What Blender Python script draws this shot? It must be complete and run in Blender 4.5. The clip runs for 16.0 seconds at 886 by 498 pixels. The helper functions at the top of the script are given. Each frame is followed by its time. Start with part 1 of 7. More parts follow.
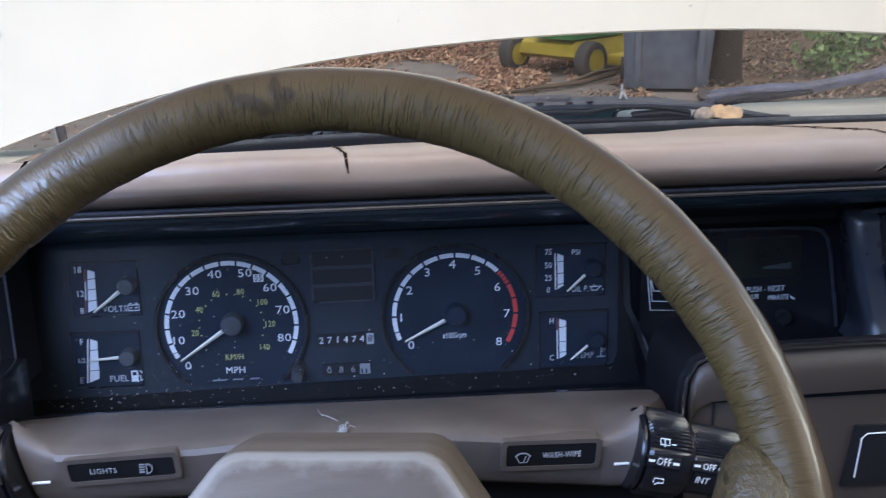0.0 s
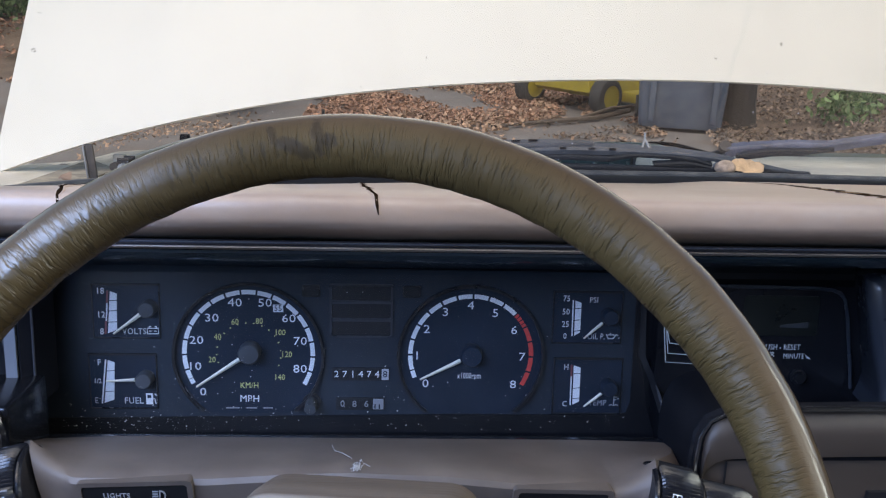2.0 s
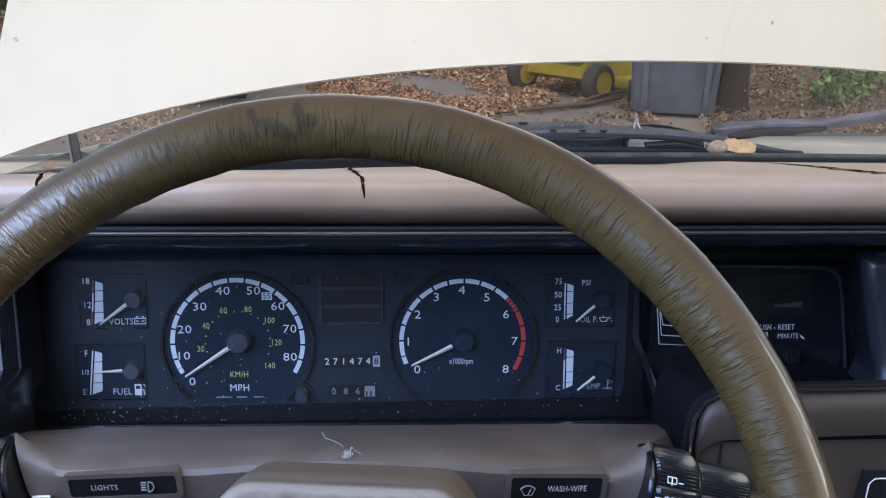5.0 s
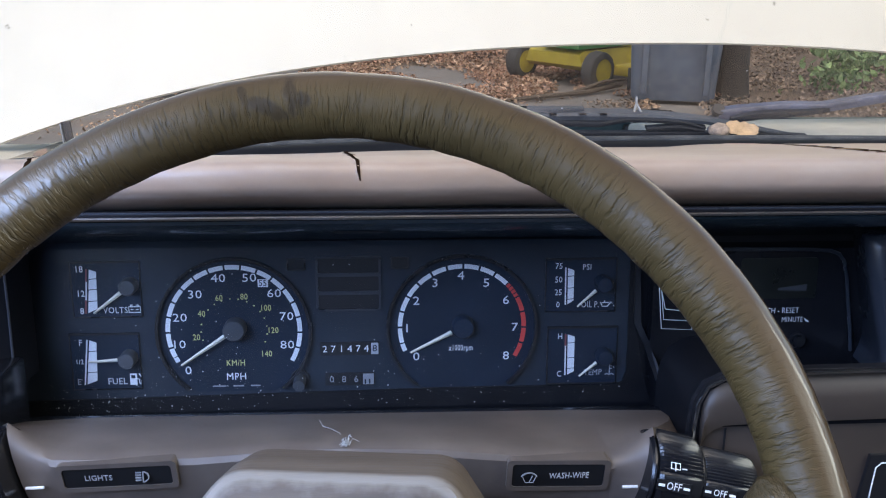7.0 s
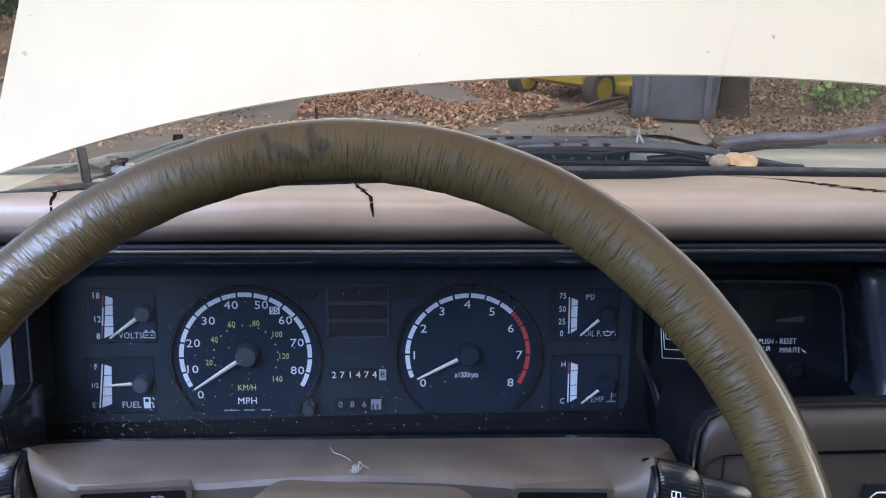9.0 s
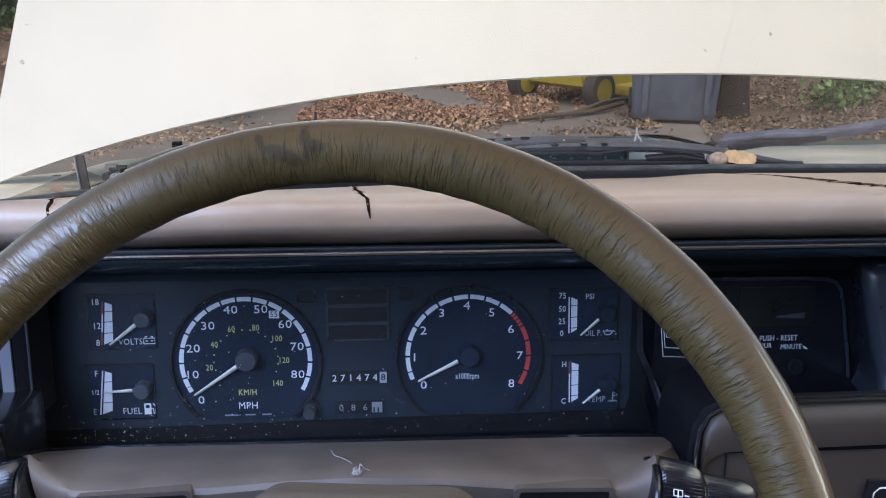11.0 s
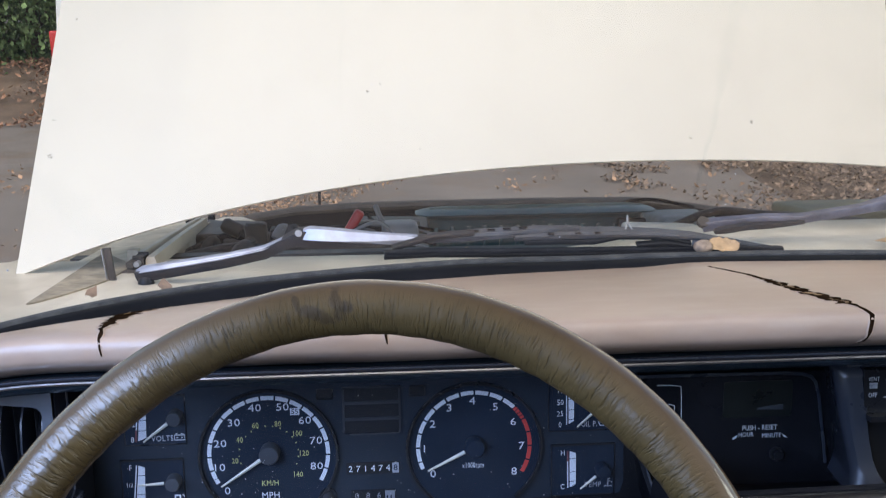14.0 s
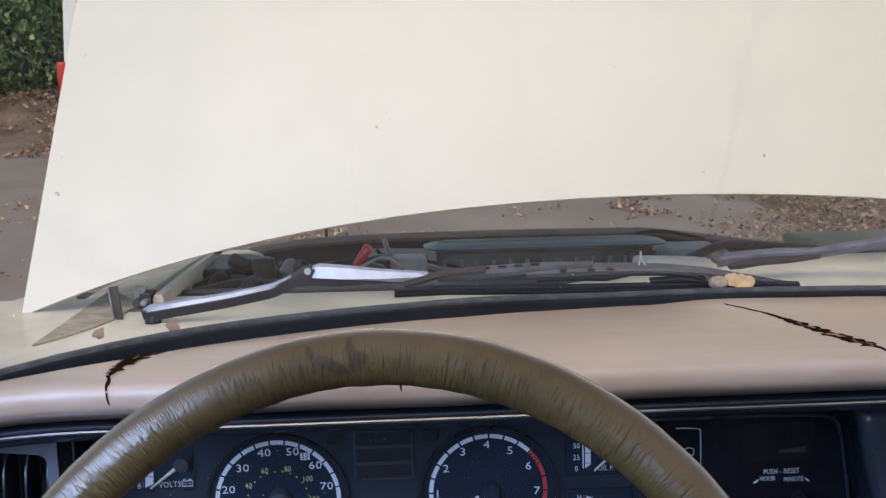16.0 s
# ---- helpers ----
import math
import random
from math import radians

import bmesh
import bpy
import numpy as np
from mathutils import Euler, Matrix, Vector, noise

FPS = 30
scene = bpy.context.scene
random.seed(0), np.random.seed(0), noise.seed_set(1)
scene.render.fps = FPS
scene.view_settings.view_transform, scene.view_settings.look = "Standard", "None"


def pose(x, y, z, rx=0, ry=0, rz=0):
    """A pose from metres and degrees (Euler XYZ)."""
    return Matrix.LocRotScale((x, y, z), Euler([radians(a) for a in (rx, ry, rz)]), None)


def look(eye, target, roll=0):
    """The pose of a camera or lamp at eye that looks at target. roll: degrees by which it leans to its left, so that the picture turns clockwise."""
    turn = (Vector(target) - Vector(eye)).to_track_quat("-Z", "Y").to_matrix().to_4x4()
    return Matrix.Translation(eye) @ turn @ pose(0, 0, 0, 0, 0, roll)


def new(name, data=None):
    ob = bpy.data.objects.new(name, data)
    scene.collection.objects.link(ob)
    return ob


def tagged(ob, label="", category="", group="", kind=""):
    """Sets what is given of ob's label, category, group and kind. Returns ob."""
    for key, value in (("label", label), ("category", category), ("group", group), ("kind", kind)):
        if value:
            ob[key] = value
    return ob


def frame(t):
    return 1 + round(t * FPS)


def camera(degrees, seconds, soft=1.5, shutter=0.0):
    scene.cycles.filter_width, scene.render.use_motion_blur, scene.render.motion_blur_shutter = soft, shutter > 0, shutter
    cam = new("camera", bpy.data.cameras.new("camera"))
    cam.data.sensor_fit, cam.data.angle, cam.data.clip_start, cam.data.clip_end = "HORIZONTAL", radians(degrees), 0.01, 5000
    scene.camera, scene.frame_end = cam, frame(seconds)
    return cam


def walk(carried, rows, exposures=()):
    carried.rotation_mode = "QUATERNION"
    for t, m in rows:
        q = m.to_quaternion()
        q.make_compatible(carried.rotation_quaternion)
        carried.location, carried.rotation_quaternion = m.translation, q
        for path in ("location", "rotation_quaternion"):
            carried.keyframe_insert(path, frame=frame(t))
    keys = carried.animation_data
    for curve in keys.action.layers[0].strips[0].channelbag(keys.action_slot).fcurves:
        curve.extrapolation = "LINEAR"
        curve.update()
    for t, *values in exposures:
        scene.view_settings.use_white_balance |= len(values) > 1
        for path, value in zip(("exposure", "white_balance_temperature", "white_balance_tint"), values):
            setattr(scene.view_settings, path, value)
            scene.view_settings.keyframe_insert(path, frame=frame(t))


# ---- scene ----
cam = camera(52.9, 16.0, 1.1, 0.5)
# The car's own frame: origin in the middle of the gauge faces, which lean back a little.
CAR = pose(0, 0, 1.20, -6.0, 0, 0)
PATH = [
    (0.0, (0.033, -0.606, 0.188), (0.155, 1.339, -0.265), -1.7),
    (0.5, (0.032, -0.6, 0.187), (0.08, 1.34, -0.298), -1.8),
    (1.0, (0.029, -0.604, 0.191), (0.09, 1.344, -0.257), -0.5),
    (1.5, (0.025, -0.607, 0.195), (0.094, 1.349, -0.218), 0.4),
    (2.0, (0.022, -0.608, 0.199), (0.133, 1.349, -0.197), 1.4),
    (2.5, (0.022, -0.609, 0.199), (0.155, 1.351, -0.178), 1.5),
    (3.0, (0.024, -0.607, 0.199), (0.156, 1.353, -0.177), 1.2),
    (3.5, (0.023, -0.607, 0.199), (0.151, 1.351, -0.19), 1.1),
    (4.0, (0.026, -0.602, 0.195), (0.147, 1.353, -0.212), 0.8),
    (6.5, (0.026, -0.601, 0.194), (0.151, 1.349, -0.237), 0.3),
    (7.0, (0.028, -0.593, 0.189), (0.149, 1.354, -0.253), 0.1),
    (7.5, (0.026, -0.6, 0.194), (0.146, 1.346, -0.251), 0.1),
    (8.0, (0.026, -0.601, 0.196), (0.147, 1.346, -0.243), 0.1),
    (8.5, (0.023, -0.606, 0.202), (0.143, 1.345, -0.222), 0.4),
    (9.0, (0.022, -0.607, 0.203), (0.143, 1.347, -0.207), 0.6),
    (11.5, (0.025, -0.607, 0.2), (0.14, 1.351, -0.194), -0.4),
    (12.0, (0.024, -0.607, 0.199), (0.138, 1.354, -0.176), -0.3),
    (12.5, (0.026, -0.61, 0.198), (0.144, 1.353, -0.167), -0.5),
    (12.8, (0.031, -0.622, 0.209), (0.136, 1.347, -0.129), -2.4),
    (13.0, (0.052, -0.618, 0.239), (0.114, 1.355, -0.086), -2.3),
    (13.5, (0.043, -0.634, 0.236), (0.209, 1.337, -0.059), -1.7),
    (14.0, (0.015, -0.65, 0.269), (0.14, 1.316, -0.078), -0.8),
    (14.5, (0.016, -0.651, 0.269), (0.18, 1.307, -0.103), -1.7),
    (15.0, (0.014, -0.653, 0.272), (0.209, 1.307, -0.073), -0.8),
    (15.5, (0.011, -0.641, 0.272), (0.173, 1.327, -0.048), -0.7),
    (16.0, (0.01, -0.637, 0.277), (0.126, 1.339, -0.01), -1.1),
]
walk(cam, [(t, CAR @ look(eye, target, roll)) for t, eye, target, roll in PATH], [(0.0, 1.22, 6640, 8), (0.5, 1.50, 6620, 8), (1.0, 1.26, 6720, 8), (1.5, 1.03, 6900, 8), (2.0, 1.13, 6800, 8), (3.0, 0.98, 6840, 8), (3.5, 1.00, 6840, 8), (4.0, 1.02, 6820, 8), (7.0, 1.28, 6730, 8), (9.0, 1.28, 6820, 8), (11.5, 1.12, 6820, 8), (12.5, 1.13, 6850, 8), (13.0, 1.32, 6860, 8), (14.0, 1.15, 6860, 8), (16.0, 0.99, 6980, 8)])

# ---- world ----
world = bpy.data.worlds.new("daylight")
scene.world = world
world.use_nodes = True
wn = world.node_tree
sky = wn.nodes.new("ShaderNodeTexSky")
sky.sky_type, sky.sun_disc = "NISHITA", False
sky.sun_elevation, sky.sun_rotation = radians(58.8), radians(187.6)
sky.dust_density, sky.air_density = 2.0, 1.0
bg = wn.nodes["Background"]
bg.inputs["Strength"].default_value = 0.11
wn.links.new(sky.outputs["Color"], bg.inputs["Color"])
sun_data = bpy.data.lights.new("sun", "SUN")
sun_data.energy, sun_data.angle, sun_data.color = 0.85, radians(85), (1.0, 0.91, 0.78)
sun = new("sun", sun_data)
sun.matrix_world = look((-0.8, -6.0, 10.0), (0, 0, 0))


# daylight of the blue sky that comes in through the open driver's window
pane_data = bpy.data.lights.new("window_light", "AREA")
pane_data.shape, pane_data.size, pane_data.size_y = "RECTANGLE", 0.90, 0.40
pane_data.energy, pane_data.color = 7.2, (0.33, 0.51, 1.0)
pane_light = new("window_light", pane_data)
pane_light.matrix_world = CAR @ look((-0.46, -0.74, 0.42), (0.15, -0.22, 0.04))

# daylight through the passenger's window
far_data = bpy.data.lights.new("window_light", "AREA")
far_data.shape, far_data.size, far_data.size_y = "RECTANGLE", 0.75, 0.36
far_data.energy, far_data.color, far_data.spread = 0.95, (0.96, 1.0, 0.94), radians(95)
far_light = new("window_light", far_data)
far_light.matrix_world = CAR @ look((1.04, -0.50, 0.44), (0.30, -0.36, 0.10))


# ---- materials ----
def material(name, colour, rough=0.5, metal=0.0, spec=0.5, coat=0.0):
    m = bpy.data.materials.new(name)
    m.use_nodes = True
    b = m.node_tree.nodes["Principled BSDF"]
    b.inputs["Base Color"].default_value = (*colour, 1)
    b.inputs["Roughness"].default_value = rough
    b.inputs["Metallic"].default_value = metal
    b.inputs["Specular IOR Level"].default_value = spec
    b.inputs["Coat Weight"].default_value = coat
    b.inputs["Coat Roughness"].default_value = 0.08
    return m


def node(m, kind, **values):
    n = m.node_tree.nodes.new(kind)
    for k, v in values.items():
        n.inputs[k.replace("_", " ")].default_value = v
    return n


def link(m, a, b):
    m.node_tree.links.new(a, b)


def bsdf(m):
    return m.node_tree.nodes["Principled BSDF"]


def coords(m, kind="Object", scale=(1, 1, 1)):
    tc = node(m, "ShaderNodeTexCoord")
    mp = node(m, "ShaderNodeMapping")
    mp.inputs["Scale"].default_value = scale
    link(m, tc.outputs[kind], mp.inputs["Vector"])
    return mp.outputs["Vector"]


def noise_of(m, vec, scale, detail=4.0, rough=0.55):
    n = node(m, "ShaderNodeTexNoise", Scale=scale, Detail=detail, Roughness=rough)
    link(m, vec, n.inputs["Vector"])
    return n.outputs["Fac"]


def ramp(m, fac, stops):
    r = node(m, "ShaderNodeValToRGB")
    e = r.color_ramp.elements
    while len(e) < len(stops):
        e.new(0.5)
    for el, (p, c) in zip(e, stops):
        el.position, el.color = p, (*c, 1) if len(c) == 3 else c
    link(m, fac, r.inputs["Fac"])
    return r.outputs["Color"]


def mix(m, fac, a, b, blend="MIX"):
    n = node(m, "ShaderNodeMix")
    n.data_type, n.blend_type = "RGBA", blend
    for sock, v in ((n.inputs[0], fac), (n.inputs[6], a), (n.inputs[7], b)):
        if isinstance(v, (int, float)):
            sock.default_value = v
        elif isinstance(v, tuple):
            sock.default_value = (*v, 1)
        else:
            link(m, v, sock)
    return n.outputs[2]


def maths(m, op, a, b=0.5):
    n = node(m, "ShaderNodeMath")
    n.operation = op
    for sock, v in ((n.inputs[0], a), (n.inputs[1], b)):
        if isinstance(v, (int, float)):
            sock.default_value = v
        else:
            link(m, v, sock)
    return n.outputs[0]


def bump(m, height, strength=0.3, distance=0.001, normal=None):
    n = node(m, "ShaderNodeBump", Strength=strength, Distance=distance)
    link(m, height, n.inputs["Height"])
    if normal is not None:
        link(m, normal, n.inputs["Normal"])
    return n.outputs["Normal"]


def grained(name, colour, rough, grain=900, blotch=7, vary=0.25, depth=0.0004, strength=0.4, coat=0.0, dirt=None, spec=0.5, kind="Object", stretch=(1, 1, 1)):
    """A surface with fine grain in relief and broad blotches in colour and gloss."""
    m = material(name, colour, rough, spec=spec, coat=coat)
    v = coords(m, kind, stretch)
    # the grain's lattice stands askew, so that no flat face lies along it
    askew = node(m, "ShaderNodeMapping")
    askew.inputs["Rotation"].default_value = (0.62, 0.41, 0.33)
    link(m, v, askew.inputs["Vector"])
    broad, fine = noise_of(m, v, blotch, 5), noise_of(m, askew.outputs["Vector"], grain, 3)
    lo = tuple(c * (1 - vary) for c in colour)
    hi = tuple(min(1.0, c * (1 + vary)) for c in colour)
    c = ramp(m, broad, [(0.3, lo), (0.7, hi)])
    if dirt:
        c = mix(m, maths(m, "MULTIPLY", ramp(m, noise_of(m, v, blotch * 3.3, 5), [(0.42, (0, 0, 0)), (0.82, (1, 1, 1))]), 0.6), c, dirt)
    link(m, c, bsdf(m).inputs["Base Color"])
    link(m, maths(m, "MULTIPLY_ADD", broad, 0.3), bsdf(m).inputs["Roughness"])
    m.node_tree.nodes[-1].inputs[2].default_value = rough - 0.15
    link(m, bump(m, fine, strength, depth), bsdf(m).inputs["Normal"])
    return m


# the lighter dirt tone also paints sky reflections into the vinyl
VINYL = grained("dash_vinyl", (0.350, 0.247, 0.182), 0.33, 1100, 6, 0.12, 0.0003, 0.2, dirt=(0.42, 0.31, 0.23), spec=0.5)
# pale scuffs along the padded top, with dapples of light painted in
scuff_dapple = ramp(VINYL, noise_of(VINYL, coords(VINYL, "Object", (6, 15, 15)), 3.0, 5, 0.6), [(0.46, (0, 0, 0)), (0.82, (1, 1, 1))])
plain = bsdf(VINYL).inputs["Base Color"].links[0].from_socket
link(VINYL, mix(VINYL, maths(VINYL, "MULTIPLY", scuff_dapple, 0.45), plain, (0.48, 0.40, 0.33)), bsdf(VINYL).inputs["Base Color"])
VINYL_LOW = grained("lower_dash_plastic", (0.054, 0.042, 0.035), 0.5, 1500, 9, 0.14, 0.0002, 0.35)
PAD = grained("horn_pad_vinyl", (0.118, 0.090, 0.067), 0.52, 420, 26, 0.25, 0.0005, 0.6, stretch=(0.12, 1, 1), dirt=(0.19, 0.150, 0.115), spec=0.18)
BLACK = grained("black_plastic", (0.0125, 0.0128, 0.0148), 0.28, 1600, 12, 0.3, 0.0001, 0.2)
BLACK_MATT = grained("black_matt_plastic", (0.0125, 0.0128, 0.0148), 0.6, 1600, 12, 0.3, 0.0002, 0.3, spec=0.25)
DIAL = grained("dial_black", (0.0095, 0.0180, 0.033), 0.55, 2500, 20, 0.2, 0.00005, 0.2, spec=0.2)
GREY_TRIM = grained("grey_trim_plastic", (0.135, 0.148, 0.172), 0.38, 1500, 15, 0.1, 0.0001, 0.2)
CHROME = material("bright_trim", (0.60, 0.61, 0.64), 0.22, 1.0)
GLOSS_BLACK = grained("glossy_black_plastic", (0.0105, 0.011, 0.0135), 0.20, 1600, 12, 0.3, 0.00006, 0.15)
DEEP_BLACK = grained("deep_black_plastic", (0.0070, 0.0074, 0.0095), 0.5, 1600, 12, 0.3, 0.0001, 0.2, spec=0.10)
FACE = grained("slate_face_plastic", (0.0175, 0.0255, 0.037), 0.55, 2500, 20, 0.2, 0.00005, 0.2, spec=0.2)
BROW = grained("glossy_slate_plastic", (0.027, 0.043, 0.058), 0.20, 1600, 12, 0.1, 0.00002, 0.05)
WHITE_INK = material("white_print", (0.82, 0.84, 0.86), 0.6)
HUB = grained("grey_hub", (0.045, 0.05, 0.058), 0.5, 1500, 30, 0.2, 0.0001, 0.2)
GREY_INK = material("worn_white_print", (0.42, 0.43, 0.46), 0.6)
INK_SOFT = material("aged_white_print", (0.60, 0.62, 0.65), 0.6)
YELLOW_INK = material("yellow_print", (0.62, 0.62, 0.22), 0.6)
RED_INK = material("red_print", (0.62, 0.055, 0.045), 0.6)
DULL_RED = material("faded_red_print", (0.20, 0.060, 0.065), 0.6)
NEEDLE = material("needle_paint", (0.78, 0.74, 0.62), 0.5)
RUBBER = grained("black_rubber", (0.0075, 0.008, 0.010), 0.55, 600, 12, 0.3, 0.0004, 0.3, spec=0.08)
DARK_TRIM = grained("dark_slate_plastic", (0.030, 0.034, 0.044), 0.30, 1500, 15, 0.1, 0.0001, 0.2)
DUSTY_RUBBER = grained("dusty_rubber", (0.034, 0.036, 0.040), 0.6, 600, 18, 0.25, 0.0003, 0.3, spec=0.3, dirt=(0.13, 0.13, 0.125))
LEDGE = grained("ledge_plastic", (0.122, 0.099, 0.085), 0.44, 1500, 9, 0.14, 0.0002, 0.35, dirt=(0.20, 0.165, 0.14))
FAINT_INK = material("faint_print", (0.26, 0.27, 0.29), 0.6)
LCD = grained("dead_display", (0.0125, 0.0145, 0.0135), 0.3, 500, 30, 0.2, 0.0001, 0.1)


def paint_material(name, colour, dirt, grime=0.35):
    m = material(name, colour, 0.42)
    v = coords(m)
    faded = ramp(m, noise_of(m, v, 2.2, 5), [(0.3, tuple(c * 0.93 for c in colour)), (0.7, colour)])
    spots = ramp(m, noise_of(m, v, 34, 8, 0.7), [(0.62, (0, 0, 0)), (0.75, (1, 1, 1))])
    streak = noise_of(m, coords(m, "Object", (14, 1.5, 1.5)), 1.6, 5)
    c = mix(m, maths(m, "MULTIPLY", spots, grime), faded, dirt)
    c = mix(m, maths(m, "MULTIPLY", ramp(m, streak, [(0.5, (0, 0, 0)), (0.8, (1, 1, 1))]), grime * 0.5), c, dirt)
    stain = ramp(m, noise_of(m, v, 9, 6, 0.65), [(0.44, (0, 0, 0)), (0.66, (1, 1, 1))])
    c = mix(m, maths(m, "MULTIPLY", stain, grime * 0.55), c, dirt)
    speck = ramp(m, noise_of(m, v, 75, 4, 0.6), [(0.715, (0, 0, 0)), (0.74, (1, 1, 1))])
    c = mix(m, maths(m, "MULTIPLY", speck, 0.7), c, tuple(q * 0.4 for q in dirt))
    link(m, c, bsdf(m).inputs["Base Color"])
    link(m, bump(m, noise_of(m, v, 5, 2), 0.05, 0.004), bsdf(m).inputs["Normal"])
    return m


CREAM = paint_material("cream_car_paint", (0.545, 0.499, 0.405), (0.32, 0.28, 0.22), 0.20)
CREAM_DIRTY = paint_material("dirty_cream_paint", (0.62, 0.545, 0.43), (0.22, 0.165, 0.11), 0.85)
METAL_DARK = grained("oily_metal", (0.020, 0.018, 0.017), 0.50, 300, 20, 0.5, 0.001, 0.6, spec=0.42, dirt=(0.085, 0.072, 0.055))
METAL_GREY = grained("dull_alloy", (0.22, 0.22, 0.22), 0.45, 300, 20, 0.3, 0.0006, 0.4)
TEAL = grained("teal_painted_steel", (0.034, 0.088, 0.088), 0.36, 300, 9, 0.3, 0.0003, 0.3, spec=0.45, dirt=(0.10, 0.13, 0.12))
RED_PLASTIC = material("red_plastic", (0.50, 0.03, 0.03), 0.4)
WIPER_PAINT = grained("worn_wiper_paint", (0.085, 0.088, 0.118), 0.34, 260, 40, 0.55, 0.0004, 0.4)
# pale metal that paints the sky's reflection on the black arm
WIPER_SHEEN = grained("wiper_sky_sheen", (0.36, 0.38, 0.46), 0.48, 260, 60, 0.2, 0.0004, 0.3)
bsdf(WIPER_SHEEN).inputs["Metallic"].default_value = 0.75
bsdf(WIPER_PAINT).inputs["Metallic"].default_value = 0.3
WIPER_BLACK = grained("black_wiper", (0.014, 0.015, 0.019), 0.42, 500, 30, 0.4, 0.0003, 0.3, spec=0.18)
# lighter slate for the lit wiper parts, the light put into the colour
WIPER_LIT = grained("lit_slate_wiper", (0.042, 0.047, 0.057), 0.45, 500, 30, 0.4, 0.0003, 0.3, spec=0.3)
RUST = grained("rust", (0.042, 0.034, 0.028), 0.8, 400, 40, 0.4, 0.0006, 0.5)
DOOR_TRIM = grained("brown_trim", (0.17, 0.13, 0.105), 0.8, 900, 6, 0.12, 0.0006, 0.4)
CARPET = grained("tan_carpet", (0.12, 0.095, 0.075), 0.95, 500, 4, 0.2, 0.001, 0.6)
HEADLINER = grained("headliner_cloth", (0.55, 0.50, 0.44), 0.9, 900, 6, 0.08, 0.0006, 0.4)


def leather_material():
    """UV in the rim: u runs along it, v round it (0 at the driver's side, 0.25 at the outside)."""
    m = material("wheel_leather", (0.10, 0.07, 0.03), 0.36, spec=0.48)
    tc = node(m, "ShaderNodeTexCoord")
    sep = node(m, "ShaderNodeSeparateXYZ")
    link(m, tc.outputs["UV"], sep.inputs[0])
    obj = coords(m)
    broad = noise_of(m, obj, 16, 5)
    fine = noise_of(m, obj, 900, 3)
    # coordinates in metres along and round the rim, wavering a little
    along = maths(m, "MULTIPLY", sep.outputs["X"], 1.094)
    round_ = maths(m, "MULTIPLY", maths(m, "SUBTRACT", maths(m, "FRACT", maths(m, "ADD", sep.outputs["Y"], 0.5)), 0.5), 0.085)
    waver = maths(m, "MULTIPLY", maths(m, "SUBTRACT", noise_of(m, obj, 190, 4, 0.6), 0.5), 0.0026)
    comb = node(m, "ShaderNodeCombineXYZ")
    link(m, maths(m, "ADD", along, waver), comb.inputs[0])
    link(m, round_, comb.inputs[1])
    def streaks(sx, sy, detail):
        mp = node(m, "ShaderNodeMapping")
        mp.inputs["Scale"].default_value = (sx, sy, 1)
        link(m, comb.outputs[0], mp.inputs["Vector"])
        return noise_of(m, mp.outputs["Vector"], 1.0, detail, 0.55)
    creases, folds = streaks(640, 74, 2), streaks(300, 40, 2)
    side = maths(m, "SINE", maths(m, "MULTIPLY", sep.outputs["Y"], 2 * math.pi))
    edge = maths(m, "ADD", maths(m, "MULTIPLY", side, 0.5), maths(m, "MULTIPLY", broad, 0.45))
    outer = ramp(m, edge, [(0.06, (0, 0, 0)), (0.44, (1, 1, 1))])
    inner = maths(m, "SUBTRACT", 1.0, outer)
    olive = ramp(m, broad, [(0.3, (0.054, 0.0350, 0.0125)), (0.7, (0.084, 0.055, 0.0195))])
    brown = ramp(m, broad, [(0.3, (0.060, 0.036, 0.0165)), (0.7, (0.086, 0.053, 0.026))])
    c = mix(m, outer, olive, brown)
    patch = ramp(m, noise_of(m, obj, 45, 3), [(0.32, (0.35,) * 3), (0.60, (1, 1, 1))])
    worn = maths(m, "MULTIPLY", maths(m, "MULTIPLY_ADD", inner, 0.97), patch)
    m.node_tree.nodes[-2].inputs[2].default_value = 0.03
    # shade in the creases, painted as dark lines into the colour
    crease_shade = ramp(m, creases, [(0.36, (1, 1, 1)), (0.45, (0, 0, 0))])
    c = mix(m, maths(m, "MULTIPLY", maths(m, "MULTIPLY", crease_shade, worn), 0.55), c, (0.020, 0.014, 0.006))
    # a dark greasy mark at the top of the rim: two strokes and a smudge
    blot = noise_of(m, obj, 170, 5, 0.65)
    mark = None
    def stroke(u0, v0, deg, a, b):
        mp = node(m, "ShaderNodeMapping")
        mp.vector_type = "TEXTURE"
        mp.inputs["Location"].default_value = (u0 * 1.094, v0 * 0.085, 0)
        mp.inputs["Rotation"].default_value = (0, 0, radians(deg))
        mp.inputs["Scale"].default_value = (a, b, 1)
        link(m, comb.outputs[0], mp.inputs["Vector"])
        ln = node(m, "ShaderNodeVectorMath")
        ln.operation = "LENGTH"
        link(m, mp.outputs["Vector"], ln.inputs[0])
        return ramp(m, maths(m, "ADD", ln.outputs["Value"], maths(m, "MULTIPLY", blot, 0.9)), [(0.78, (1, 1, 1)), (1.25, (0, 0, 0))])
    for spec in ((0.2735, -0.085, 32, 0.0200, 0.0075), (0.2645, -0.03, 84, 0.0200, 0.0060), (0.2600, -0.055, 30, 0.0080, 0.0080), (0.2822, 0.0, 80, 0.0120, 0.0032)):
        one = stroke(*spec)
        mark = one if mark is None else maths(m, "MAXIMUM", mark, one)
    c = mix(m, maths(m, "MULTIPLY", mark, 0.60), c, (0.024, 0.017, 0.011))
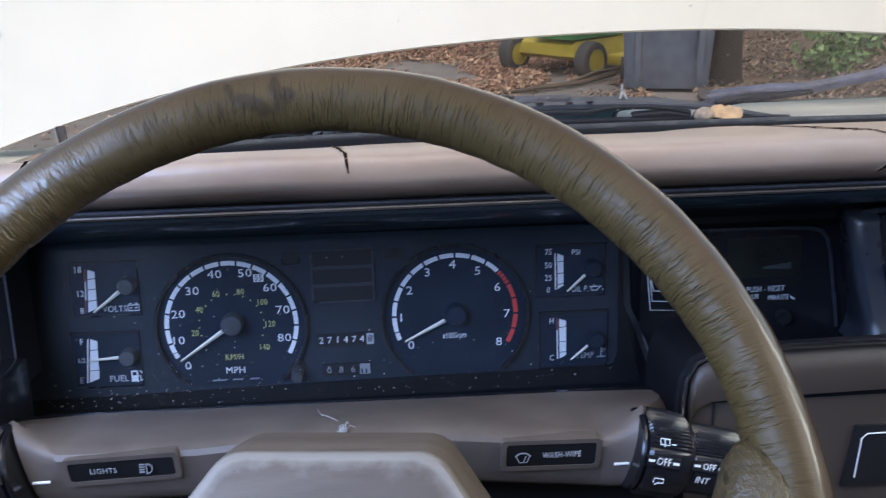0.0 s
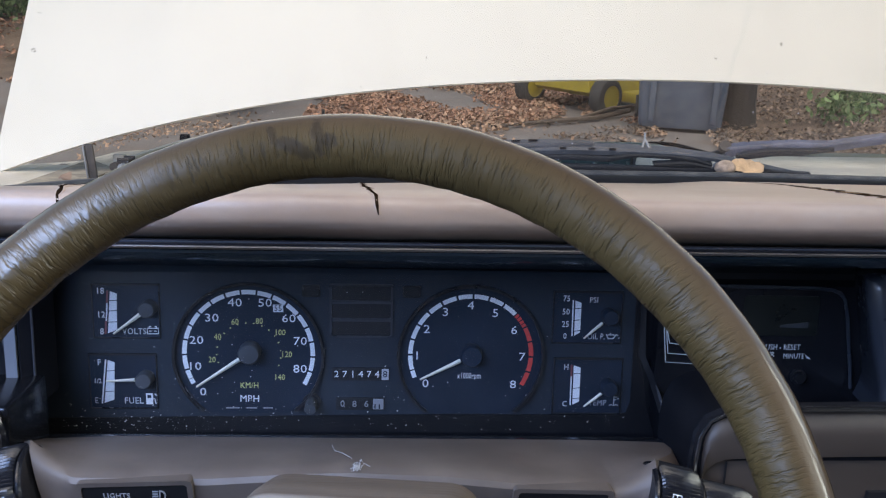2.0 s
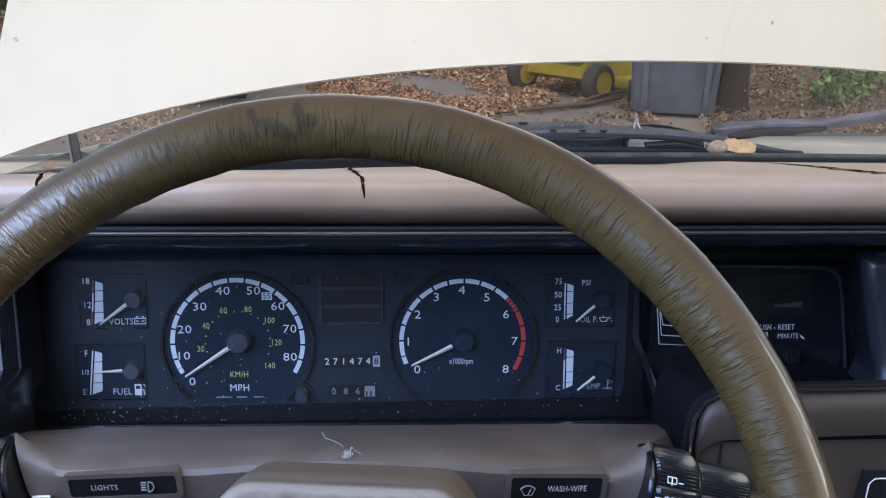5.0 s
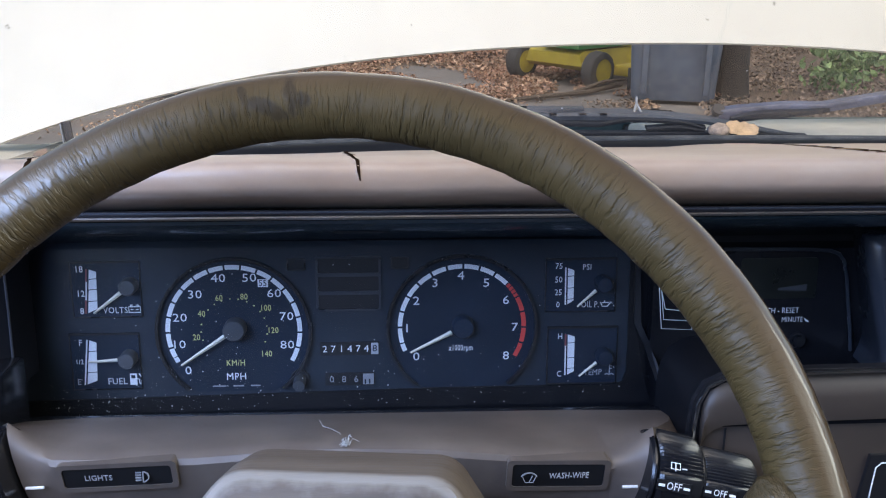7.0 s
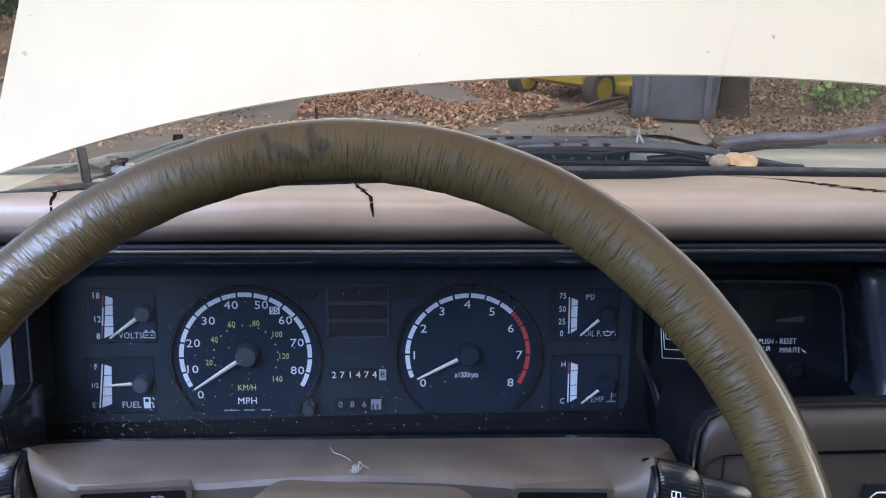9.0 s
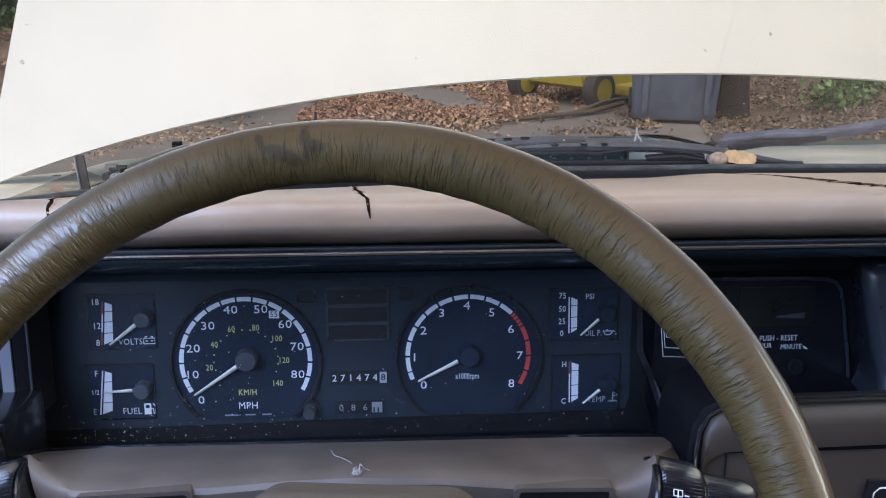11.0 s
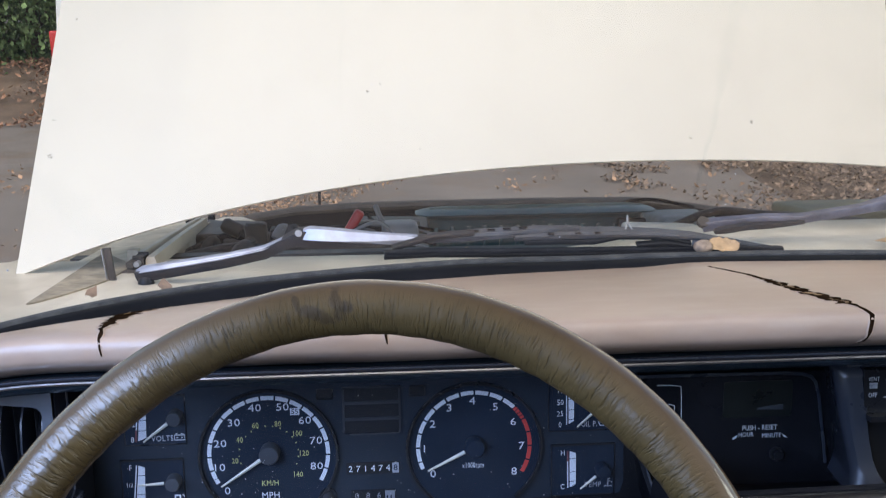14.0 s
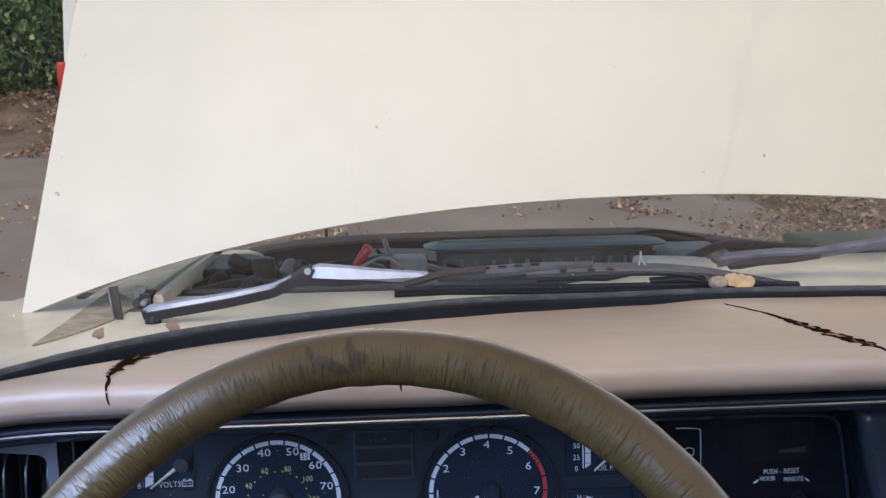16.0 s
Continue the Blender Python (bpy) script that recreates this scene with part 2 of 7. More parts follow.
    link(m, c, bsdf(m).inputs["Base Color"])
    # the top of the rim is rubbed dull, the sides are polished
    dull = ramp(m, maths(m, "ADD", maths(m, "ABSOLUTE", maths(m, "SUBTRACT", sep.outputs["X"], 0.235)), maths(m, "MULTIPLY", broad, 0.03)), [(0.070, (1, 1, 1)), (0.125, (0, 0, 0))])
    polish = ramp(m, sep.outputs["X"], [(0.31, (0.44,) * 3), (0.38, (0.27,) * 3)])
    gloss = mix(m, maths(m, "MULTIPLY", outer, ramp(m, sep.outputs["X"], [(0.30, (1, 1, 1)), (0.36, (0, 0, 0))])), polish, (0.38, 0.38, 0.38))
    link(m, mix(m, maths(m, "MAXIMUM", mark, maths(m, "MULTIPLY", dull, inner)), gloss, (0.56, 0.56, 0.56)), bsdf(m).inputs["Roughness"])
    link(m, ramp(m, side, [(0.45, (0, 0, 0)), (0.80, (1, 1, 1))]), bsdf(m).inputs["Coat Weight"])
    bsdf(m).inputs["Coat Roughness"].default_value = 0.07
    bsdf(m).inputs["Coat IOR"].default_value = 2.2
    link(m, mix(m, maths(m, "MAXIMUM", mark, maths(m, "MULTIPLY", dull, 0.8)), ramp(m, sep.outputs["X"], [(0.28, (0.24,) * 3), (0.36, (0.75,) * 3)]), (0.10, 0.10, 0.10)), bsdf(m).inputs["Specular IOR Level"])
    low = ramp(m, creases, [(0.32, (0, 0, 0)), (0.52, (1, 1, 1))])
    h = maths(m, "ADD", maths(m, "MULTIPLY", maths(m, "MULTIPLY", low, worn), 0.42), maths(m, "MULTIPLY", maths(m, "MULTIPLY", folds, worn), 0.42))
    n1 = bump(m, h, 0.80, 0.0015)
    n1 = bump(m, maths(m, "MULTIPLY", noise_of(m, obj, 240, 3, 0.6), maths(m, "MULTIPLY_ADD", inner, 0.8)), 0.16, 0.0008, n1)
    link(m, bump(m, fine, 0.25, 0.0002, n1), bsdf(m).inputs["Normal"])
    return m


def spoke_leather():
    """The same hide, drawn into short puckers."""
    m = material("spoke_leather", (0.07, 0.048, 0.020), 0.30, spec=0.45)
    v = coords(m)
    c = ramp(m, noise_of(m, v, 30, 5), [(0.3, (0.048, 0.032, 0.013)), (0.7, (0.080, 0.054, 0.022))])
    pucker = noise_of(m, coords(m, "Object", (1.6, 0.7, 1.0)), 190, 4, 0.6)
    # hollows of the puckers take a dark tone, their shade painted in
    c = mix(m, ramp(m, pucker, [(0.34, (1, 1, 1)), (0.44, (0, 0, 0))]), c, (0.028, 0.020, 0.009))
    link(m, c, bsdf(m).inputs["Base Color"])
    n1 = bump(m, pucker, 0.8, 0.0026)
    link(m, bump(m, noise_of(m, v, 900, 3), 0.25, 0.0002, n1), bsdf(m).inputs["Normal"])
    return m


SPOKE_LEATHER = spoke_leather()
LEATHER = leather_material()


def glass_material(name, rough=0.0, tint=(1, 1, 1), film=0.0, blotch=6.0, smear=0.0):
    """Thin glass: clear, with gloss by angle and a patchy film of pale dust."""
    m = bpy.data.materials.new(name)
    m.use_nodes = True
    nt = m.node_tree
    nt.nodes.clear()
    out, mixer = nt.nodes.new("ShaderNodeOutputMaterial"), nt.nodes.new("ShaderNodeMixShader")
    clear, gloss, fres = nt.nodes.new("ShaderNodeBsdfTransparent"), nt.nodes.new("ShaderNodeBsdfGlossy"), nt.nodes.new("ShaderNodeFresnel")
    clear.inputs["Color"].default_value = (*tint, 1)
    gloss.inputs["Roughness"].default_value = rough
    fres.inputs["IOR"].default_value = 1.45
    nt.links.new(fres.outputs[0], mixer.inputs[0])
    nt.links.new(clear.outputs[0], mixer.inputs[1])
    nt.links.new(gloss.outputs[0], mixer.inputs[2])
    dust_mix, dust_face = nt.nodes.new("ShaderNodeMixShader"), nt.nodes.new("ShaderNodeBsdfDiffuse")
    dust_face.inputs["Color"].default_value = (0.62, 0.60, 0.57, 1)
    v = coords(m)
    patches = ramp(m, noise_of(m, v, blotch, 6, 0.6), [(0.3, (film * 0.5,) * 3), (0.75, (film * 2.0,) * 3)])
    through_dust, both = nt.nodes.new("ShaderNodeBsdfTranslucent"), nt.nodes.new("ShaderNodeMixShader")
    through_dust.inputs["Color"].default_value = (0.62, 0.60, 0.57, 1)
    nt.links.new(dust_face.outputs[0], both.inputs[1])
    nt.links.new(through_dust.outputs[0], both.inputs[2])
    amount = patches
    if smear:
        # wiped, streaky dust on the passenger side
        sep = node(m, "ShaderNodeSeparateXYZ")
        link(m, v, sep.inputs[0])
        side = ramp(m, maths(m, "ADD", sep.outputs["X"], maths(m, "MULTIPLY", noise_of(m, v, 9, 4), 0.16)), [(0.40, (0, 0, 0)), (0.62, (1, 1, 1))])
        slant = node(m, "ShaderNodeMapping")
        slant.inputs["Rotation"].default_value = (0, 0, radians(38))
        slant.inputs["Scale"].default_value = (7, 90, 7)
        link(m, v, slant.inputs["Vector"])
        lines = ramp(m, noise_of(m, slant.outputs["Vector"], 1.0, 6, 0.65), [(0.36, (0.12,) * 3), (0.70, (1, 1, 1))])
        amount = maths(m, "MULTIPLY_ADD", maths(m, "MULTIPLY", side, lines), smear)
        link(m, patches, m.node_tree.nodes[-1].inputs[2])
    nt.links.new(amount, dust_mix.inputs[0])
    nt.links.new(mixer.outputs[0], dust_mix.inputs[1])
    nt.links.new(both.outputs[0], dust_mix.inputs[2])
    nt.links.new(dust_mix.outputs[0], out.inputs["Surface"])
    return m


GLASS = glass_material("windscreen_glass", 0.0, (0.96, 0.97, 0.965), 0.014, 5.0, 0.17)
LENS = glass_material("gauge_lens", 0.24, (0.97, 0.98, 1.0), 0.012, 18.0)
MIRROR = material("mirror_silver", (0.9, 0.9, 0.9), 0.01, 1.0)


# ---- mesh helpers ----
def mesh_from(bm, name, mat, smooth=True, sheet=False):
    me = bpy.data.meshes.new(name)
    if not sheet:
        bmesh.ops.recalc_face_normals(bm, faces=bm.faces)
    bm.to_mesh(me)
    bm.free()
    me.materials.append(mat)
    if smooth:
        me.shade_smooth()
        me.set_sharp_from_angle(angle=radians(38))
    return me


def part(name, bm, mat, parent, label="", smooth=True, sheet=False):
    ob = new(name, mesh_from(bm, name, mat, smooth, sheet))
    ob.parent = parent
    return tagged(ob, label)


def thing(name, label, category, group="", kind="", at=None):
    """An empty that parents a thing's parts; in the car's frame unless at is given."""
    ob = new(name)
    ob.empty_display_size = 0.02
    ob.matrix_world = CAR if at is None else at
    return tagged(ob, label, category, group, kind)


def solid(name, bm, mat, label, category, group="", kind="", at=None, smooth=True, sheet=False):
    ob = new(name, mesh_from(bm, name, mat, smooth, sheet))
    ob.matrix_world = CAR if at is None else at
    return tagged(ob, label, category, group, kind)


def box(bm, x0, x1, y0, y1, z0, z1, bevel=0.0, seg=2, m=None):
    vs = bmesh.ops.create_cube(bm, size=1.0)["verts"]
    for v in vs:
        v.co = Vector(((x0, x1)[v.co.x > 0], (y0, y1)[v.co.y > 0], (z0, z1)[v.co.z > 0]))
    if bevel:
        es = list({e for v in vs for e in v.link_edges})
        vs = bmesh.ops.bevel(bm, geom=es, offset=bevel, segments=seg, profile=0.5, affect="EDGES")["verts"]
    if m is not None:
        bmesh.ops.transform(bm, matrix=m, verts=list({v for v in vs}))
    return bm


def loft(bm, rings, closed=True, caps=True):
    """Skins rings of equally many points."""
    rows = [[bm.verts.new(p) for p in r] for r in rings]
    n = len(rows[0])
    for a, b in zip(rows, rows[1:]):
        for i in range(n if closed else n - 1):
            j = (i + 1) % n
            bm.faces.new((a[i], a[j], b[j], b[i]))
    if caps and closed:
        bm.faces.new(rows[0][::-1])
        bm.faces.new(rows[-1])
    return rows


def tube(bm, pts, radius, n=8, caps=True):
    """A round tube along points; radius a number or one per point."""
    pts = [Vector(p) for p in pts]
    rad = radius if isinstance(radius, (list, tuple)) else [radius] * len(pts)
    rings, side = [], None
    for i, p in enumerate(pts):
        t = (pts[min(i + 1, len(pts) - 1)] - pts[max(i - 1, 0)]).normalized()
        if side is None:
            side = t.orthogonal().normalized()
        side = (side - t * side.dot(t)).normalized()
        up = t.cross(side)
        rings.append([p + rad[i] * (math.cos(a) * side + math.sin(a) * up) for a in (2 * math.pi * k / n for k in range(n))])
    loft(bm, rings, True, caps)
    return bm


def cylinder(bm, a, b, r0, r1=None, n=24):
    return tube(bm, [a, b], [r0, r0 if r1 is None else r1], n)


def plate(bm, pts, y0, y1):
    """A flat plate from an outline of (x, z), from y0 (front) to y1."""
    loft(bm, [[(x, y0, z) for x, z in pts], [(x, y1, z) for x, z in pts]])
    return bm


def round_rect(x0, x1, z0, z1, r, n=5):
    out = []
    for cx, cz, a0 in ((x1 - r, z1 - r, 0), (x0 + r, z1 - r, 90), (x0 + r, z0 + r, 180), (x1 - r, z0 + r, 270)):
        for k in range(n + 1):
            a = radians(a0 + 90 * k / n)
            out.append((cx + r * math.cos(a), cz + r * math.sin(a)))
    return out


def round_poly(pts, r, n=4):
    """Rounds the corners of a polygon of 2D points."""
    out = []
    for i, p in enumerate(pts):
        p, a, b = Vector(p), Vector(pts[i - 1]), Vector(pts[(i + 1) % len(pts)])
        q0, q1 = p + (a - p).normalized() * r, p + (b - p).normalized() * r
        for k in range(n + 1):
            t = k / n
            out.append(q0 * (1 - t) ** 2 + p * (2 * t * (1 - t)) + q1 * t * t)
    return out


def ring_frame(bm, outer, inner, y0, y1):
    """A frame between two outlines of equally many (x, z) points."""
    loft(bm, [[(x, y0, z) for x, z in outer], [(x, y0, z) for x, z in inner], [(x, y1, z) for x, z in inner], [(x, y1, z) for x, z in outer], [(x, y0, z) for x, z in outer]], True, False)
    bmesh.ops.remove_doubles(bm, verts=bm.verts, dist=1e-6)
    return bm


def arc_band(bm, cx, cz, r0, r1, a0, a1, y0, y1):
    """A band of a ring from angle a0 to a1 (degrees, from +x towards +z)."""
    n = max(2, int(abs(a1 - a0) / 3) + 1)
    rings = []
    for k in range(n + 1):
        a = radians(a0 + (a1 - a0) * k / n)
        c, s = math.cos(a), math.sin(a)
        rings.append([(cx + r0 * c, y0, cz + r0 * s), (cx + r1 * c, y0, cz + r1 * s), (cx + r1 * c, y1, cz + r1 * s), (cx + r0 * c, y1, cz + r0 * s)])
    loft(bm, rings)
    return bm


def lettering(text, height, x, z, y, mat, parent, align="CENTER", wide=1.0, name="lettering", m=None, bold=0.0):
    """Raised letters that face the driver: x is the centre (or left end), z the letters' middle."""
    cu = bpy.data.curves.new(name, "FONT")
    cu.body, cu.size, cu.align_x, cu.align_y = text, height / 0.70, align, "CENTER"
    cu.extrude, cu.resolution_u = 0.00012, 2
    cu.offset, cu.space_character = height * bold, 1.06
    tmp = bpy.data.objects.new(name, cu)
    scene.collection.objects.link(tmp)
    dg = bpy.context.evaluated_depsgraph_get()
    me = bpy.data.meshes.new_from_object(tmp.evaluated_get(dg))
    bpy.data.objects.remove(tmp)
    bpy.data.curves.remove(cu)
    me.name = name
    me.transform(Matrix.Diagonal((wide, 1, 1, 1)))
    me.transform((Matrix.Translation((x, y, z)) if m is None else m) @ Matrix.Rotation(radians(90), 4, "X"))
    me.materials.clear()
    me.materials.append(mat)
    ob = new(name, me)
    ob.parent = parent
    return ob

# ---- the car's shell ----
MID = 0.31  # the car's middle line


def seal_y(x):
    d = min(abs(x - MID), 0.61)
    return 0.157 - 0.45 * d ** 2 - 7.1 * d ** 8


def screen_point(x, s):
    """A point of the windscreen: s runs from 0 at its foot to 1 under the roof."""
    d = x - MID
    k = 1 - 0.16 * s
    y = seal_y(x) + 0.012 - s * (0.86 - 0.9 * d * d)
    return (MID + d * k, y, 0.112 + 0.60 * s)


def swell(x):
    """The rubber is fuller on the driver's side."""
    q = max(0.0, min(1.0, (0.22 - x) / 0.14))
    return 0.003 * q * q * (3 - 2 * q)


def build_screen():
    bm = bmesh.new()
    n, rows = 24, 8
    vs = [[bm.verts.new(screen_point(MID + 0.66 * (2 * i / n - 1), j / rows)) for i in range(n + 1)] for j in range(rows + 1)]
    for a, b in zip(vs, vs[1:]):
        for i in range(n):
            bm.faces.new((a[i], a[i + 1], b[i + 1], b[i]))
    for f in bm.faces:
        f.normal_update()
        if f.normal.z > 0:
            f.normal_flip()
    ob = solid("window_1", bm, GLASS, "clear windscreen glass, dusty near its foot", "windscreen", kind="structure", sheet=True)
    ob.visible_shadow = False
    rg = random.Random(17)
    bm = bmesh.new()
    for k in range(90):
        p = Vector(screen_point(rg.uniform(-0.25, 0.85), 0.02 + 0.5 * rg.random() ** 1.6))
        bmesh.ops.create_icosphere(bm, subdivisions=1, radius=0.00022 + 0.0006 * rg.random() ** 4, matrix=Matrix.Translation(p))
    specks = part("specks", bm, GREY_INK, ob, "pale specks of dried dirt", smooth=False)
    specks["kind"] = "stuff"
    bm = bmesh.new()
    rings = []
    for i in range(49):
        x = MID + 0.68 * (2 * i / 48 - 1)
        y = seal_y(x)
        rings.append([(x, y - 0.010, 0.102 + swell(x) * 0.6), (x, y - 0.008, 0.1070 + swell(x)), (x, y - 0.003, 0.1100 + swell(x) * 1.3), (x, y + 0.004, 0.1115 + swell(x) * 1.3), (x, y + 0.010, 0.1110 + swell(x)), (x, y + 0.0115, 0.1095 + swell(x)), (x, y + 0.018, 0.1085), (x, y, 0.096)])
    loft(bm, rings)
    solid("windscreen_seal", bm, RUBBER, "black rubber seal along the windscreen's foot", "seal", kind="structure")
    # dusty outer lip of the glazing rubber
    bm = bmesh.new()
    rings = []
    for i in range(49):
        x = MID + 0.68 * (2 * i / 48 - 1)
        y = seal_y(x)
        rings.append([(x, y + 0.0120, 0.1075), (x, y + 0.0125, 0.1125 + swell(x)), (x, y + 0.0140, 0.1138 + swell(x)), (x, y + 0.0165, 0.1141 + swell(x)), (x, y + 0.0175, 0.1130 + swell(x)), (x, y + 0.0195, 0.1138 + swell(x)), (x, y + 0.0225, 0.1138 + swell(x)), (x, y + 0.026, 0.110), (x, y + 0.026, 0.1050)])
    loft(bm, rings)
    solid("glazing_lip", bm, DUSTY_RUBBER, "dusty slate-grey outer lip of the windscreen rubber", "seal", kind="structure")


def build_shell():
    """Plain panels that close the cabin: pillars, roof, doors under the windows, rear wall, floor."""
    for s, nm in ((-1, "pillar_left"), (1, "pillar_right")):
        bm = bmesh.new()
        tube(bm, [screen_point(MID + s * 0.73, k / 6) for k in range(7)], 0.035, 10)
        solid(nm, bm, HEADLINER, "trimmed windscreen pillar", "pillar", kind="structure")
        if s < 0:
            bm = box(bmesh.new(), MID - 0.80, MID - 0.74, -1.72, -0.18, -0.80, 0.04, 0.012)
            solid("wall_door_left", bm, DOOR_TRIM, "brown door panel under the open driver's window", "door panel", kind="structure")
        bm = bmesh.new()
        tube(bm, [(MID + s * 0.74, -1.72, 0.0), (MID + s * 0.70, -1.70, 0.40), (MID + s * 0.66, -1.66, 0.72)], 0.04, 10)
        solid("pillar_rear_left" if s < 0 else "pillar_rear_right", bm, HEADLINER, "trimmed rear roof pillar", "pillar", kind="structure")
        if s > 0:
            bm = box(bmesh.new(), MID + 0.74, MID + 0.80, -1.72, -0.18, -0.80, 0.24, 0.012)
            solid("wall_door_right", bm, DOOR_TRIM, "brown door panel under an open side window", "door panel", kind="structure")
    bm = box(bmesh.new(), MID - 0.70, MID + 0.70, -1.74, -0.72, 0.71, 0.74, 0.01)
    solid("ceiling", bm, HEADLINER, "cloth roof lining", "roof lining", kind="structure")
    bm = bmesh.new()
    box(bm, MID - 0.78, MID + 0.78, -1.75, -1.70, -0.75, 0.46, 0.01)
    # unseen side panels, added to narrow the light from the rear
    box(bm, MID - 0.70, MID - 0.30, -1.748, -1.702, 0.45, 0.712, 0.004)
    box(bm, MID + 0.40, MID + 0.70, -1.748, -1.702, 0.45, 0.712, 0.004)
    solid("wall_rear", bm, DOOR_TRIM, "trimmed rear wall, closed in round the back window to cut light", "wall", kind="structure")
    bm = box(bmesh.new(), MID - 0.78, MID + 0.78, -1.75, 0.10, -0.80, -0.75, 0.005)
    solid("floor", bm, CARPET, "worn brown cabin carpet", "floor", kind="structure")
    bm = box(bmesh.new(), MID - 0.72, MID + 0.72, 0.10, 0.13, -0.75, 0.06, 0.005)
    solid("wall_bulkhead", bm, BLACK_MATT, "dark bulkhead behind the dashboard", "bulkhead", kind="structure")


build_screen()
build_shell()

# ---- dashboard ----
dashboard = thing("dashboard", "cracked mauve-brown vinyl dashboard with black instrument surround", "dashboard")


def bend(x):
    """The dash's ends curve away from the driver and drop."""
    d = max(0.0, -0.17 - x)
    e = max(0.0, x - 0.80)
    return 0.9 * d * d + 0.5 * e * e, -1.2 * d * d


def dash_profile(x):
    """The padded top from its lower front lip, over the roll, to the windscreen: (y, z)."""
    by, bz = bend(x)
    front = [(-0.100, 0.1030), (-0.112, 0.1035), (-0.1185, 0.1056), (-0.1255, 0.1090), (-0.1318, 0.1127), (-0.1360, 0.1158), (-0.1376, 0.1188), (-0.1375, 0.1242), (-0.1367, 0.1278), (-0.1349, 0.1299), (-0.1312, 0.1312), (-0.118, 0.1320)]
    back = max(seal_y(x), front[-1][0] + by + 0.03)
    pts = [(y + by, z + bz) for y, z in front]
    y0, z0 = pts[-1]
    q = max(0.0, min(1.0, (0.30 - x) / 0.06))
    sag = 0.0028 * q * q * (3 - 2 * q)
    for k in range(1, 9):
        u = k / 8
        pts.append((y0 + (back - y0) * u, z0 + (0.108 - sag - z0) * (0.6 * u + 0.4 * u * u)))
    return pts


def build_dash_top():
    bm = bmesh.new()
    rings = []
    for i in range(161):
        x = -0.40 + 1.42 * i / 160
        p = dash_profile(x)
        rings.append([(x, y, z + 0.0006 * noise.noise((x * 14, y * 14, 0))) for y, z in p] + [(x, p[-1][0], 0.07), (x, p[0][0] + 0.03, 0.085)])
    loft(bm, rings)
    part("dash_top", bm, VINYL, dashboard, "faded mauve-brown padded vinyl top")


build_dash_top()


def trim_line(name, y, z, r, mat, label, x0=-0.36, x1=1.0):
    bm = bmesh.new()
    pts = []
    for i in range(81):
        x = x0 + (x1 - x0) * i / 80
        by, bz = bend(x)
        pts.append((x, y + by, z + bz))
    tube(bm, pts, r, 6)
    part(name, bm, mat, dashboard, label)


trim_line("trim", -0.1265, 0.1026, 0.0028, GLOSS_BLACK, "black moulding under the padded roll")
trim_line("trim", -0.1290, 0.1012, 0.0011, CHROME, "thin bright moulding line")
trim_line("trim", -0.1284, 0.1042, 0.00055, DARK_TRIM, "slate-grey bead above the bright line")


def build_brow():
    """The black hood from the bright line back to the gauges."""
    bm = bmesh.new()
    rings = []
    for i in range(81):
        x = -0.36 + 1.36 * i / 80
        by, bz = bend(x)
        rings.append([(x, -0.128 + by, 0.0995 + bz), (x, -0.122 + by, 0.0940 + bz), (x, -0.05 + by, 0.0765 + bz), (x, 0.004 + by, 0.0605 + bz), (x, 0.012 + by, 0.075 + bz), (x, -0.11 + by, 0.1015 + bz)])
    loft(bm, rings)
    part("brow", bm, BROW, dashboard, "glossy black overhang above the gauges")
    # demister slots in the overhang
    for x in (-0.130, 0.012):
        bm = bmesh.new()
        pts = [(x + 0.0165 * math.cos(a), 0.0045 * math.sin(a)) for a in (2 * math.pi * k / 16 for k in range(16))]
        loft(bm, [[(px, -0.092 + q, 0.0862 - 0.22 * q) for px, q in pts], [(px, -0.092 + q, 0.0852 - 0.22 * q) for px, q in pts]])
        part("slot", bm, BLACK_MATT, dashboard)


build_brow()


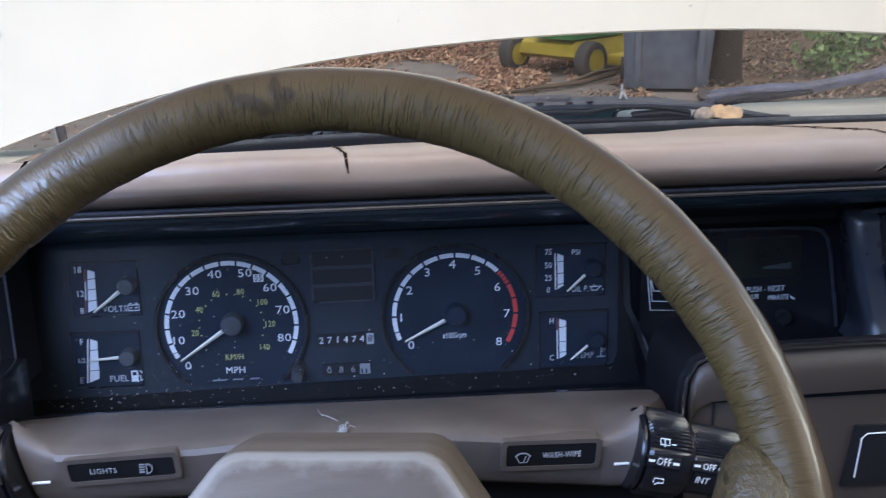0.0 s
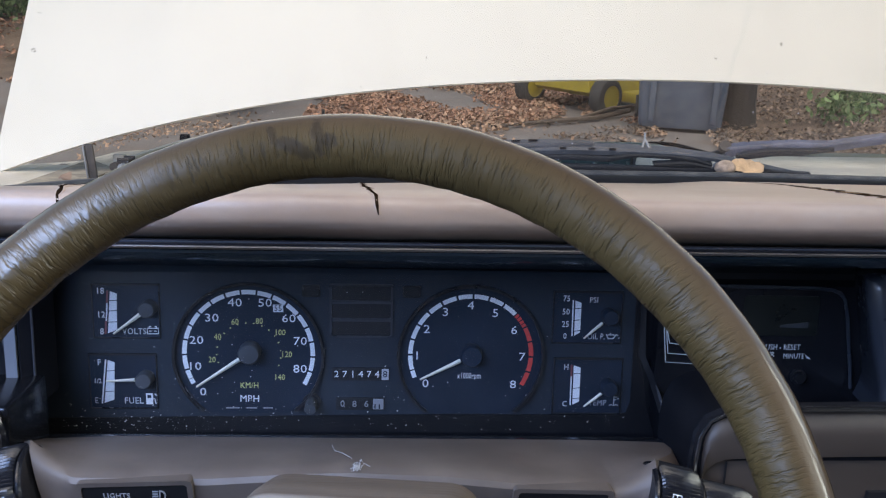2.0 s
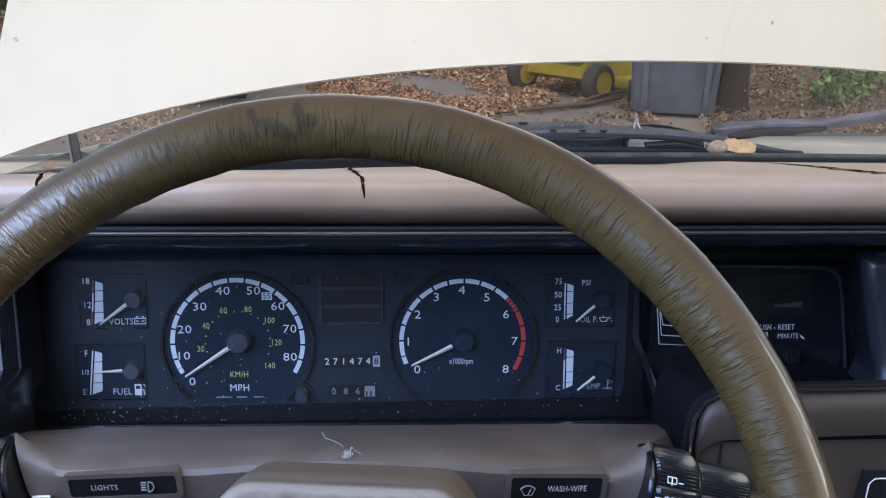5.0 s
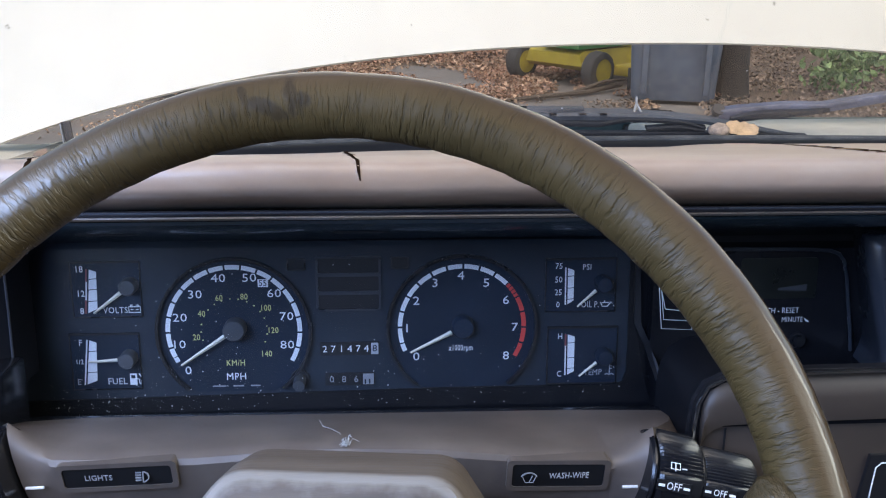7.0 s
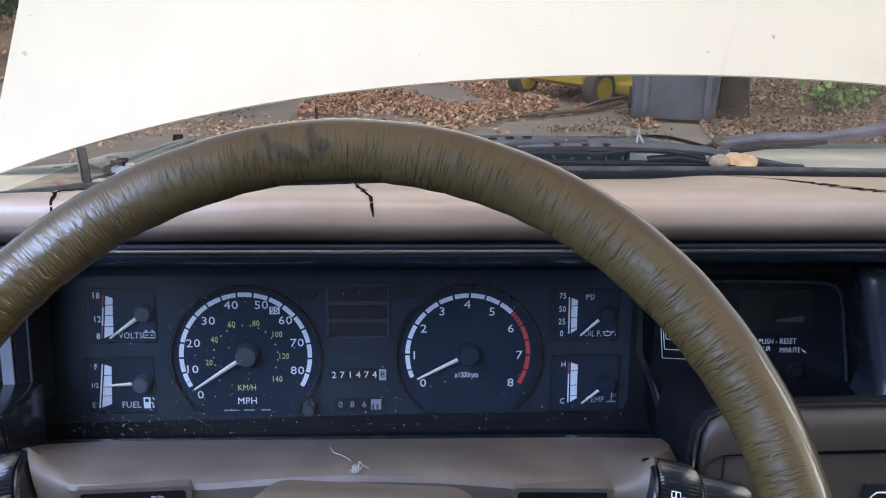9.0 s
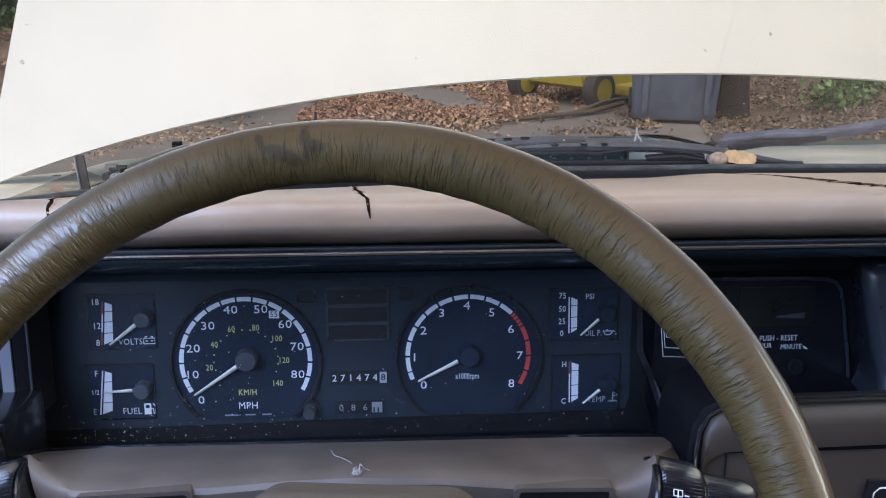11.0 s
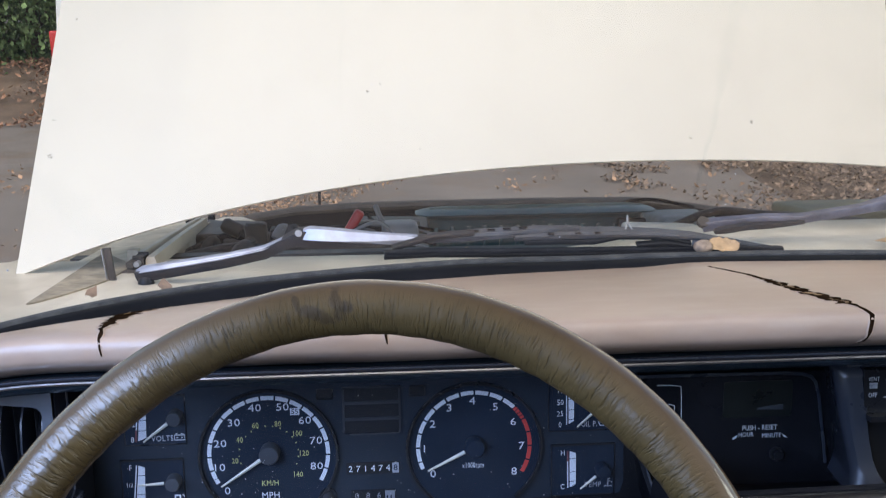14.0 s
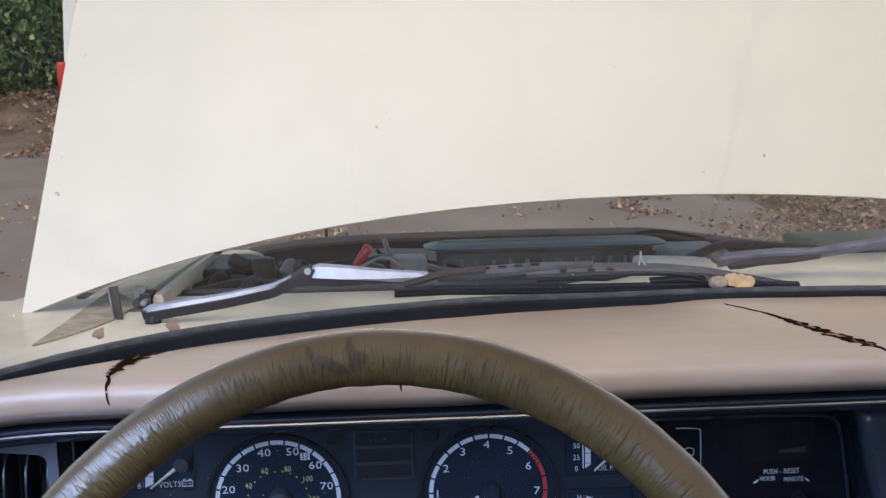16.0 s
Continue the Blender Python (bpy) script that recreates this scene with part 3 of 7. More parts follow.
def build_surround():
    """Black side walls and sill round the sunken gauge panel."""
    top_l, top_r, bot_l, bot_r = (-0.201, 0.060), (0.199, 0.056), (-0.232, -0.060), (0.224, -0.066)
    bm = bmesh.new()
    plate(bm, [(-0.30, -0.085), (0.46, -0.085), (0.46, 0.064), (-0.30, 0.064)], 0.006, 0.016)
    part("back_panel", bm, BLACK_MATT, dashboard)
    # left wall
    bm = bmesh.new()
    loft(bm, [[(-0.211, -0.058, 0.0827), (-0.215, -0.057, 0.0827), (-0.226, -0.04, 0.072), (-0.216, 0.0, 0.062)],
              [(-0.2207, -0.050, 0.0096), (-0.2247, -0.049, 0.0096), (-0.242, -0.035, 0.0), (-0.232, 0.0, -0.02)],
              [(-0.237, -0.045, -0.0474), (-0.241, -0.044, -0.0474), (-0.252, -0.03, -0.055), (-0.245, 0.0, -0.062)]])
    part("side_wall", bm, BLACK, dashboard)
    # right wall, a slanting rib between the gauges and the clock
    bm = bmesh.new()
    loft(bm, [[(0.1985, -0.002, 0.055), (0.2020, -0.003, 0.055), (0.2030, 0.004, 0.055), (0.1985, 0.004, 0.055)],
              [(0.1995, -0.003, 0.0), (0.2040, -0.004, 0.0), (0.2060, 0.004, 0.0), (0.1995, 0.004, 0.0)],
              [(0.2040, -0.012, -0.012), (0.2085, -0.014, -0.012), (0.2120, 0.004, -0.016), (0.2040, 0.004, -0.016)],
              [(0.2075, -0.026, -0.028), (0.2115, -0.028, -0.028), (0.2180, 0.004, -0.040), (0.2080, 0.004, -0.040)],
              [(0.2110, -0.044, -0.046), (0.2150, -0.046, -0.046), (0.2260, 0.004, -0.066), (0.2170, 0.004, -0.066)]])
    part("side_wall", bm, DEEP_BLACK, dashboard)
    bm = tube(bmesh.new(), [(0.2085, -0.0190, -0.0165), (0.2096, -0.0225, -0.0205), (0.2112, -0.0300, -0.0290), (0.2122, -0.0380, -0.0370), (0.2130, -0.0460, -0.0450)], [0.0004, 0.0009, 0.0012, 0.0011, 0.0004], 8)
    part("rib", bm, DARK_TRIM, dashboard, "slate-grey slanting rib beside the gauges")
    # sill under the gauges
    bm = bmesh.new()
    rings = []
    for i in range(41):
        x = -0.236 + 0.472 * i / 40
        dz = -0.0026 * (i / 40)
        rings.append([(x, -0.001, -0.060 + dz), (x, -0.030, -0.0480 + dz), (x, -0.058, -0.0372 + dz), (x, -0.0625, -0.0376 + dz), (x, -0.0625, -0.065), (x, 0.0, -0.080)])
    loft(bm, rings)
    part("sill", bm, GLOSS_BLACK, dashboard, "dusty black sill under the gauge lens")


build_surround()


def build_clock_panel():
    bm = plate(bmesh.new(), round_rect(0.208, 0.372, -0.040, 0.0555, 0.004), -0.016, 0.006)
    panel = part("clock_panel", bm, GLOSS_BLACK, dashboard, "glossy black clock panel")
    bm = plate(bmesh.new(), round_rect(0.268, 0.3220, 0.0200, 0.0490, 0.002), -0.0165, -0.015)
    part("display", bm, LCD, panel, "blank clock display")
    # slanted grey wedge on the blank display
    bm = plate(bmesh.new(), [(0.2950, 0.0262), (0.3150, 0.0256), (0.3150, 0.0302), (0.2950, 0.0278)], -0.0168, -0.016)
    part("grey_wedge", bm, HUB, panel)
    for txt, h, x, z in (("PUSH - RESET", 0.0040, 0.2974, 0.0114), ("HOUR", 0.0037, 0.2868, 0.0061), ("MINUTE", 0.0037, 0.3070, 0.0048)):
        lettering(txt, h, x, z, -0.0166, INK_SOFT, panel, wide=0.77)
    for x, s in ((0.2800, -1), (0.3155, 1)):
        bm = plate(bmesh.new(), [(x, 0.0058), (x + s * 0.0030, 0.0038), (x + s * 0.0040, 0.0026), (x + s * 0.0012, 0.0036)], -0.0168, -0.016)
        part("arrow", bm, WHITE_INK, panel)
    bm = bmesh.new()
    cylinder(bm, (0.3115, -0.0215, -0.0100), (0.3115, -0.014, -0.0100), 0.0038, 0.0041, 20)
    part("button", bm, BLACK, panel, "round black reset button")
    bm = bmesh.new()
    arc_band(bm, 0.3115, -0.0100, 0.0043, 0.0056, 0, 360, -0.0185, -0.015)
    part("button_ring", bm, BLACK_MATT, panel)
    bm = tube(bmesh.new(), [(x, -0.0185, z) for x, z in ((0.1956, 0.0563), (0.26, 0.0560), (0.315, 0.0552), (0.3285, 0.0542), (0.3350, 0.0518), (0.3388, 0.0470), (0.3420, 0.0350), (0.3450, 0.0150), (0.3478, -0.001), (0.3500, -0.018))], 0.0013, 8)
    part("panel_frame", bm, DARK_TRIM, panel, "dark moulded frame line")
    # door-open diagram: a car's outline in thin white lines
    for pts in ([(0.2118, 0.029), (0.2148, 0.0), (0.2362, -0.0012), (0.2350, 0.040), (0.2345, 0.0468), (0.2300, 0.0476), (0.2240, 0.0482), (0.2160, 0.0482)],
                [(0.2135, 0.0275), (0.2160, 0.0065), (0.2345, 0.0052)], [(0.2135, 0.0275), (0.2168, 0.0140), (0.2330, 0.0120), (0.2350, 0.0060)],
                [(0.2230, 0.0318), (0.2262, 0.0330), (0.2300, 0.0318), (0.2300, 0.0272), (0.2230, 0.0272), (0.2230, 0.0318)]):
        bm = tube(bmesh.new(), [(x, -0.0166, z) for x, z in pts], 0.00036, 5)
        part("diagram_line", bm, INK_SOFT, panel)


build_clock_panel()


def build_centre_vent():
    """The grey pillar, slider panel and dark duct to the right of the clock."""
    bm = bmesh.new()
    rings = []
    # left edge, right edge and the front's place at each height; the head is rounded over, the foot flares
    for z, xl, xr, yf in ((0.0735, 0.3385, 0.3500, -0.0560), (0.0725, 0.3345, 0.3500, -0.0605), (0.0700, 0.3318, 0.3495, -0.0635), (0.0650, 0.3315, 0.3485, -0.0650), (0.045, 0.3352, 0.3515, -0.0660), (0.020, 0.3405, 0.3550, -0.0680), (0.004, 0.3440, 0.3580, -0.0700), (-0.004, 0.3450, 0.3605, -0.0730), (-0.012, 0.3430, 0.3650, -0.0770), (-0.020, 0.3400, 0.3700, -0.0790)):
        w = xr - xl
        rings.append([(xl + 0.009, -0.024, z), (xl + 0.003, yf + 0.016, z), (xl + 0.0003, yf + 0.009, z), (xl + 0.0012, yf + 0.0050, z), (xl + w * 0.25, yf + 0.0012, z), (xl + w * 0.5, yf, z), (xr, yf - 0.0005, z), (xr + 0.002, yf + 0.004, z), (xr + 0.004, -0.014, z)])
    loft(bm, rings)
    part("vent_pillar", bm, DARK_TRIM, dashboard, "bluish grey plastic pillar beside the vent")
    bm = tube(bmesh.new(), [(0.3400, -0.0585, 0.0722), (0.3520, -0.0600, 0.0738), (0.3700, -0.0610, 0.0738), (0.40, -0.0615, 0.0725), (0.48, -0.0620, 0.0690)], 0.0022, 8)
    part("vent_top_edge", bm, DARK_TRIM, dashboard)
    bm = bmesh.new()
    loft(bm, [[(0.351, -0.0665, 0.040), (0.46, -0.0665, 0.036), (0.46, -0.05, 0.036), (0.351, -0.05, 0.040)],
              [(0.3490, -0.0665, 0.0715), (0.46, -0.0655, 0.069), (0.46, -0.05, 0.069), (0.349, -0.05, 0.0715)]])
    slider = part("slider_panel", bm, BLACK, dashboard, "black vent slider panel with white marks")
    lettering("OFF", 0.0034, 0.3560, 0.0530, -0.0672, GREY_INK, slider, wide=0.75)
    lettering("VENT", 0.0030, 0.3562, 0.0648, -0.0672, FAINT_INK, slider, wide=0.75)
    for k in range(4):
        bm = box(bmesh.new(), 0.3535, 0.3590, -0.0674, -0.0662, 0.0582 + k * 0.0011, 0.0588 + k * 0.0011)
        part("mark", bm, FAINT_INK, slider)
    bm = plate(bmesh.new(), [(0.364, 0.0512), (0.388, 0.0515), (0.388, 0.0548)], -0.0676, -0.0655)
    part("mark", bm, GREY_INK, slider)
    bm = plate(bmesh.new(), [(0.352, 0.0355), (0.47, 0.0335), (0.47, 0.0385), (0.352, 0.0395)], -0.074, -0.05)
    part("slider_rail", bm, BLACK, dashboard)
    bm = box(bmesh.new(), 0.356, 0.48, -0.045, -0.02, -0.03, 0.036)
    part("duct", bm, BLACK_MATT, dashboard, "dark empty vent duct")


build_centre_vent()


def build_left_vent():
    """A slanting grey frame with a thick head, a dark return beside it, and upright bowed louvres."""
    def slant(pts):
        return [(x, z - 0.10 * (x + 0.2140)) for x, z in pts]
    bm = bmesh.new()
    outer, inner = slant(round_rect(-0.335, -0.2138, -0.0166, 0.0745, 0.0030)), slant(round_rect(-0.324, -0.2208, -0.0046, 0.0622, 0.0060))
    ring_frame(bm, outer, inner, -0.0600, -0.040)
    vent = part("vent_frame", bm, GREY_TRIM, dashboard, "bluish grey side vent frame")
    bm = box(bmesh.new(), -0.330, -0.217, -0.024, -0.018, -0.012, 0.080)
    part("vent_back", bm, BLACK_MATT, vent)
    # the dark return between the vent and the gauges
    bm = bmesh.new()
    loft(bm, [[(-0.2128, -0.0585, z), (-0.2118, -0.0590, z), (-0.2050, -0.0540, z), (-0.2040, -0.020, z), (-0.2128, -0.020, z)] for z in (-0.020, 0.020, 0.0775)])
    part("vent_return", bm, DEEP_BLACK, vent)
    bm = tube(bmesh.new(), [(-0.2052, -0.0552, -0.020), (-0.2048, -0.0552, 0.030), (-0.2050, -0.0552, 0.0770)], 0.0008, 6)
    part("bead", bm, DARK_TRIM, vent)
    for k in range(7):
        x = -0.3120 + k * 0.0145
        bm = bmesh.new()
        loft(bm, [[(x - 0.0007, y, z), (x + 0.0007, y, z), (x + 0.0009, -0.028, z), (x - 0.0009, -0.028, z)] for z, y in ((-0.004, -0.040), (0.010, -0.049), (0.030, -0.0525), (0.048, -0.050), (0.060, -0.042), (0.066, -0.034))])
        part("louvre", bm, DARK_TRIM, vent)


build_left_vent()


def lean_back(bm, z_top):
    """Leans what stands upright to the slope of the ledge's front."""
    for v in bm.verts:
        v.co.y += 0.33 * (z_top - v.co.z)


def build_binnacle():
    """The brown ledge under the gauges, its front with two label windows, and flared cheeks for the switch drums."""
    # (x, front, height of the front edge); past these the ends flare to the round collars
    stations = [(-0.1540, -0.0275), (-0.145, -0.0277), (-0.08, -0.0285), (-0.03, -0.0255), (0.0, -0.0250), (0.05, -0.0270), (0.09, -0.0310), (0.1420, -0.0364), (0.1515, -0.0374)]

    def section(x, zf, f=0.0, side=0, xc=0.0, zc=0.0):
        u = (x + 0.176) / 0.354
        back = -0.0362 - 0.0026 * u
        front = [(-0.128, zf + 0.0022), (-0.1345, zf + 0.0012), (-0.1385, zf - 0.0008), (-0.1400, zf - 0.0040), (-0.1385, zf - 0.0090), (-0.1365, zf - 0.0150), (-0.1345, zf - 0.0210), (-0.1325, zf - 0.0270), (-0.1300, zf - 0.0325), (-0.1265, zf - 0.0355), (-0.1200, zf - 0.0362)]
        ring = [(x, -0.0630, back - 0.018), (x, -0.0628, back), (x, -0.095, back + (zf + 0.004 - back) * 0.48 + f * 0.006)]
        for k, (y, z) in enumerate(front):
            w = math.pi * k / 10
            cy_, cz_ = -0.1300 - (0.0085 if side < 0 else 0.0130) * math.sin(w), zc + 0.0248 * math.cos(w)
            ring.append((x + (xc + side * 0.225 * (cz_ - zc) - x) * f, y + (cy_ - y) * f, z + (cz_ - z) * f * (0.4 + 0.6 * f)))
        ring.append((x, -0.06, zf - 0.034))
        return ring

    bm = bmesh.new()
    flare = (0.04, 0.12, 0.25, 0.40, 0.55, 0.70, 0.85, 0.97, 1.0)
    left_end = [section(-0.1540, -0.0275, f, -1, -0.1735, -0.0345) for f in flare[::-1]]
    right_end = [section(0.1515, -0.0374, f, 1, 0.1705, -0.0460) for f in flare]
    # the top runs on level behind the drums; at the right its corner is rounded down
    for ends, dx, reach in ((left_end, -1, 0.056), (right_end, 1, 0.066)):
        for f, ring in zip(flare[::-1] if dx < 0 else flare, ends):
            for q in (0, 1, 2, len(ring) - 1):
                x, y, z = ring[q]
                w = max(0.0, (f - 0.80) / 0.20) if dx > 0 else 0.0
                ring[q] = (x + dx * (reach if q != 2 else reach - 0.012) * f, y, z - 0.002 * f - (0.013 * w * w if q in (1, 2) else 0.0))
    loft(bm, left_end + [section(x, zf) for x, zf in stations] + right_end)
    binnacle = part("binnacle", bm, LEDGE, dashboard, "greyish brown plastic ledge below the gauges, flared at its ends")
    for x0, x1, z0, z1, txt, tx, dz, left in ((-0.149, -0.091, -0.0445, -0.0315, "LIGHTS", -0.1300, 0.0, True), (0.095, 0.147, -0.0525, -0.0365, "WASH-WIPE", 0.127, -0.0025, False)):
        sl = -0.03 if not left else 0.03
        f = lambda pts: [(x, z + sl * (x - (x0 + x1) / 2)) for x, z in pts]
        bm = bmesh.new()
        ring_frame(bm, f(round_rect(x0 - 0.003, x1 + 0.003, z0 - 0.003, z1 + 0.003, 0.003)), f(round_rect(x0, x1, z0, z1, 0.002)), -0.1430, -0.132)
        lean_back(bm, z1)
        part("label_frame", bm, LEDGE, binnacle)
        bm = plate(bmesh.new(), f(round_rect(x0 - 0.001, x1 + 0.001, z0 - 0.001, z1 + 0.001, 0.002)), -0.1422, -0.126)
        lean_back(bm, z1)
        part("label_plate", bm, BLACK_MATT, binnacle, "black label window")
        zc = (z0 + z1) / 2
        yl = -0.1425 + 0.33 * (z1 - zc)
        lettering(txt, 0.0038 if left else 0.0044, tx, zc + sl * (tx - (x0 + x1) / 2), yl, GREY_INK if left else INK_SOFT, binnacle, wide=0.80 if left else 0.62, m=Matrix.Translation((tx, yl - 0.0006, zc + sl * (tx - (x0 + x1) / 2))) @ Matrix.Rotation(radians(18.3), 4, "X"))
        yl -= 0.0009
        ix = -0.1068 if left else 0.1045
        if left:
            for k in range(4):
                bm = box(bmesh.new(), ix - 0.0035, ix - 0.0005, yl - 0.0004, yl + 0.0006, zc - 0.0022 + k * 0.0015, zc - 0.0016 + k * 0.0015)
                part("symbol", bm, FAINT_INK, binnacle)
            bm = arc_band(bmesh.new(), ix + 0.0006, zc, 0.0026, 0.0032, -90, 90, yl - 0.0004, yl + 0.0006)
            part("symbol", bm, FAINT_INK, binnacle)
            bm = box(bmesh.new(), ix + 0.0002, ix + 0.0008, yl - 0.0004, yl + 0.0006, zc - 0.0031, zc + 0.0031)
            part("symbol", bm, FAINT_INK, binnacle)
        else:
            bm = arc_band(bmesh.new(), ix, zc - 0.003, 0.0050, 0.0056, 35, 145, yl - 0.0004, yl + 0.0006)
            part("symbol", bm, FAINT_INK, binnacle)
            bm = tube(bmesh.new(), [(ix - 0.0040, yl, zc + 0.0005), (ix - 0.0022, yl, zc - 0.0035), (ix + 0.0022, yl, zc - 0.0035), (ix + 0.0040, yl, zc + 0.0005)], 0.0003, 5)
            part("symbol", bm, FAINT_INK, binnacle)
            bm = tube(bmesh.new(), [(ix, yl, zc - 0.0032), (ix + 0.0018, yl, zc + 0.0005)], 0.0003, 5)
            part("symbol", bm, FAINT_INK, binnacle)
    for a, b in (((0.1575, -0.1412, -0.0520), (0.1660, -0.1412, -0.0520)), ((-0.1695, -0.1390, -0.0440), (-0.1600, -0.1390, -0.0438))):
        bm = tube(bmesh.new(), [a, b], 0.0009, 6)
        part("index_mark", bm, WHITE_INK, binnacle, "white index bar")
    return binnacle


binnacle = build_binnacle()


def build_switch_drum(s, x0, x1, x2, cz, label):
    """Two stacked rotary switches on a horizontal axis; s is the side they point to."""
    ob = thing("rotary_switch", label, "rotary switch", "switches beside the gauges")
    cy = -0.132
    # collar, fluted big drum, neck, fluted small drum
    def drum(name, xa, xb, r, flutes):
        bm = bmesh.new()
        n = 140
        rings = []
        for x, k in ((xa, 0.93), (xa + s * 0.002, 1.0), (xb - s * 0.003, 0.985), (xb, 0.92)):
            ring = []
            for i in range(n):
                a = 2 * math.pi * i / n
                up = math.degrees(math.atan2(math.sin(a), -math.cos(a)))
                rr = r * k * (1 - (0.030 if i % 2 and flutes and not -40 < up < 25 else 0.0))
                ring.append((x, cy + rr * math.cos(a), cz + rr * math.sin(a)))
            rings.append(ring)
        loft(bm, rings)
        return part(name, bm, GLOSS_BLACK, ob)
    drum("collar", x0 - s * 0.0030, x0 + s * 0.001, 0.0240, False)
    big = drum("large_knob", x0 + s * 0.001, x1, 0.0255, True)
    drum("neck", x1 - s * 0.001, x1 + s * 0.003, 0.0222, False)
    small = drum("small_knob", x1 + s * 0.003, x2, 0.0206, True)
    def on_drum(x, r, deg):
        """A frame that faces out of the drum, deg up from straight at the driver."""
        a = radians(deg)
        return pose(x, cy - (r + 0.0004) * math.cos(a), cz + (r + 0.0004) * math.sin(a)) @ Matrix.Rotation(-a, 4, "X")
    xm, xs = (x0 + x1) / 2 - s * 0.0040, (x1 + x2) / 2 - s * 0.0055
    for x, r, h, knob in ((xm, 0.0255, 0.0042, big), (xs, 0.0206, 0.0038, small)):
        m = on_drum(x, r, 12)
        bm = box(bmesh.new(), -0.0098, 0.0098, -0.0003, 0.0006, -0.0028, 0.0028, m=m)
        part("band", bm, BLACK, knob)
        lettering("OFF", h, 0, 0, 0, WHITE_INK, knob, wide=0.80, m=m @ Matrix.Translation((0, -0.0005, 0)))
        for k in (-1, 1):
            bm = box(bmesh.new(), k * 0.0072 - 0.0018, k * 0.0072 + 0.0018, -0.0007, -0.0002, -0.0007, 0.0007, m=m)
            part("bar", bm, WHITE_INK, knob)
    if s > 0:
        lettering("INT", 0.0042, 0, 0, 0, WHITE_INK, small, wide=0.80, m=on_drum(xs - 0.002, 0.0206, -12))
        m = on_drum(xm, 0.0255, 36)
        for pts in ([(-0.003, -0.0014), (-0.003, 0.0020), (0.0022, 0.0020), (0.0022, -0.0014), (-0.003, -0.0014)], [(-0.0005, -0.0026), (-0.0005, 0.0020)], [(0.0034, -0.0006), (0.0062, -0.0006)]):
            bm = tube(bmesh.new(), [m @ Vector((x, -0.0003, z)) for x, z in pts], 0.00035, 5)
            part("symbol", bm, WHITE_INK, big)
        m = on_drum(xm, 0.0255, -14)
    else:
        m = on_drum(xm, 0.0255, -14)
    for pts in ([(-0.003, -0.0012), (-0.003, 0.0018), (0.0022, 0.0018), (0.0026, -0.0012), (-0.001, -0.0012)], [(-0.002, -0.0028), (0.0004, -0.0006)]):
        bm = tube(bmesh.new(), [m @ Vector((x, -0.0003, z)) for x, z in pts], 0.00035, 5)
        part("symbol", bm, WHITE_INK, big)
    return ob


drum_r = build_switch_drum(1, 0.1712, 0.1975, 0.2320, -0.0475, "fluted black wiper switch with white OFF marks")
drum_l = build_switch_drum(-1, -0.1775, -0.2030, -0.237, -0.0370, "fluted black light switch with white OFF marks")
# the drums droop outwards
for ob, px, pz, deg in ((drum_r, 0.1712, -0.0475, 13), (drum_l, -0.1775, -0.037, -13)):
    ob.matrix_world = CAR @ Matrix.Translation((px, -0.132, pz)) @ Matrix.Rotation(radians(deg), 4, "Y") @ Matrix.Translation((-px, 0.132, -pz))


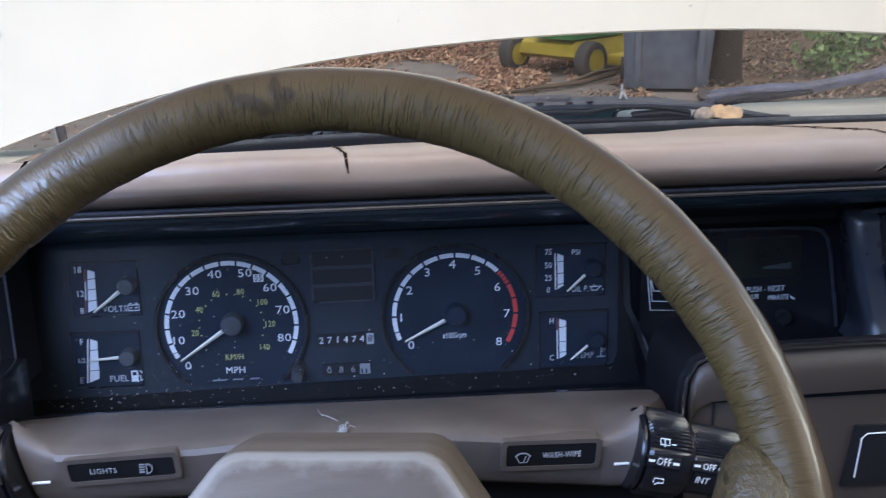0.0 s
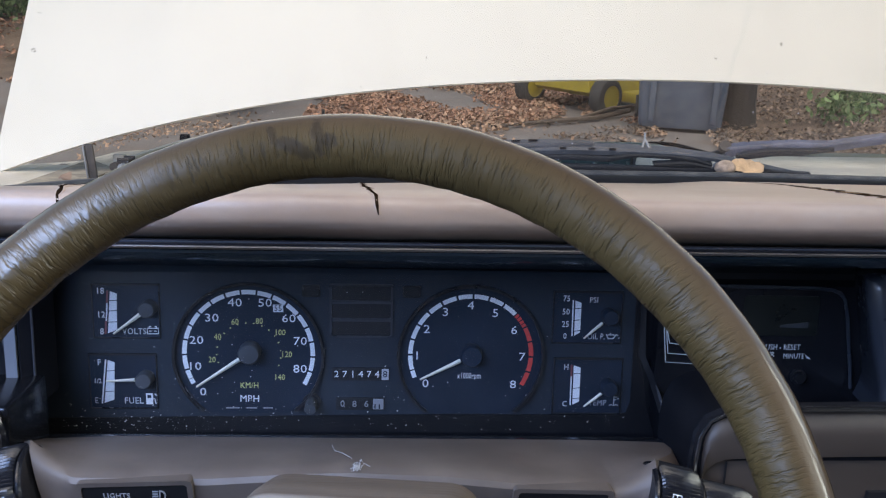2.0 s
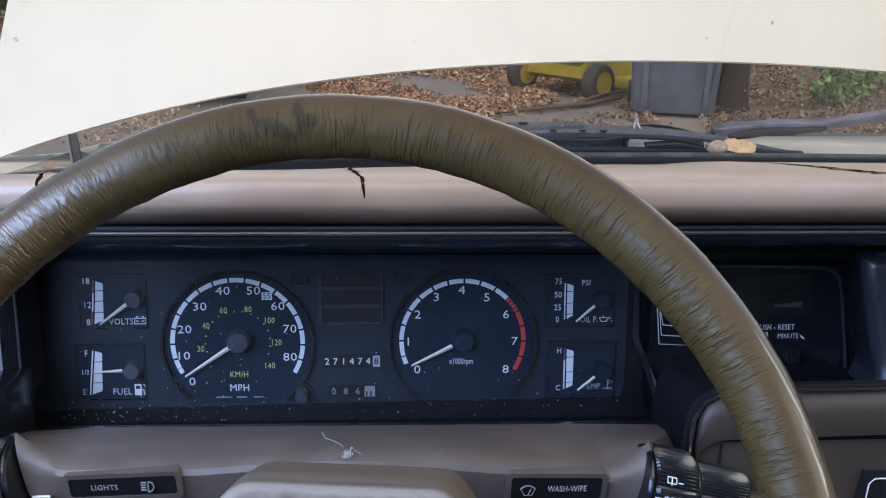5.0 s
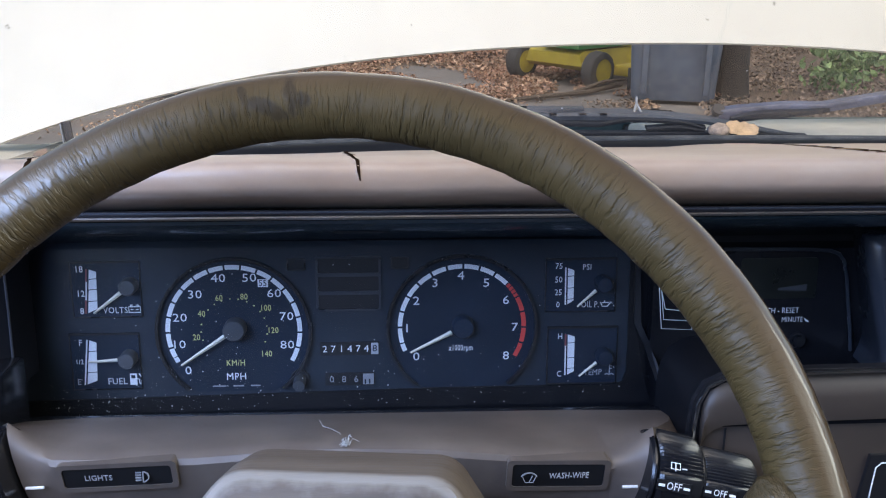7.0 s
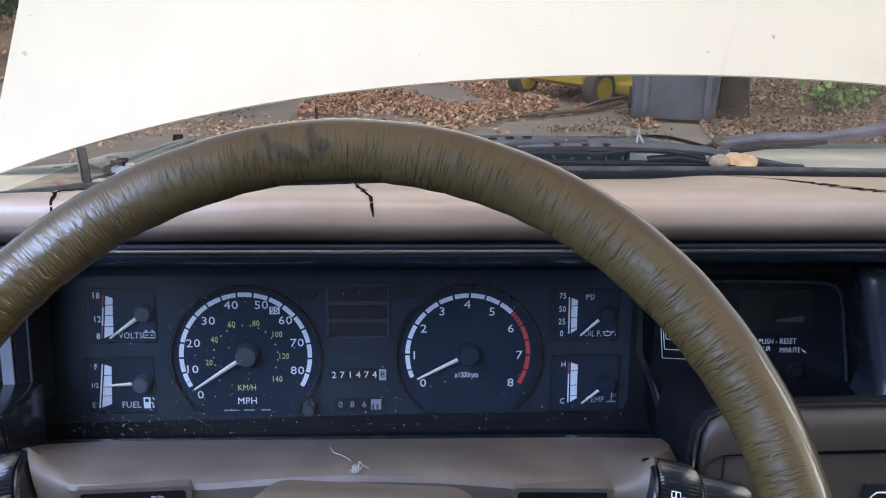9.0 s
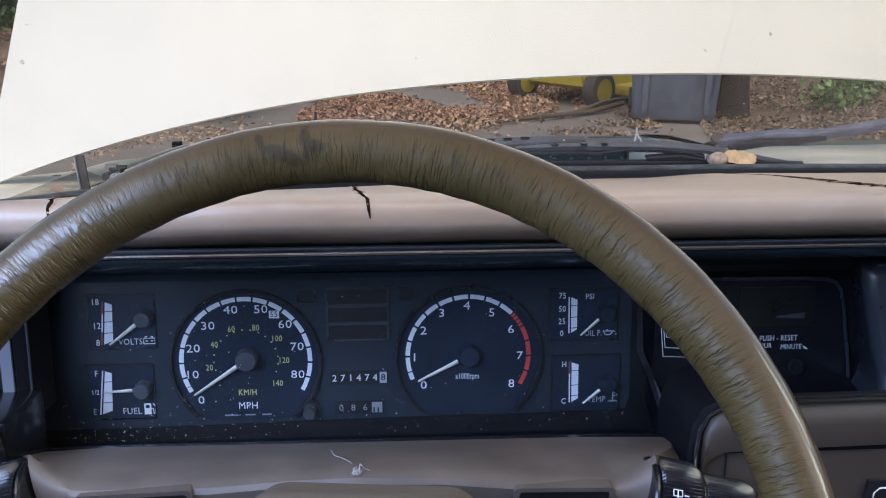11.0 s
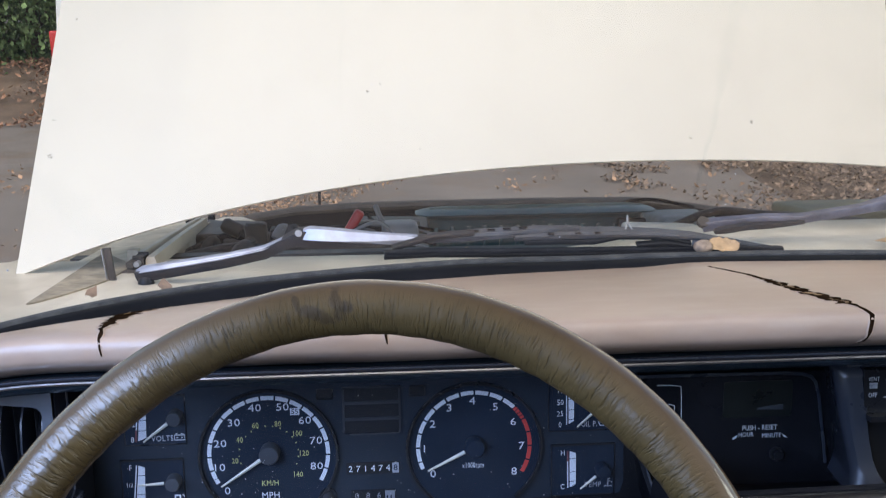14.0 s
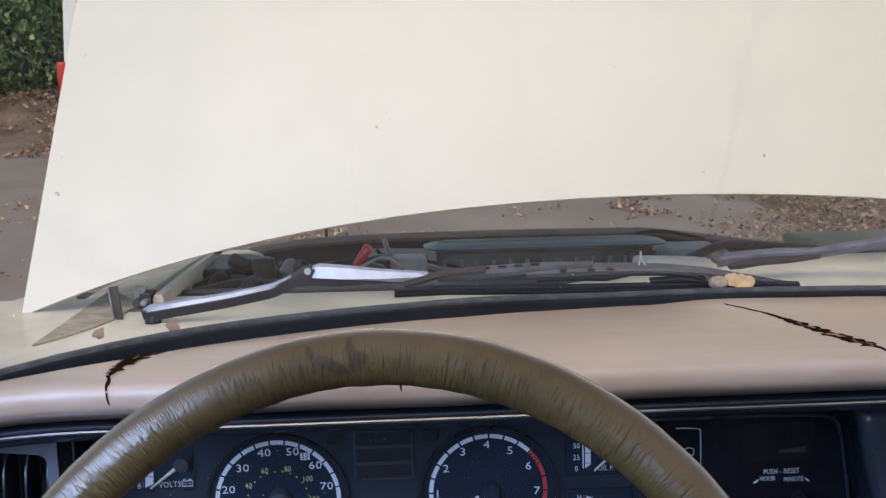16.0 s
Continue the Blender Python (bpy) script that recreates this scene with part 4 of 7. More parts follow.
def build_lower_dash():
    """The padded lower dash to the right of the column, with its black and bright edging, and the same at the left."""
    bm = bmesh.new()
    rings = []
    for i in range(31):
        u = i / 30
        x = 0.2092 + 0.79 * u * u
        r = max(0.0, 0.016 - (x - 0.2092))
        z1 = 0.0005 - (0.016 - math.sqrt(max(0.0, 0.016 ** 2 - r ** 2)) if r else 0.0) + 0.008 * u
        rings.append([(x, -0.108, z1 - 0.004), (x, -0.1135, z1), (x, -0.119, z1 - 0.005), (x, -0.121, z1 - 0.013), (x, -0.117, z1 - 0.029), (x, -0.112, z1 - 0.0305), (x, -0.112, -0.17), (x, -0.07, -0.17)])
    loft(bm, rings)
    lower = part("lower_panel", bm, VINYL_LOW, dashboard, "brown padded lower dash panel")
    for off, r, mat in ((0.0045, 0.0030, GLOSS_BLACK), (0.0044, 0.0011, CHROME)):
        bm = bmesh.new()
        pts = [(0.2050, -0.113, -0.052), (0.2045, -0.114, -0.028), (0.2060, -0.1145, -0.012), (0.2110, -0.115, -0.002), (0.220, -0.1155, 0.0005 + off * 0.5), (0.24, -0.1155, 0.001 + off), (0.40, -0.1155, 0.0024 + off), (0.70, -0.1155, 0.005 + off), (1.0, -0.1155, 0.0075 + off)]
        tube(bm, [(x, y - (0.0052 if mat is CHROME else 0), z) for x, y, z in pts], r, 6)
        part("edging", bm, mat, lower)
    bm = bmesh.new()
    loft(bm, [[(x - nx * 0.003, -0.1165, z - nz * 0.003), (x + nx * 0.003, -0.1165, z + nz * 0.003), (x + nx * 0.003, -0.05, z + nz * 0.003), (x - nx * 0.003, -0.05, z - nz * 0.003)]
              for x, z, nx, nz in ((0.2055, -0.075, 1, 0), (0.2055, -0.026, 1, 0), (0.2072, -0.013, 0.92, -0.4), (0.2115, -0.0035, 0.7, -0.7), (0.2200, 0.0018, 0.3, -0.95), (0.236, 0.0030, 0, -1))])
    part("edging", bm, DEEP_BLACK, lower)
    # black shelf between clock panel and padded lower dash
    bm = bmesh.new()
    loft(bm, [[(x, -0.010, -0.036), (x, -0.060, -0.026), (x, -0.098, -0.004 + d), (x, -0.1130, 0.0035 + d), (x, -0.1130, -0.03), (x, -0.02, -0.06)] for x, d in ((0.210, -0.010), (0.216, -0.002), (0.232, 0.0), (0.45, 0.0015), (1.0, 0.006))])
    part("shelf", bm, DEEP_BLACK, dashboard)
    bm = tube(bmesh.new(), [(0.2260, -0.1128, -0.031), (0.2255, -0.1126, -0.052), (0.2250, -0.1124, -0.10)], 0.0007, 5)
    part("seam", bm, BLACK_MATT, lower)
    # switch bezel low on the panel
    bm = plate(bmesh.new(), [(0.309, -0.090), (0.316, -0.0500), (0.38, -0.050), (0.38, -0.090)], -0.1150, -0.108)
    sw = part("switch_plate", bm, BLACK, lower, "black switch plate with white outline")
    bm = tube(bmesh.new(), [(0.3165, -0.1153, -0.084), (0.3195, -0.1153, -0.0580), (0.323, -0.1153, -0.0550), (0.375, -0.1153, -0.0550)], 0.0005, 5)
    part("outline", bm, WHITE_INK, sw)
    # left end
    bm = bmesh.new()
    loft(bm, [[(x, -0.108, z - 0.004), (x, -0.112, z - 0.001), (x, -0.118, z - 0.012), (x, -0.112, z - 0.03), (x, -0.112, -0.17), (x, -0.07, -0.17)] for x, z in ((-0.38, 0.002), (-0.225, 0.0), (-0.214, -0.002), (-0.207, -0.008), (-0.205, -0.022))])
    # black filler between vent, gauges and the panel's edging
    part("filler", box(bmesh.new(), -0.36, -0.199, -0.110, -0.050, -0.10, 0.0015, 0.004), GLOSS_BLACK, dashboard)
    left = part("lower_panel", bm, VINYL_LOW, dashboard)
    for r, mat, dy in ((0.0030, GLOSS_BLACK, 0), (0.0011, CHROME, -0.0026)):
        bm = tube(bmesh.new(), [(-0.38, -0.116 + dy, 0.006), (-0.222, -0.116 + dy, 0.0035), (-0.210, -0.116 + dy, 0.0020), (-0.2035, -0.116 + dy, -0.0030), (-0.2015, -0.116 + dy, -0.0120), (-0.2010, -0.116 + dy, -0.034)], r, 6)
        part("edging", bm, mat, left)
    bm = box(bmesh.new(), -0.196, 0.205, -0.10, -0.06, -0.17, -0.062)
    part("column_recess", bm, BLACK_MATT, dashboard)


build_lower_dash()

# ---- instrument cluster ----
cluster = thing("instrument_cluster", "black instrument cluster with white-printed dials behind a dusty lens", "instrument cluster")
bm = plate(bmesh.new(), [(-0.243, -0.062), (0.228, -0.068), (0.204, 0.060), (-0.212, 0.062)], 0.0005, 0.006)
part("face_panel", bm, FACE, cluster, "matt slate-black gauge panel")
# black skirt along the panel's foot and its right end
bm = plate(bmesh.new(), [(-0.240, -0.0625), (0.227, -0.0685), (0.2085, 0.030), (0.2000, 0.059), (0.1955, 0.059), (0.1962, -0.036), (0.1935, -0.0445), (0.186, -0.0462), (0.060, -0.0462), (-0.120, -0.0486), (-0.239, -0.0500)], -0.0008, 0.001)
part("skirt", bm, DEEP_BLACK, cluster, "plain black skirt under the dials")


def dial(name, cx, cz, r, label):
    """A sunken round dial with its dark rim."""
    bm = arc_band(bmesh.new(), cx, cz - 0.001, 0.0510, 0.0530, -52, 232, -0.0035, 0.001)
    d = part(name, bm, BLACK, cluster, label)
    rim_pts = [(cx + 0.0512 * math.cos(2 * math.pi * k / 72), max(-0.0455, cz - 0.001 + 0.0512 * math.sin(2 * math.pi * k / 72))) for k in range(72)]
    part("dial_face", plate(bmesh.new(), rim_pts, 0.0001, 0.0006), DIAL, d, smooth=False)
    return d


def scale_ring(d, cx, cz, r0, r1, cuts, mat):
    for a0, a1 in cuts:
        bm = arc_band(bmesh.new(), cx, cz, r0, r1, a0, a1, -0.0004, 0.0006)
        part("scale_bar", bm, mat, d)


def needle(d, hub, tip, hub_r, start, width, mat=NEEDLE, hub_mat=HUB):
    h, t = Vector((hub[0], 0, hub[1])), Vector((tip[0], 0, tip[1]))
    along = (t - h).normalized()
    across = Vector((-along.z, 0, along.x))
    a = h + along * start
    bm = bmesh.new()
    rings = []
    for p, w in ((a, width * 1.45), (t, width * 0.75)):
        rings.append([p + across * w + Vector((0, -0.0050, 0)), p + Vector((0, -0.0060, 0)), p - across * w + Vector((0, -0.0050, 0)), p + Vector((0, -0.0045, 0))])
    loft(bm, rings)
    part("needle", bm, mat, d, "cream needle")
    bm = bmesh.new()
    tube(bm, [(h.x, 0, h.z), (h.x, -0.0085, h.z), (h.x, -0.0098, h.z), (h.x, -0.0100, h.z)], [hub_r, hub_r, hub_r * 0.88, hub_r * 0.3], 28)
    part("hub", bm, hub_mat, d)


def polar(cx, cz, r, deg):
    return cx + r * math.cos(radians(deg)), cz + r * math.sin(radians(deg))


# speedometer, 0 to 85 in steps of 5
SX, SZ = -0.0790, -0.0013
speedo = dial("speedometer", SX, SZ, 0.0455, "speedometer marked in MPH and yellow KM/H, needle at zero")
step = 240.5 / 17
cuts = []
for k in range(17):
    a = 209.5 - step * k
    cuts.append((a - step + 0.9, a - 0.9))
cuts[0] = (209.5 - step + 0.9, 209.5 - step * 0.38)
scale_ring(speedo, SX, SZ, 0.0433, 0.0464, cuts, WHITE_INK)
scale_ring(speedo, SX, SZ, 0.0433, 0.0464, [(209.5 - step * 0.33, 209.5)], WHITE_INK)
for txt, x, z in (("0", -0.1117, -0.0300), ("10", -0.1172, -0.0110), ("20", -0.1153, 0.0082), ("30", -0.1043, 0.0245), ("40", -0.0880, 0.0357), ("50", -0.0672, 0.0357), ("60", -0.0508, 0.0245), ("70", -0.0430, 0.0080), ("80", -0.0432, -0.0126)):
    lettering(txt, 0.0058, x, z, -0.0001, WHITE_INK, speedo, name="numeral", wide=1.18)
bm = box(bmesh.new(), -0.0616, -0.0546, -0.0003, 0.0006, 0.0293, 0.0347)
part("limit_plate", bm, WHITE_INK, speedo, "white 55 plate")
lettering("55", 0.0042, -0.0581, 0.0320, -0.0005, DIAL, speedo, name="numeral", wide=0.9)
for txt, x, z in (("20", -0.1048, -0.0060), ("40", -0.1005, 0.0108), ("60", -0.0882, 0.0218), ("80", -0.0713, 0.0225), ("100", -0.0570, 0.0143), ("120", -0.0526, -0.0018), ("140", -0.0577, -0.0188)):
    lettering(txt, 0.0043, x, z, -0.0001, YELLOW_INK, speedo, name="numeral", wide=0.82)
for k in range(8):
    x, z = polar(SX, SZ, 0.0225, 197 - k * 29.2)
    bm = box(bmesh.new(), x - 0.0005, x + 0.0005, -0.0003, 0.0006, z - 0.0004, z + 0.0004)
    part("dot", bm, YELLOW_INK, speedo)
    x, z = polar(SX, SZ, 0.0225, 182 - k * 29.2)
    bm = box(bmesh.new(), x - 0.0004, x + 0.0004, -0.0003, 0.0006, z - 0.0004, z + 0.0004)
    part("dot", bm, YELLOW_INK, speedo)
lettering("KM/H", 0.0043, SX, -0.0250, -0.0001, YELLOW_INK, speedo, wide=0.85)
lettering("MPH", 0.0050, SX, -0.0350, -0.0001, WHITE_INK, speedo, wide=0.95)
for x0, x1 in ((-0.0958, -0.0864), (-0.0815, -0.0742), (-0.0695, -0.0628)):
    bm = box(bmesh.new(), x0, x1, -0.0003, 0.0006, -0.0422, -0.0413)
    part("print_bar", bm, FAINT_INK, speedo)
needle(speedo, (-0.0778, 0.0009), (-0.1150, -0.0243), 0.0076, 0.0085, 0.0011)

# rev counter, 30.2 degrees for each thousand
TX, TZ = 0.0783, -0.0013
tach = dial("rev_counter", TX, TZ, 0.0440, "rev counter with a red band from five and a half, needle at zero")
cuts = [(180.5, 203.0)] + [(210 - 30.2 * (k + 1) / 2 + 1.0, 210 - 30.2 * k / 2 - 1.0) for k in range(2, 11)]
scale_ring(tach, TX, TZ, 0.0418, 0.0449, [(196.0, 203.0), (180.9, 194.6)] + cuts[1:], WHITE_INK)
red = [(210 - 30.2 * (5.5 + (k + 1) * 0.125) + 0.8, 210 - 30.2 * (5.5 + k * 0.125) - 0.3) for k in range(4)]
red += [(210 - 30.2 * (6.0 + (k + 1) * 0.5) + 0.9, 210 - 30.2 * (6.0 + k * 0.5) - 0.9) for k in range(4)]
scale_ring(tach, TX, TZ, 0.0418, 0.0449, red, RED_INK)
for txt, x, z in (("0", 0.0462, -0.0230), ("1", 0.0398, -0.0022), ("2", 0.0464, 0.0176), ("3", 0.0594, 0.0302), ("4", 0.0773, 0.0352), ("5", 0.0950, 0.0298), ("6", 0.1088, 0.0172), ("7", 0.1152, -0.0026), ("8", 0.1095, -0.0235)):
    lettering(txt, 0.0060, x, z, -0.0001, WHITE_INK, tach, name="numeral", wide=1.18)
lettering("x1000rpm", 0.0044, 0.0775, -0.0170, -0.0001, WHITE_INK, tach, wide=0.62)
needle(tach, (0.0785, 0.0001), (0.0420, -0.0182), 0.0076, 0.0088, 0.0011, hub_mat=DIAL)


def small_gauge(name, x0, x1, z0, z1, label):
    bm = bmesh.new()
    ring_frame(bm, [(x0, z0), (x1, z0), (x1, z1), (x0, z1)], [(x0 + 0.0007, z0 + 0.0007), (x1 - 0.0007, z0 + 0.0007), (x1 - 0.0007, z1 - 0.0007), (x0 + 0.0007, z1 - 0.0007)], -0.0008, 0.001)
    g = part(name, bm, BLACK, cluster, label)
    part("gauge_face", box(bmesh.new(), x0 + 0.0006, x1 - 0.0006, 0.0001, 0.0010, z0 + 0.0006, z1 - 0.0006), DIAL, g)
    # black bar that paints shade along the gauge's top edge
    part("shade_line", box(bmesh.new(), x0, x1, -0.0016, 0.0008, z1 - 0.0009, z1 + 0.0004), BLACK_MATT, g)
    return g


def bar_scale(g, xa, xb, z0, z1, lean, segs, red_low=False, red_top=False):
    """A thin scale line with a wedge of white blocks beside it."""
    n = len(segs) - 1
    bm = plate(bmesh.new(), [(xa + lean, z0), (xa + lean + 0.0009, z0), (xa + 0.0009, z1), (xa, z1)], -0.0003, 0.0006)
    part("scale_bar", bm, WHITE_INK, g)
    for k in range(n):
        za, zb = z0 + (z1 - z0) * segs[k] + 0.0003, z0 + (z1 - z0) * segs[k + 1] - 0.0003
        la, lb = lean * (1 - segs[k]), lean * (1 - segs[k + 1])
        cut0, cut1 = (0.0022 if k == 0 else 0.0), (0.0022 if k == n - 1 else 0.0)
        bm = plate(bmesh.new(), [(xa + la + 0.0020, za), (xb + la * 0.4, za + cut0 + 0.0004), (xb + lb * 0.4, zb - cut1 + 0.0004), (xa + lb + 0.0020, zb)], -0.0003, 0.0006)
        part("scale_bar", bm, WHITE_INK, g)
    for on, a, b in ((red_low, 0.0, 0.30), (red_top, 0.72, 1.0)):
        if on:
            la, lb = lean * (1 - a), lean * (1 - b)
            bm = plate(bmesh.new(), [(xa + la - 0.0002, z0 + (z1 - z0) * a), (xa + la + 0.0010, z0 + (z1 - z0) * a), (xa + lb + 0.0010, z0 + (z1 - z0) * b), (xa + lb - 0.0002, z0 + (z1 - z0) * b)], -0.0006, -0.0002)
            part("red_bar", bm, DULL_RED, g)


def strokes(g, lines, r=0.00035, mat=WHITE_INK):
    for pts in lines:
        bm = tube(bmesh.new(), [(x, -0.0002, z) for x, z in pts], r, 5)
        part("symbol", bm, mat, g)


volts = small_gauge("voltmeter", -0.1860, -0.1396, 0.0095, 0.0484, "voltmeter with a white wedge scale")
bar_scale(volts, -0.1752, -0.1686, 0.0126, 0.0435, -0.0027, (0, 0.27, 0.53, 0.77, 1.0), True, True)
for txt, z in (("18", 0.0432), ("12", 0.0262), ("8", 0.0140)):
    lettering(txt, 0.0044, -0.1800, z, -0.0001, WHITE_INK, volts, name="numeral", wide=0.9)
lettering("VOLTS", 0.0044, -0.1578, 0.0143, -0.0001, INK_SOFT, volts, wide=0.85)
strokes(volts, [[(-0.1488, 0.0128), (-0.1488, 0.0168), (-0.1412, 0.0168), (-0.1412, 0.0128), (-0.1488, 0.0128)], [(-0.1476, 0.0170), (-0.1476, 0.0180), (-0.1462, 0.0180)], [(-0.1424, 0.0170), (-0.1424, 0.0180), (-0.1438, 0.0180)], [(-0.1476, 0.0148), (-0.1460, 0.0148)], [(-0.1440, 0.0148), (-0.1424, 0.0148)]])
needle(volts, (-0.1467, 0.0322), (-0.1706, 0.0140), 0.0057, 0.0070, 0.0010)

fuel = small_gauge("fuel_gauge", -0.1905, -0.1433, -0.0425, -0.0020, "fuel gauge with its needle at half")
bar_scale(fuel, -0.1790, -0.1724, -0.0387, -0.0063, -0.0038, (0, 0.27, 0.74, 1.0))
for txt, x, z, h in (("F", -0.1832, -0.0085, 0.0044), ("1/2", -0.1848, -0.0222, 0.0034), ("E", -0.1862, -0.0368, 0.0044)):
    lettering(txt, h, x, z, -0.0001, WHITE_INK if txt != "E" else GREY_INK, fuel, name="numeral", wide=0.85)
lettering("FUEL", 0.0046, -0.1603, -0.0368, -0.0001, INK_SOFT, fuel, wide=0.9)
bm = box(bmesh.new(), -0.1517, -0.1470, -0.0004, 0.0006, -0.0393, -0.0312)
part("symbol", bm, WHITE_INK, fuel)
bm = box(bmesh.new(), -0.1507, -0.1480, -0.0006, 0.0006, -0.0345, -0.0322)
part("symbol", bm, DIAL, fuel)
strokes(fuel, [[(-0.1470, -0.0350), (-0.1455, -0.0352), (-0.1452, -0.0388), (-0.1440, -0.0386), (-0.1438, -0.0335), (-0.1455, -0.0312)]])
needle(fuel, (-0.1508, -0.0191), (-0.1775, -0.0205), 0.0057, 0.0070, 0.0009)

oil = small_gauge("oil_pressure_gauge", 0.1360, 0.1862, 0.0080, 0.0465, "oil pressure gauge with its needle at zero")
bar_scale(oil, 0.1498, 0.1562, 0.0135, 0.0402, 0.0004, (0, 0.14, 0.44, 0.76, 1.0))
for txt, z in (("75", 0.0411), ("50", 0.0314), ("25", 0.0222), ("0", 0.0133)):
    lettering(txt, 0.0043, 0.1455, z, -0.0001, WHITE_INK, oil, name="numeral", wide=0.85)
lettering("PSI", 0.0040, 0.1652, 0.0402, -0.0001, WHITE_INK, oil, wide=0.9)
lettering("OIL P.", 0.0044, 0.1682, 0.0131, -0.0001, INK_SOFT, oil, wide=0.75)
strokes(oil, [[(0.1755, 0.0150), (0.1770, 0.0118), (0.1805, 0.0118), (0.1830, 0.0150), (0.1838, 0.0140)], [(0.1765, 0.0146), (0.1815, 0.0146)], [(0.1785, 0.0150), (0.1785, 0.0160)], [(0.1848, 0.0126), (0.1848, 0.0118)]])
needle(oil, (0.1762, 0.0294), (0.1580, 0.0132), 0.0057, 0.0070, 0.0009, hub_mat=DIAL)

temp = small_gauge("temperature_gauge", 0.1385, 0.1890, -0.0455, -0.0030, "temperature gauge with its needle at cold")
bar_scale(temp, 0.1512, 0.1582, -0.0388, -0.0082, 0.0004, (0, 0.16, 0.42, 0.78, 1.0), False, True)
for txt, z in (("H", -0.0100), ("C", -0.0380)):
    lettering(txt, 0.0042, 0.1478, z, -0.0001, WHITE_INK, temp, name="numeral", wide=0.85)
lettering("TEMP", 0.0044, 0.1720, -0.0372, -0.0001, GREY_INK, temp, wide=0.85)
strokes(temp, [[(0.1840, -0.0385), (0.1840, -0.0310)], [(0.1842, -0.0325), (0.1858, -0.0325)], [(0.1842, -0.0345), (0.1858, -0.0345)], [(0.1808, -0.0390), (0.1822, -0.0382), (0.1840, -0.0390), (0.1858, -0.0382), (0.1872, -0.0390)]], mat=GREY_INK)
needle(temp, (0.1787, -0.0237), (0.1610, -0.0380), 0.0057, 0.0070, 0.0009, hub_mat=DIAL)

# warning lamps, odometer and trip meter between the dials
warn = small_gauge("warning_panel", -0.0222, 0.0222, 0.0125, 0.0490, "three dark warning lamp windows")
for k in range(3):
    bm = bmesh.new()
    ring_frame(bm, round_rect(-0.0222, 0.0222, 0.0117 + k * 0.0128, 0.0245 + k * 0.0128, 0.0006, 2), round_rect(-0.0206, 0.0206, 0.0129 + k * 0.0128, 0.0233 + k * 0.0128, 0.0006, 2), -0.0016, 0.001)
    win = part("lamp_surround", bm, DARK_TRIM, warn)
    bm = box(bmesh.new(), -0.0206, 0.0206, -0.0006, 0.001, 0.0129 + k * 0.0128, 0.0233 + k * 0.0128)
    part("lamp_window", bm, BLACK_MATT, win)
for x in (-0.0352, 0.0352):
    bm = bmesh.new()
    ring_frame(bm, round_rect(x - 0.0062, x + 0.0062, 0.0408, 0.0492, 0.001, 2), round_rect(x - 0.0054, x + 0.0054, 0.0416, 0.0484, 0.001, 2), -0.0012, 0.001)
    ind = part("indicator", bm, BLACK, cluster, "dark turn signal window")
    bm = box(bmesh.new(), x - 0.0054, x + 0.0054, -0.0004, 0.001, 0.0416, 0.0484)
    part("indicator_window", bm, BLACK_MATT, ind)


def counter(name, x0, x1, z0, z1, digits, h, label, last):
    bm = plate(bmesh.new(), round_rect(x0, x1, z0, z1, 0.0008, 2), -0.0004, 0.001)
    c = part(name, bm, BLACK_MATT, cluster, label)
    n = len(digits)
    pitch = (x1 - x0 - 0.001) / n
    for k, d in enumerate(digits):
        x = x0 + 0.0005 + pitch * (k + 0.5)
        white = k == n - 1
        bm = box(bmesh.new(), x - pitch * 0.44, x + pitch * 0.44, -0.0008, 0.0, z0 + 0.0007, z1 - 0.0007)
        part("digit_wheel", bm, (GREY_INK if last is WHITE_INK else FAINT_INK) if white else BLACK_MATT, c)
        if d:
            lettering(d, h, x, (z0 + z1) / 2, -0.0009, DIAL if white else last, c, name="numeral", wide=1.05)
    return c


counter("odometer", -0.0207, 0.0206, -0.0208, -0.0112, "2714748", 0.0048, "odometer with white digits reading 271474", WHITE_INK)
trip = counter("trip_meter", -0.0178, 0.0172, -0.0430, -0.0338, ["0", "8", "6", ""], 0.0046, "trip meter with grey digits", FAINT_INK)
for k in range(2):
    bm = box(bmesh.new(), 0.0098 + k * 0.003, 0.0108 + k * 0.003, -0.0011, -0.0006, -0.0418, -0.0384)
    part("mark", bm, DIAL, trip)
bm = bmesh.new()
tube(bm, [(-0.0351, 0.0, -0.0375), (-0.0350, -0.0120, -0.0379), (-0.0350, -0.0132, -0.0380), (-0.0350, -0.0132, -0.0380), (-0.0350, -0.0122, -0.0380)], [0.0042, 0.0042, 0.0038, 0.0030, 0.0026], 20)
part("reset_knob", bm, HUB, cluster, "round black trip reset knob")
bm = arc_band(bmesh.new(), -0.0351, -0.0372, 0.0048, 0.0066, 0, 360, -0.002, 0.001)
part("knob_ring", bm, BLACK_MATT, cluster)

# the clear lens leans back from the sill to the overhang
bm = bmesh.new()
corners = [bm.verts.new(p) for p in ((-0.222, -0.024, -0.050), (0.205, -0.024, -0.050), (0.197, -0.012, 0.060), (-0.196, -0.012, 0.060))]
pane = bm.faces.new(corners)
pane.normal_update()
if pane.normal.y > 0:
    pane.normal_flip()
lens_ob = part("lens", bm, LENS, cluster, "clear plastic lens", sheet=True)
lens_ob.visible_shadow = False

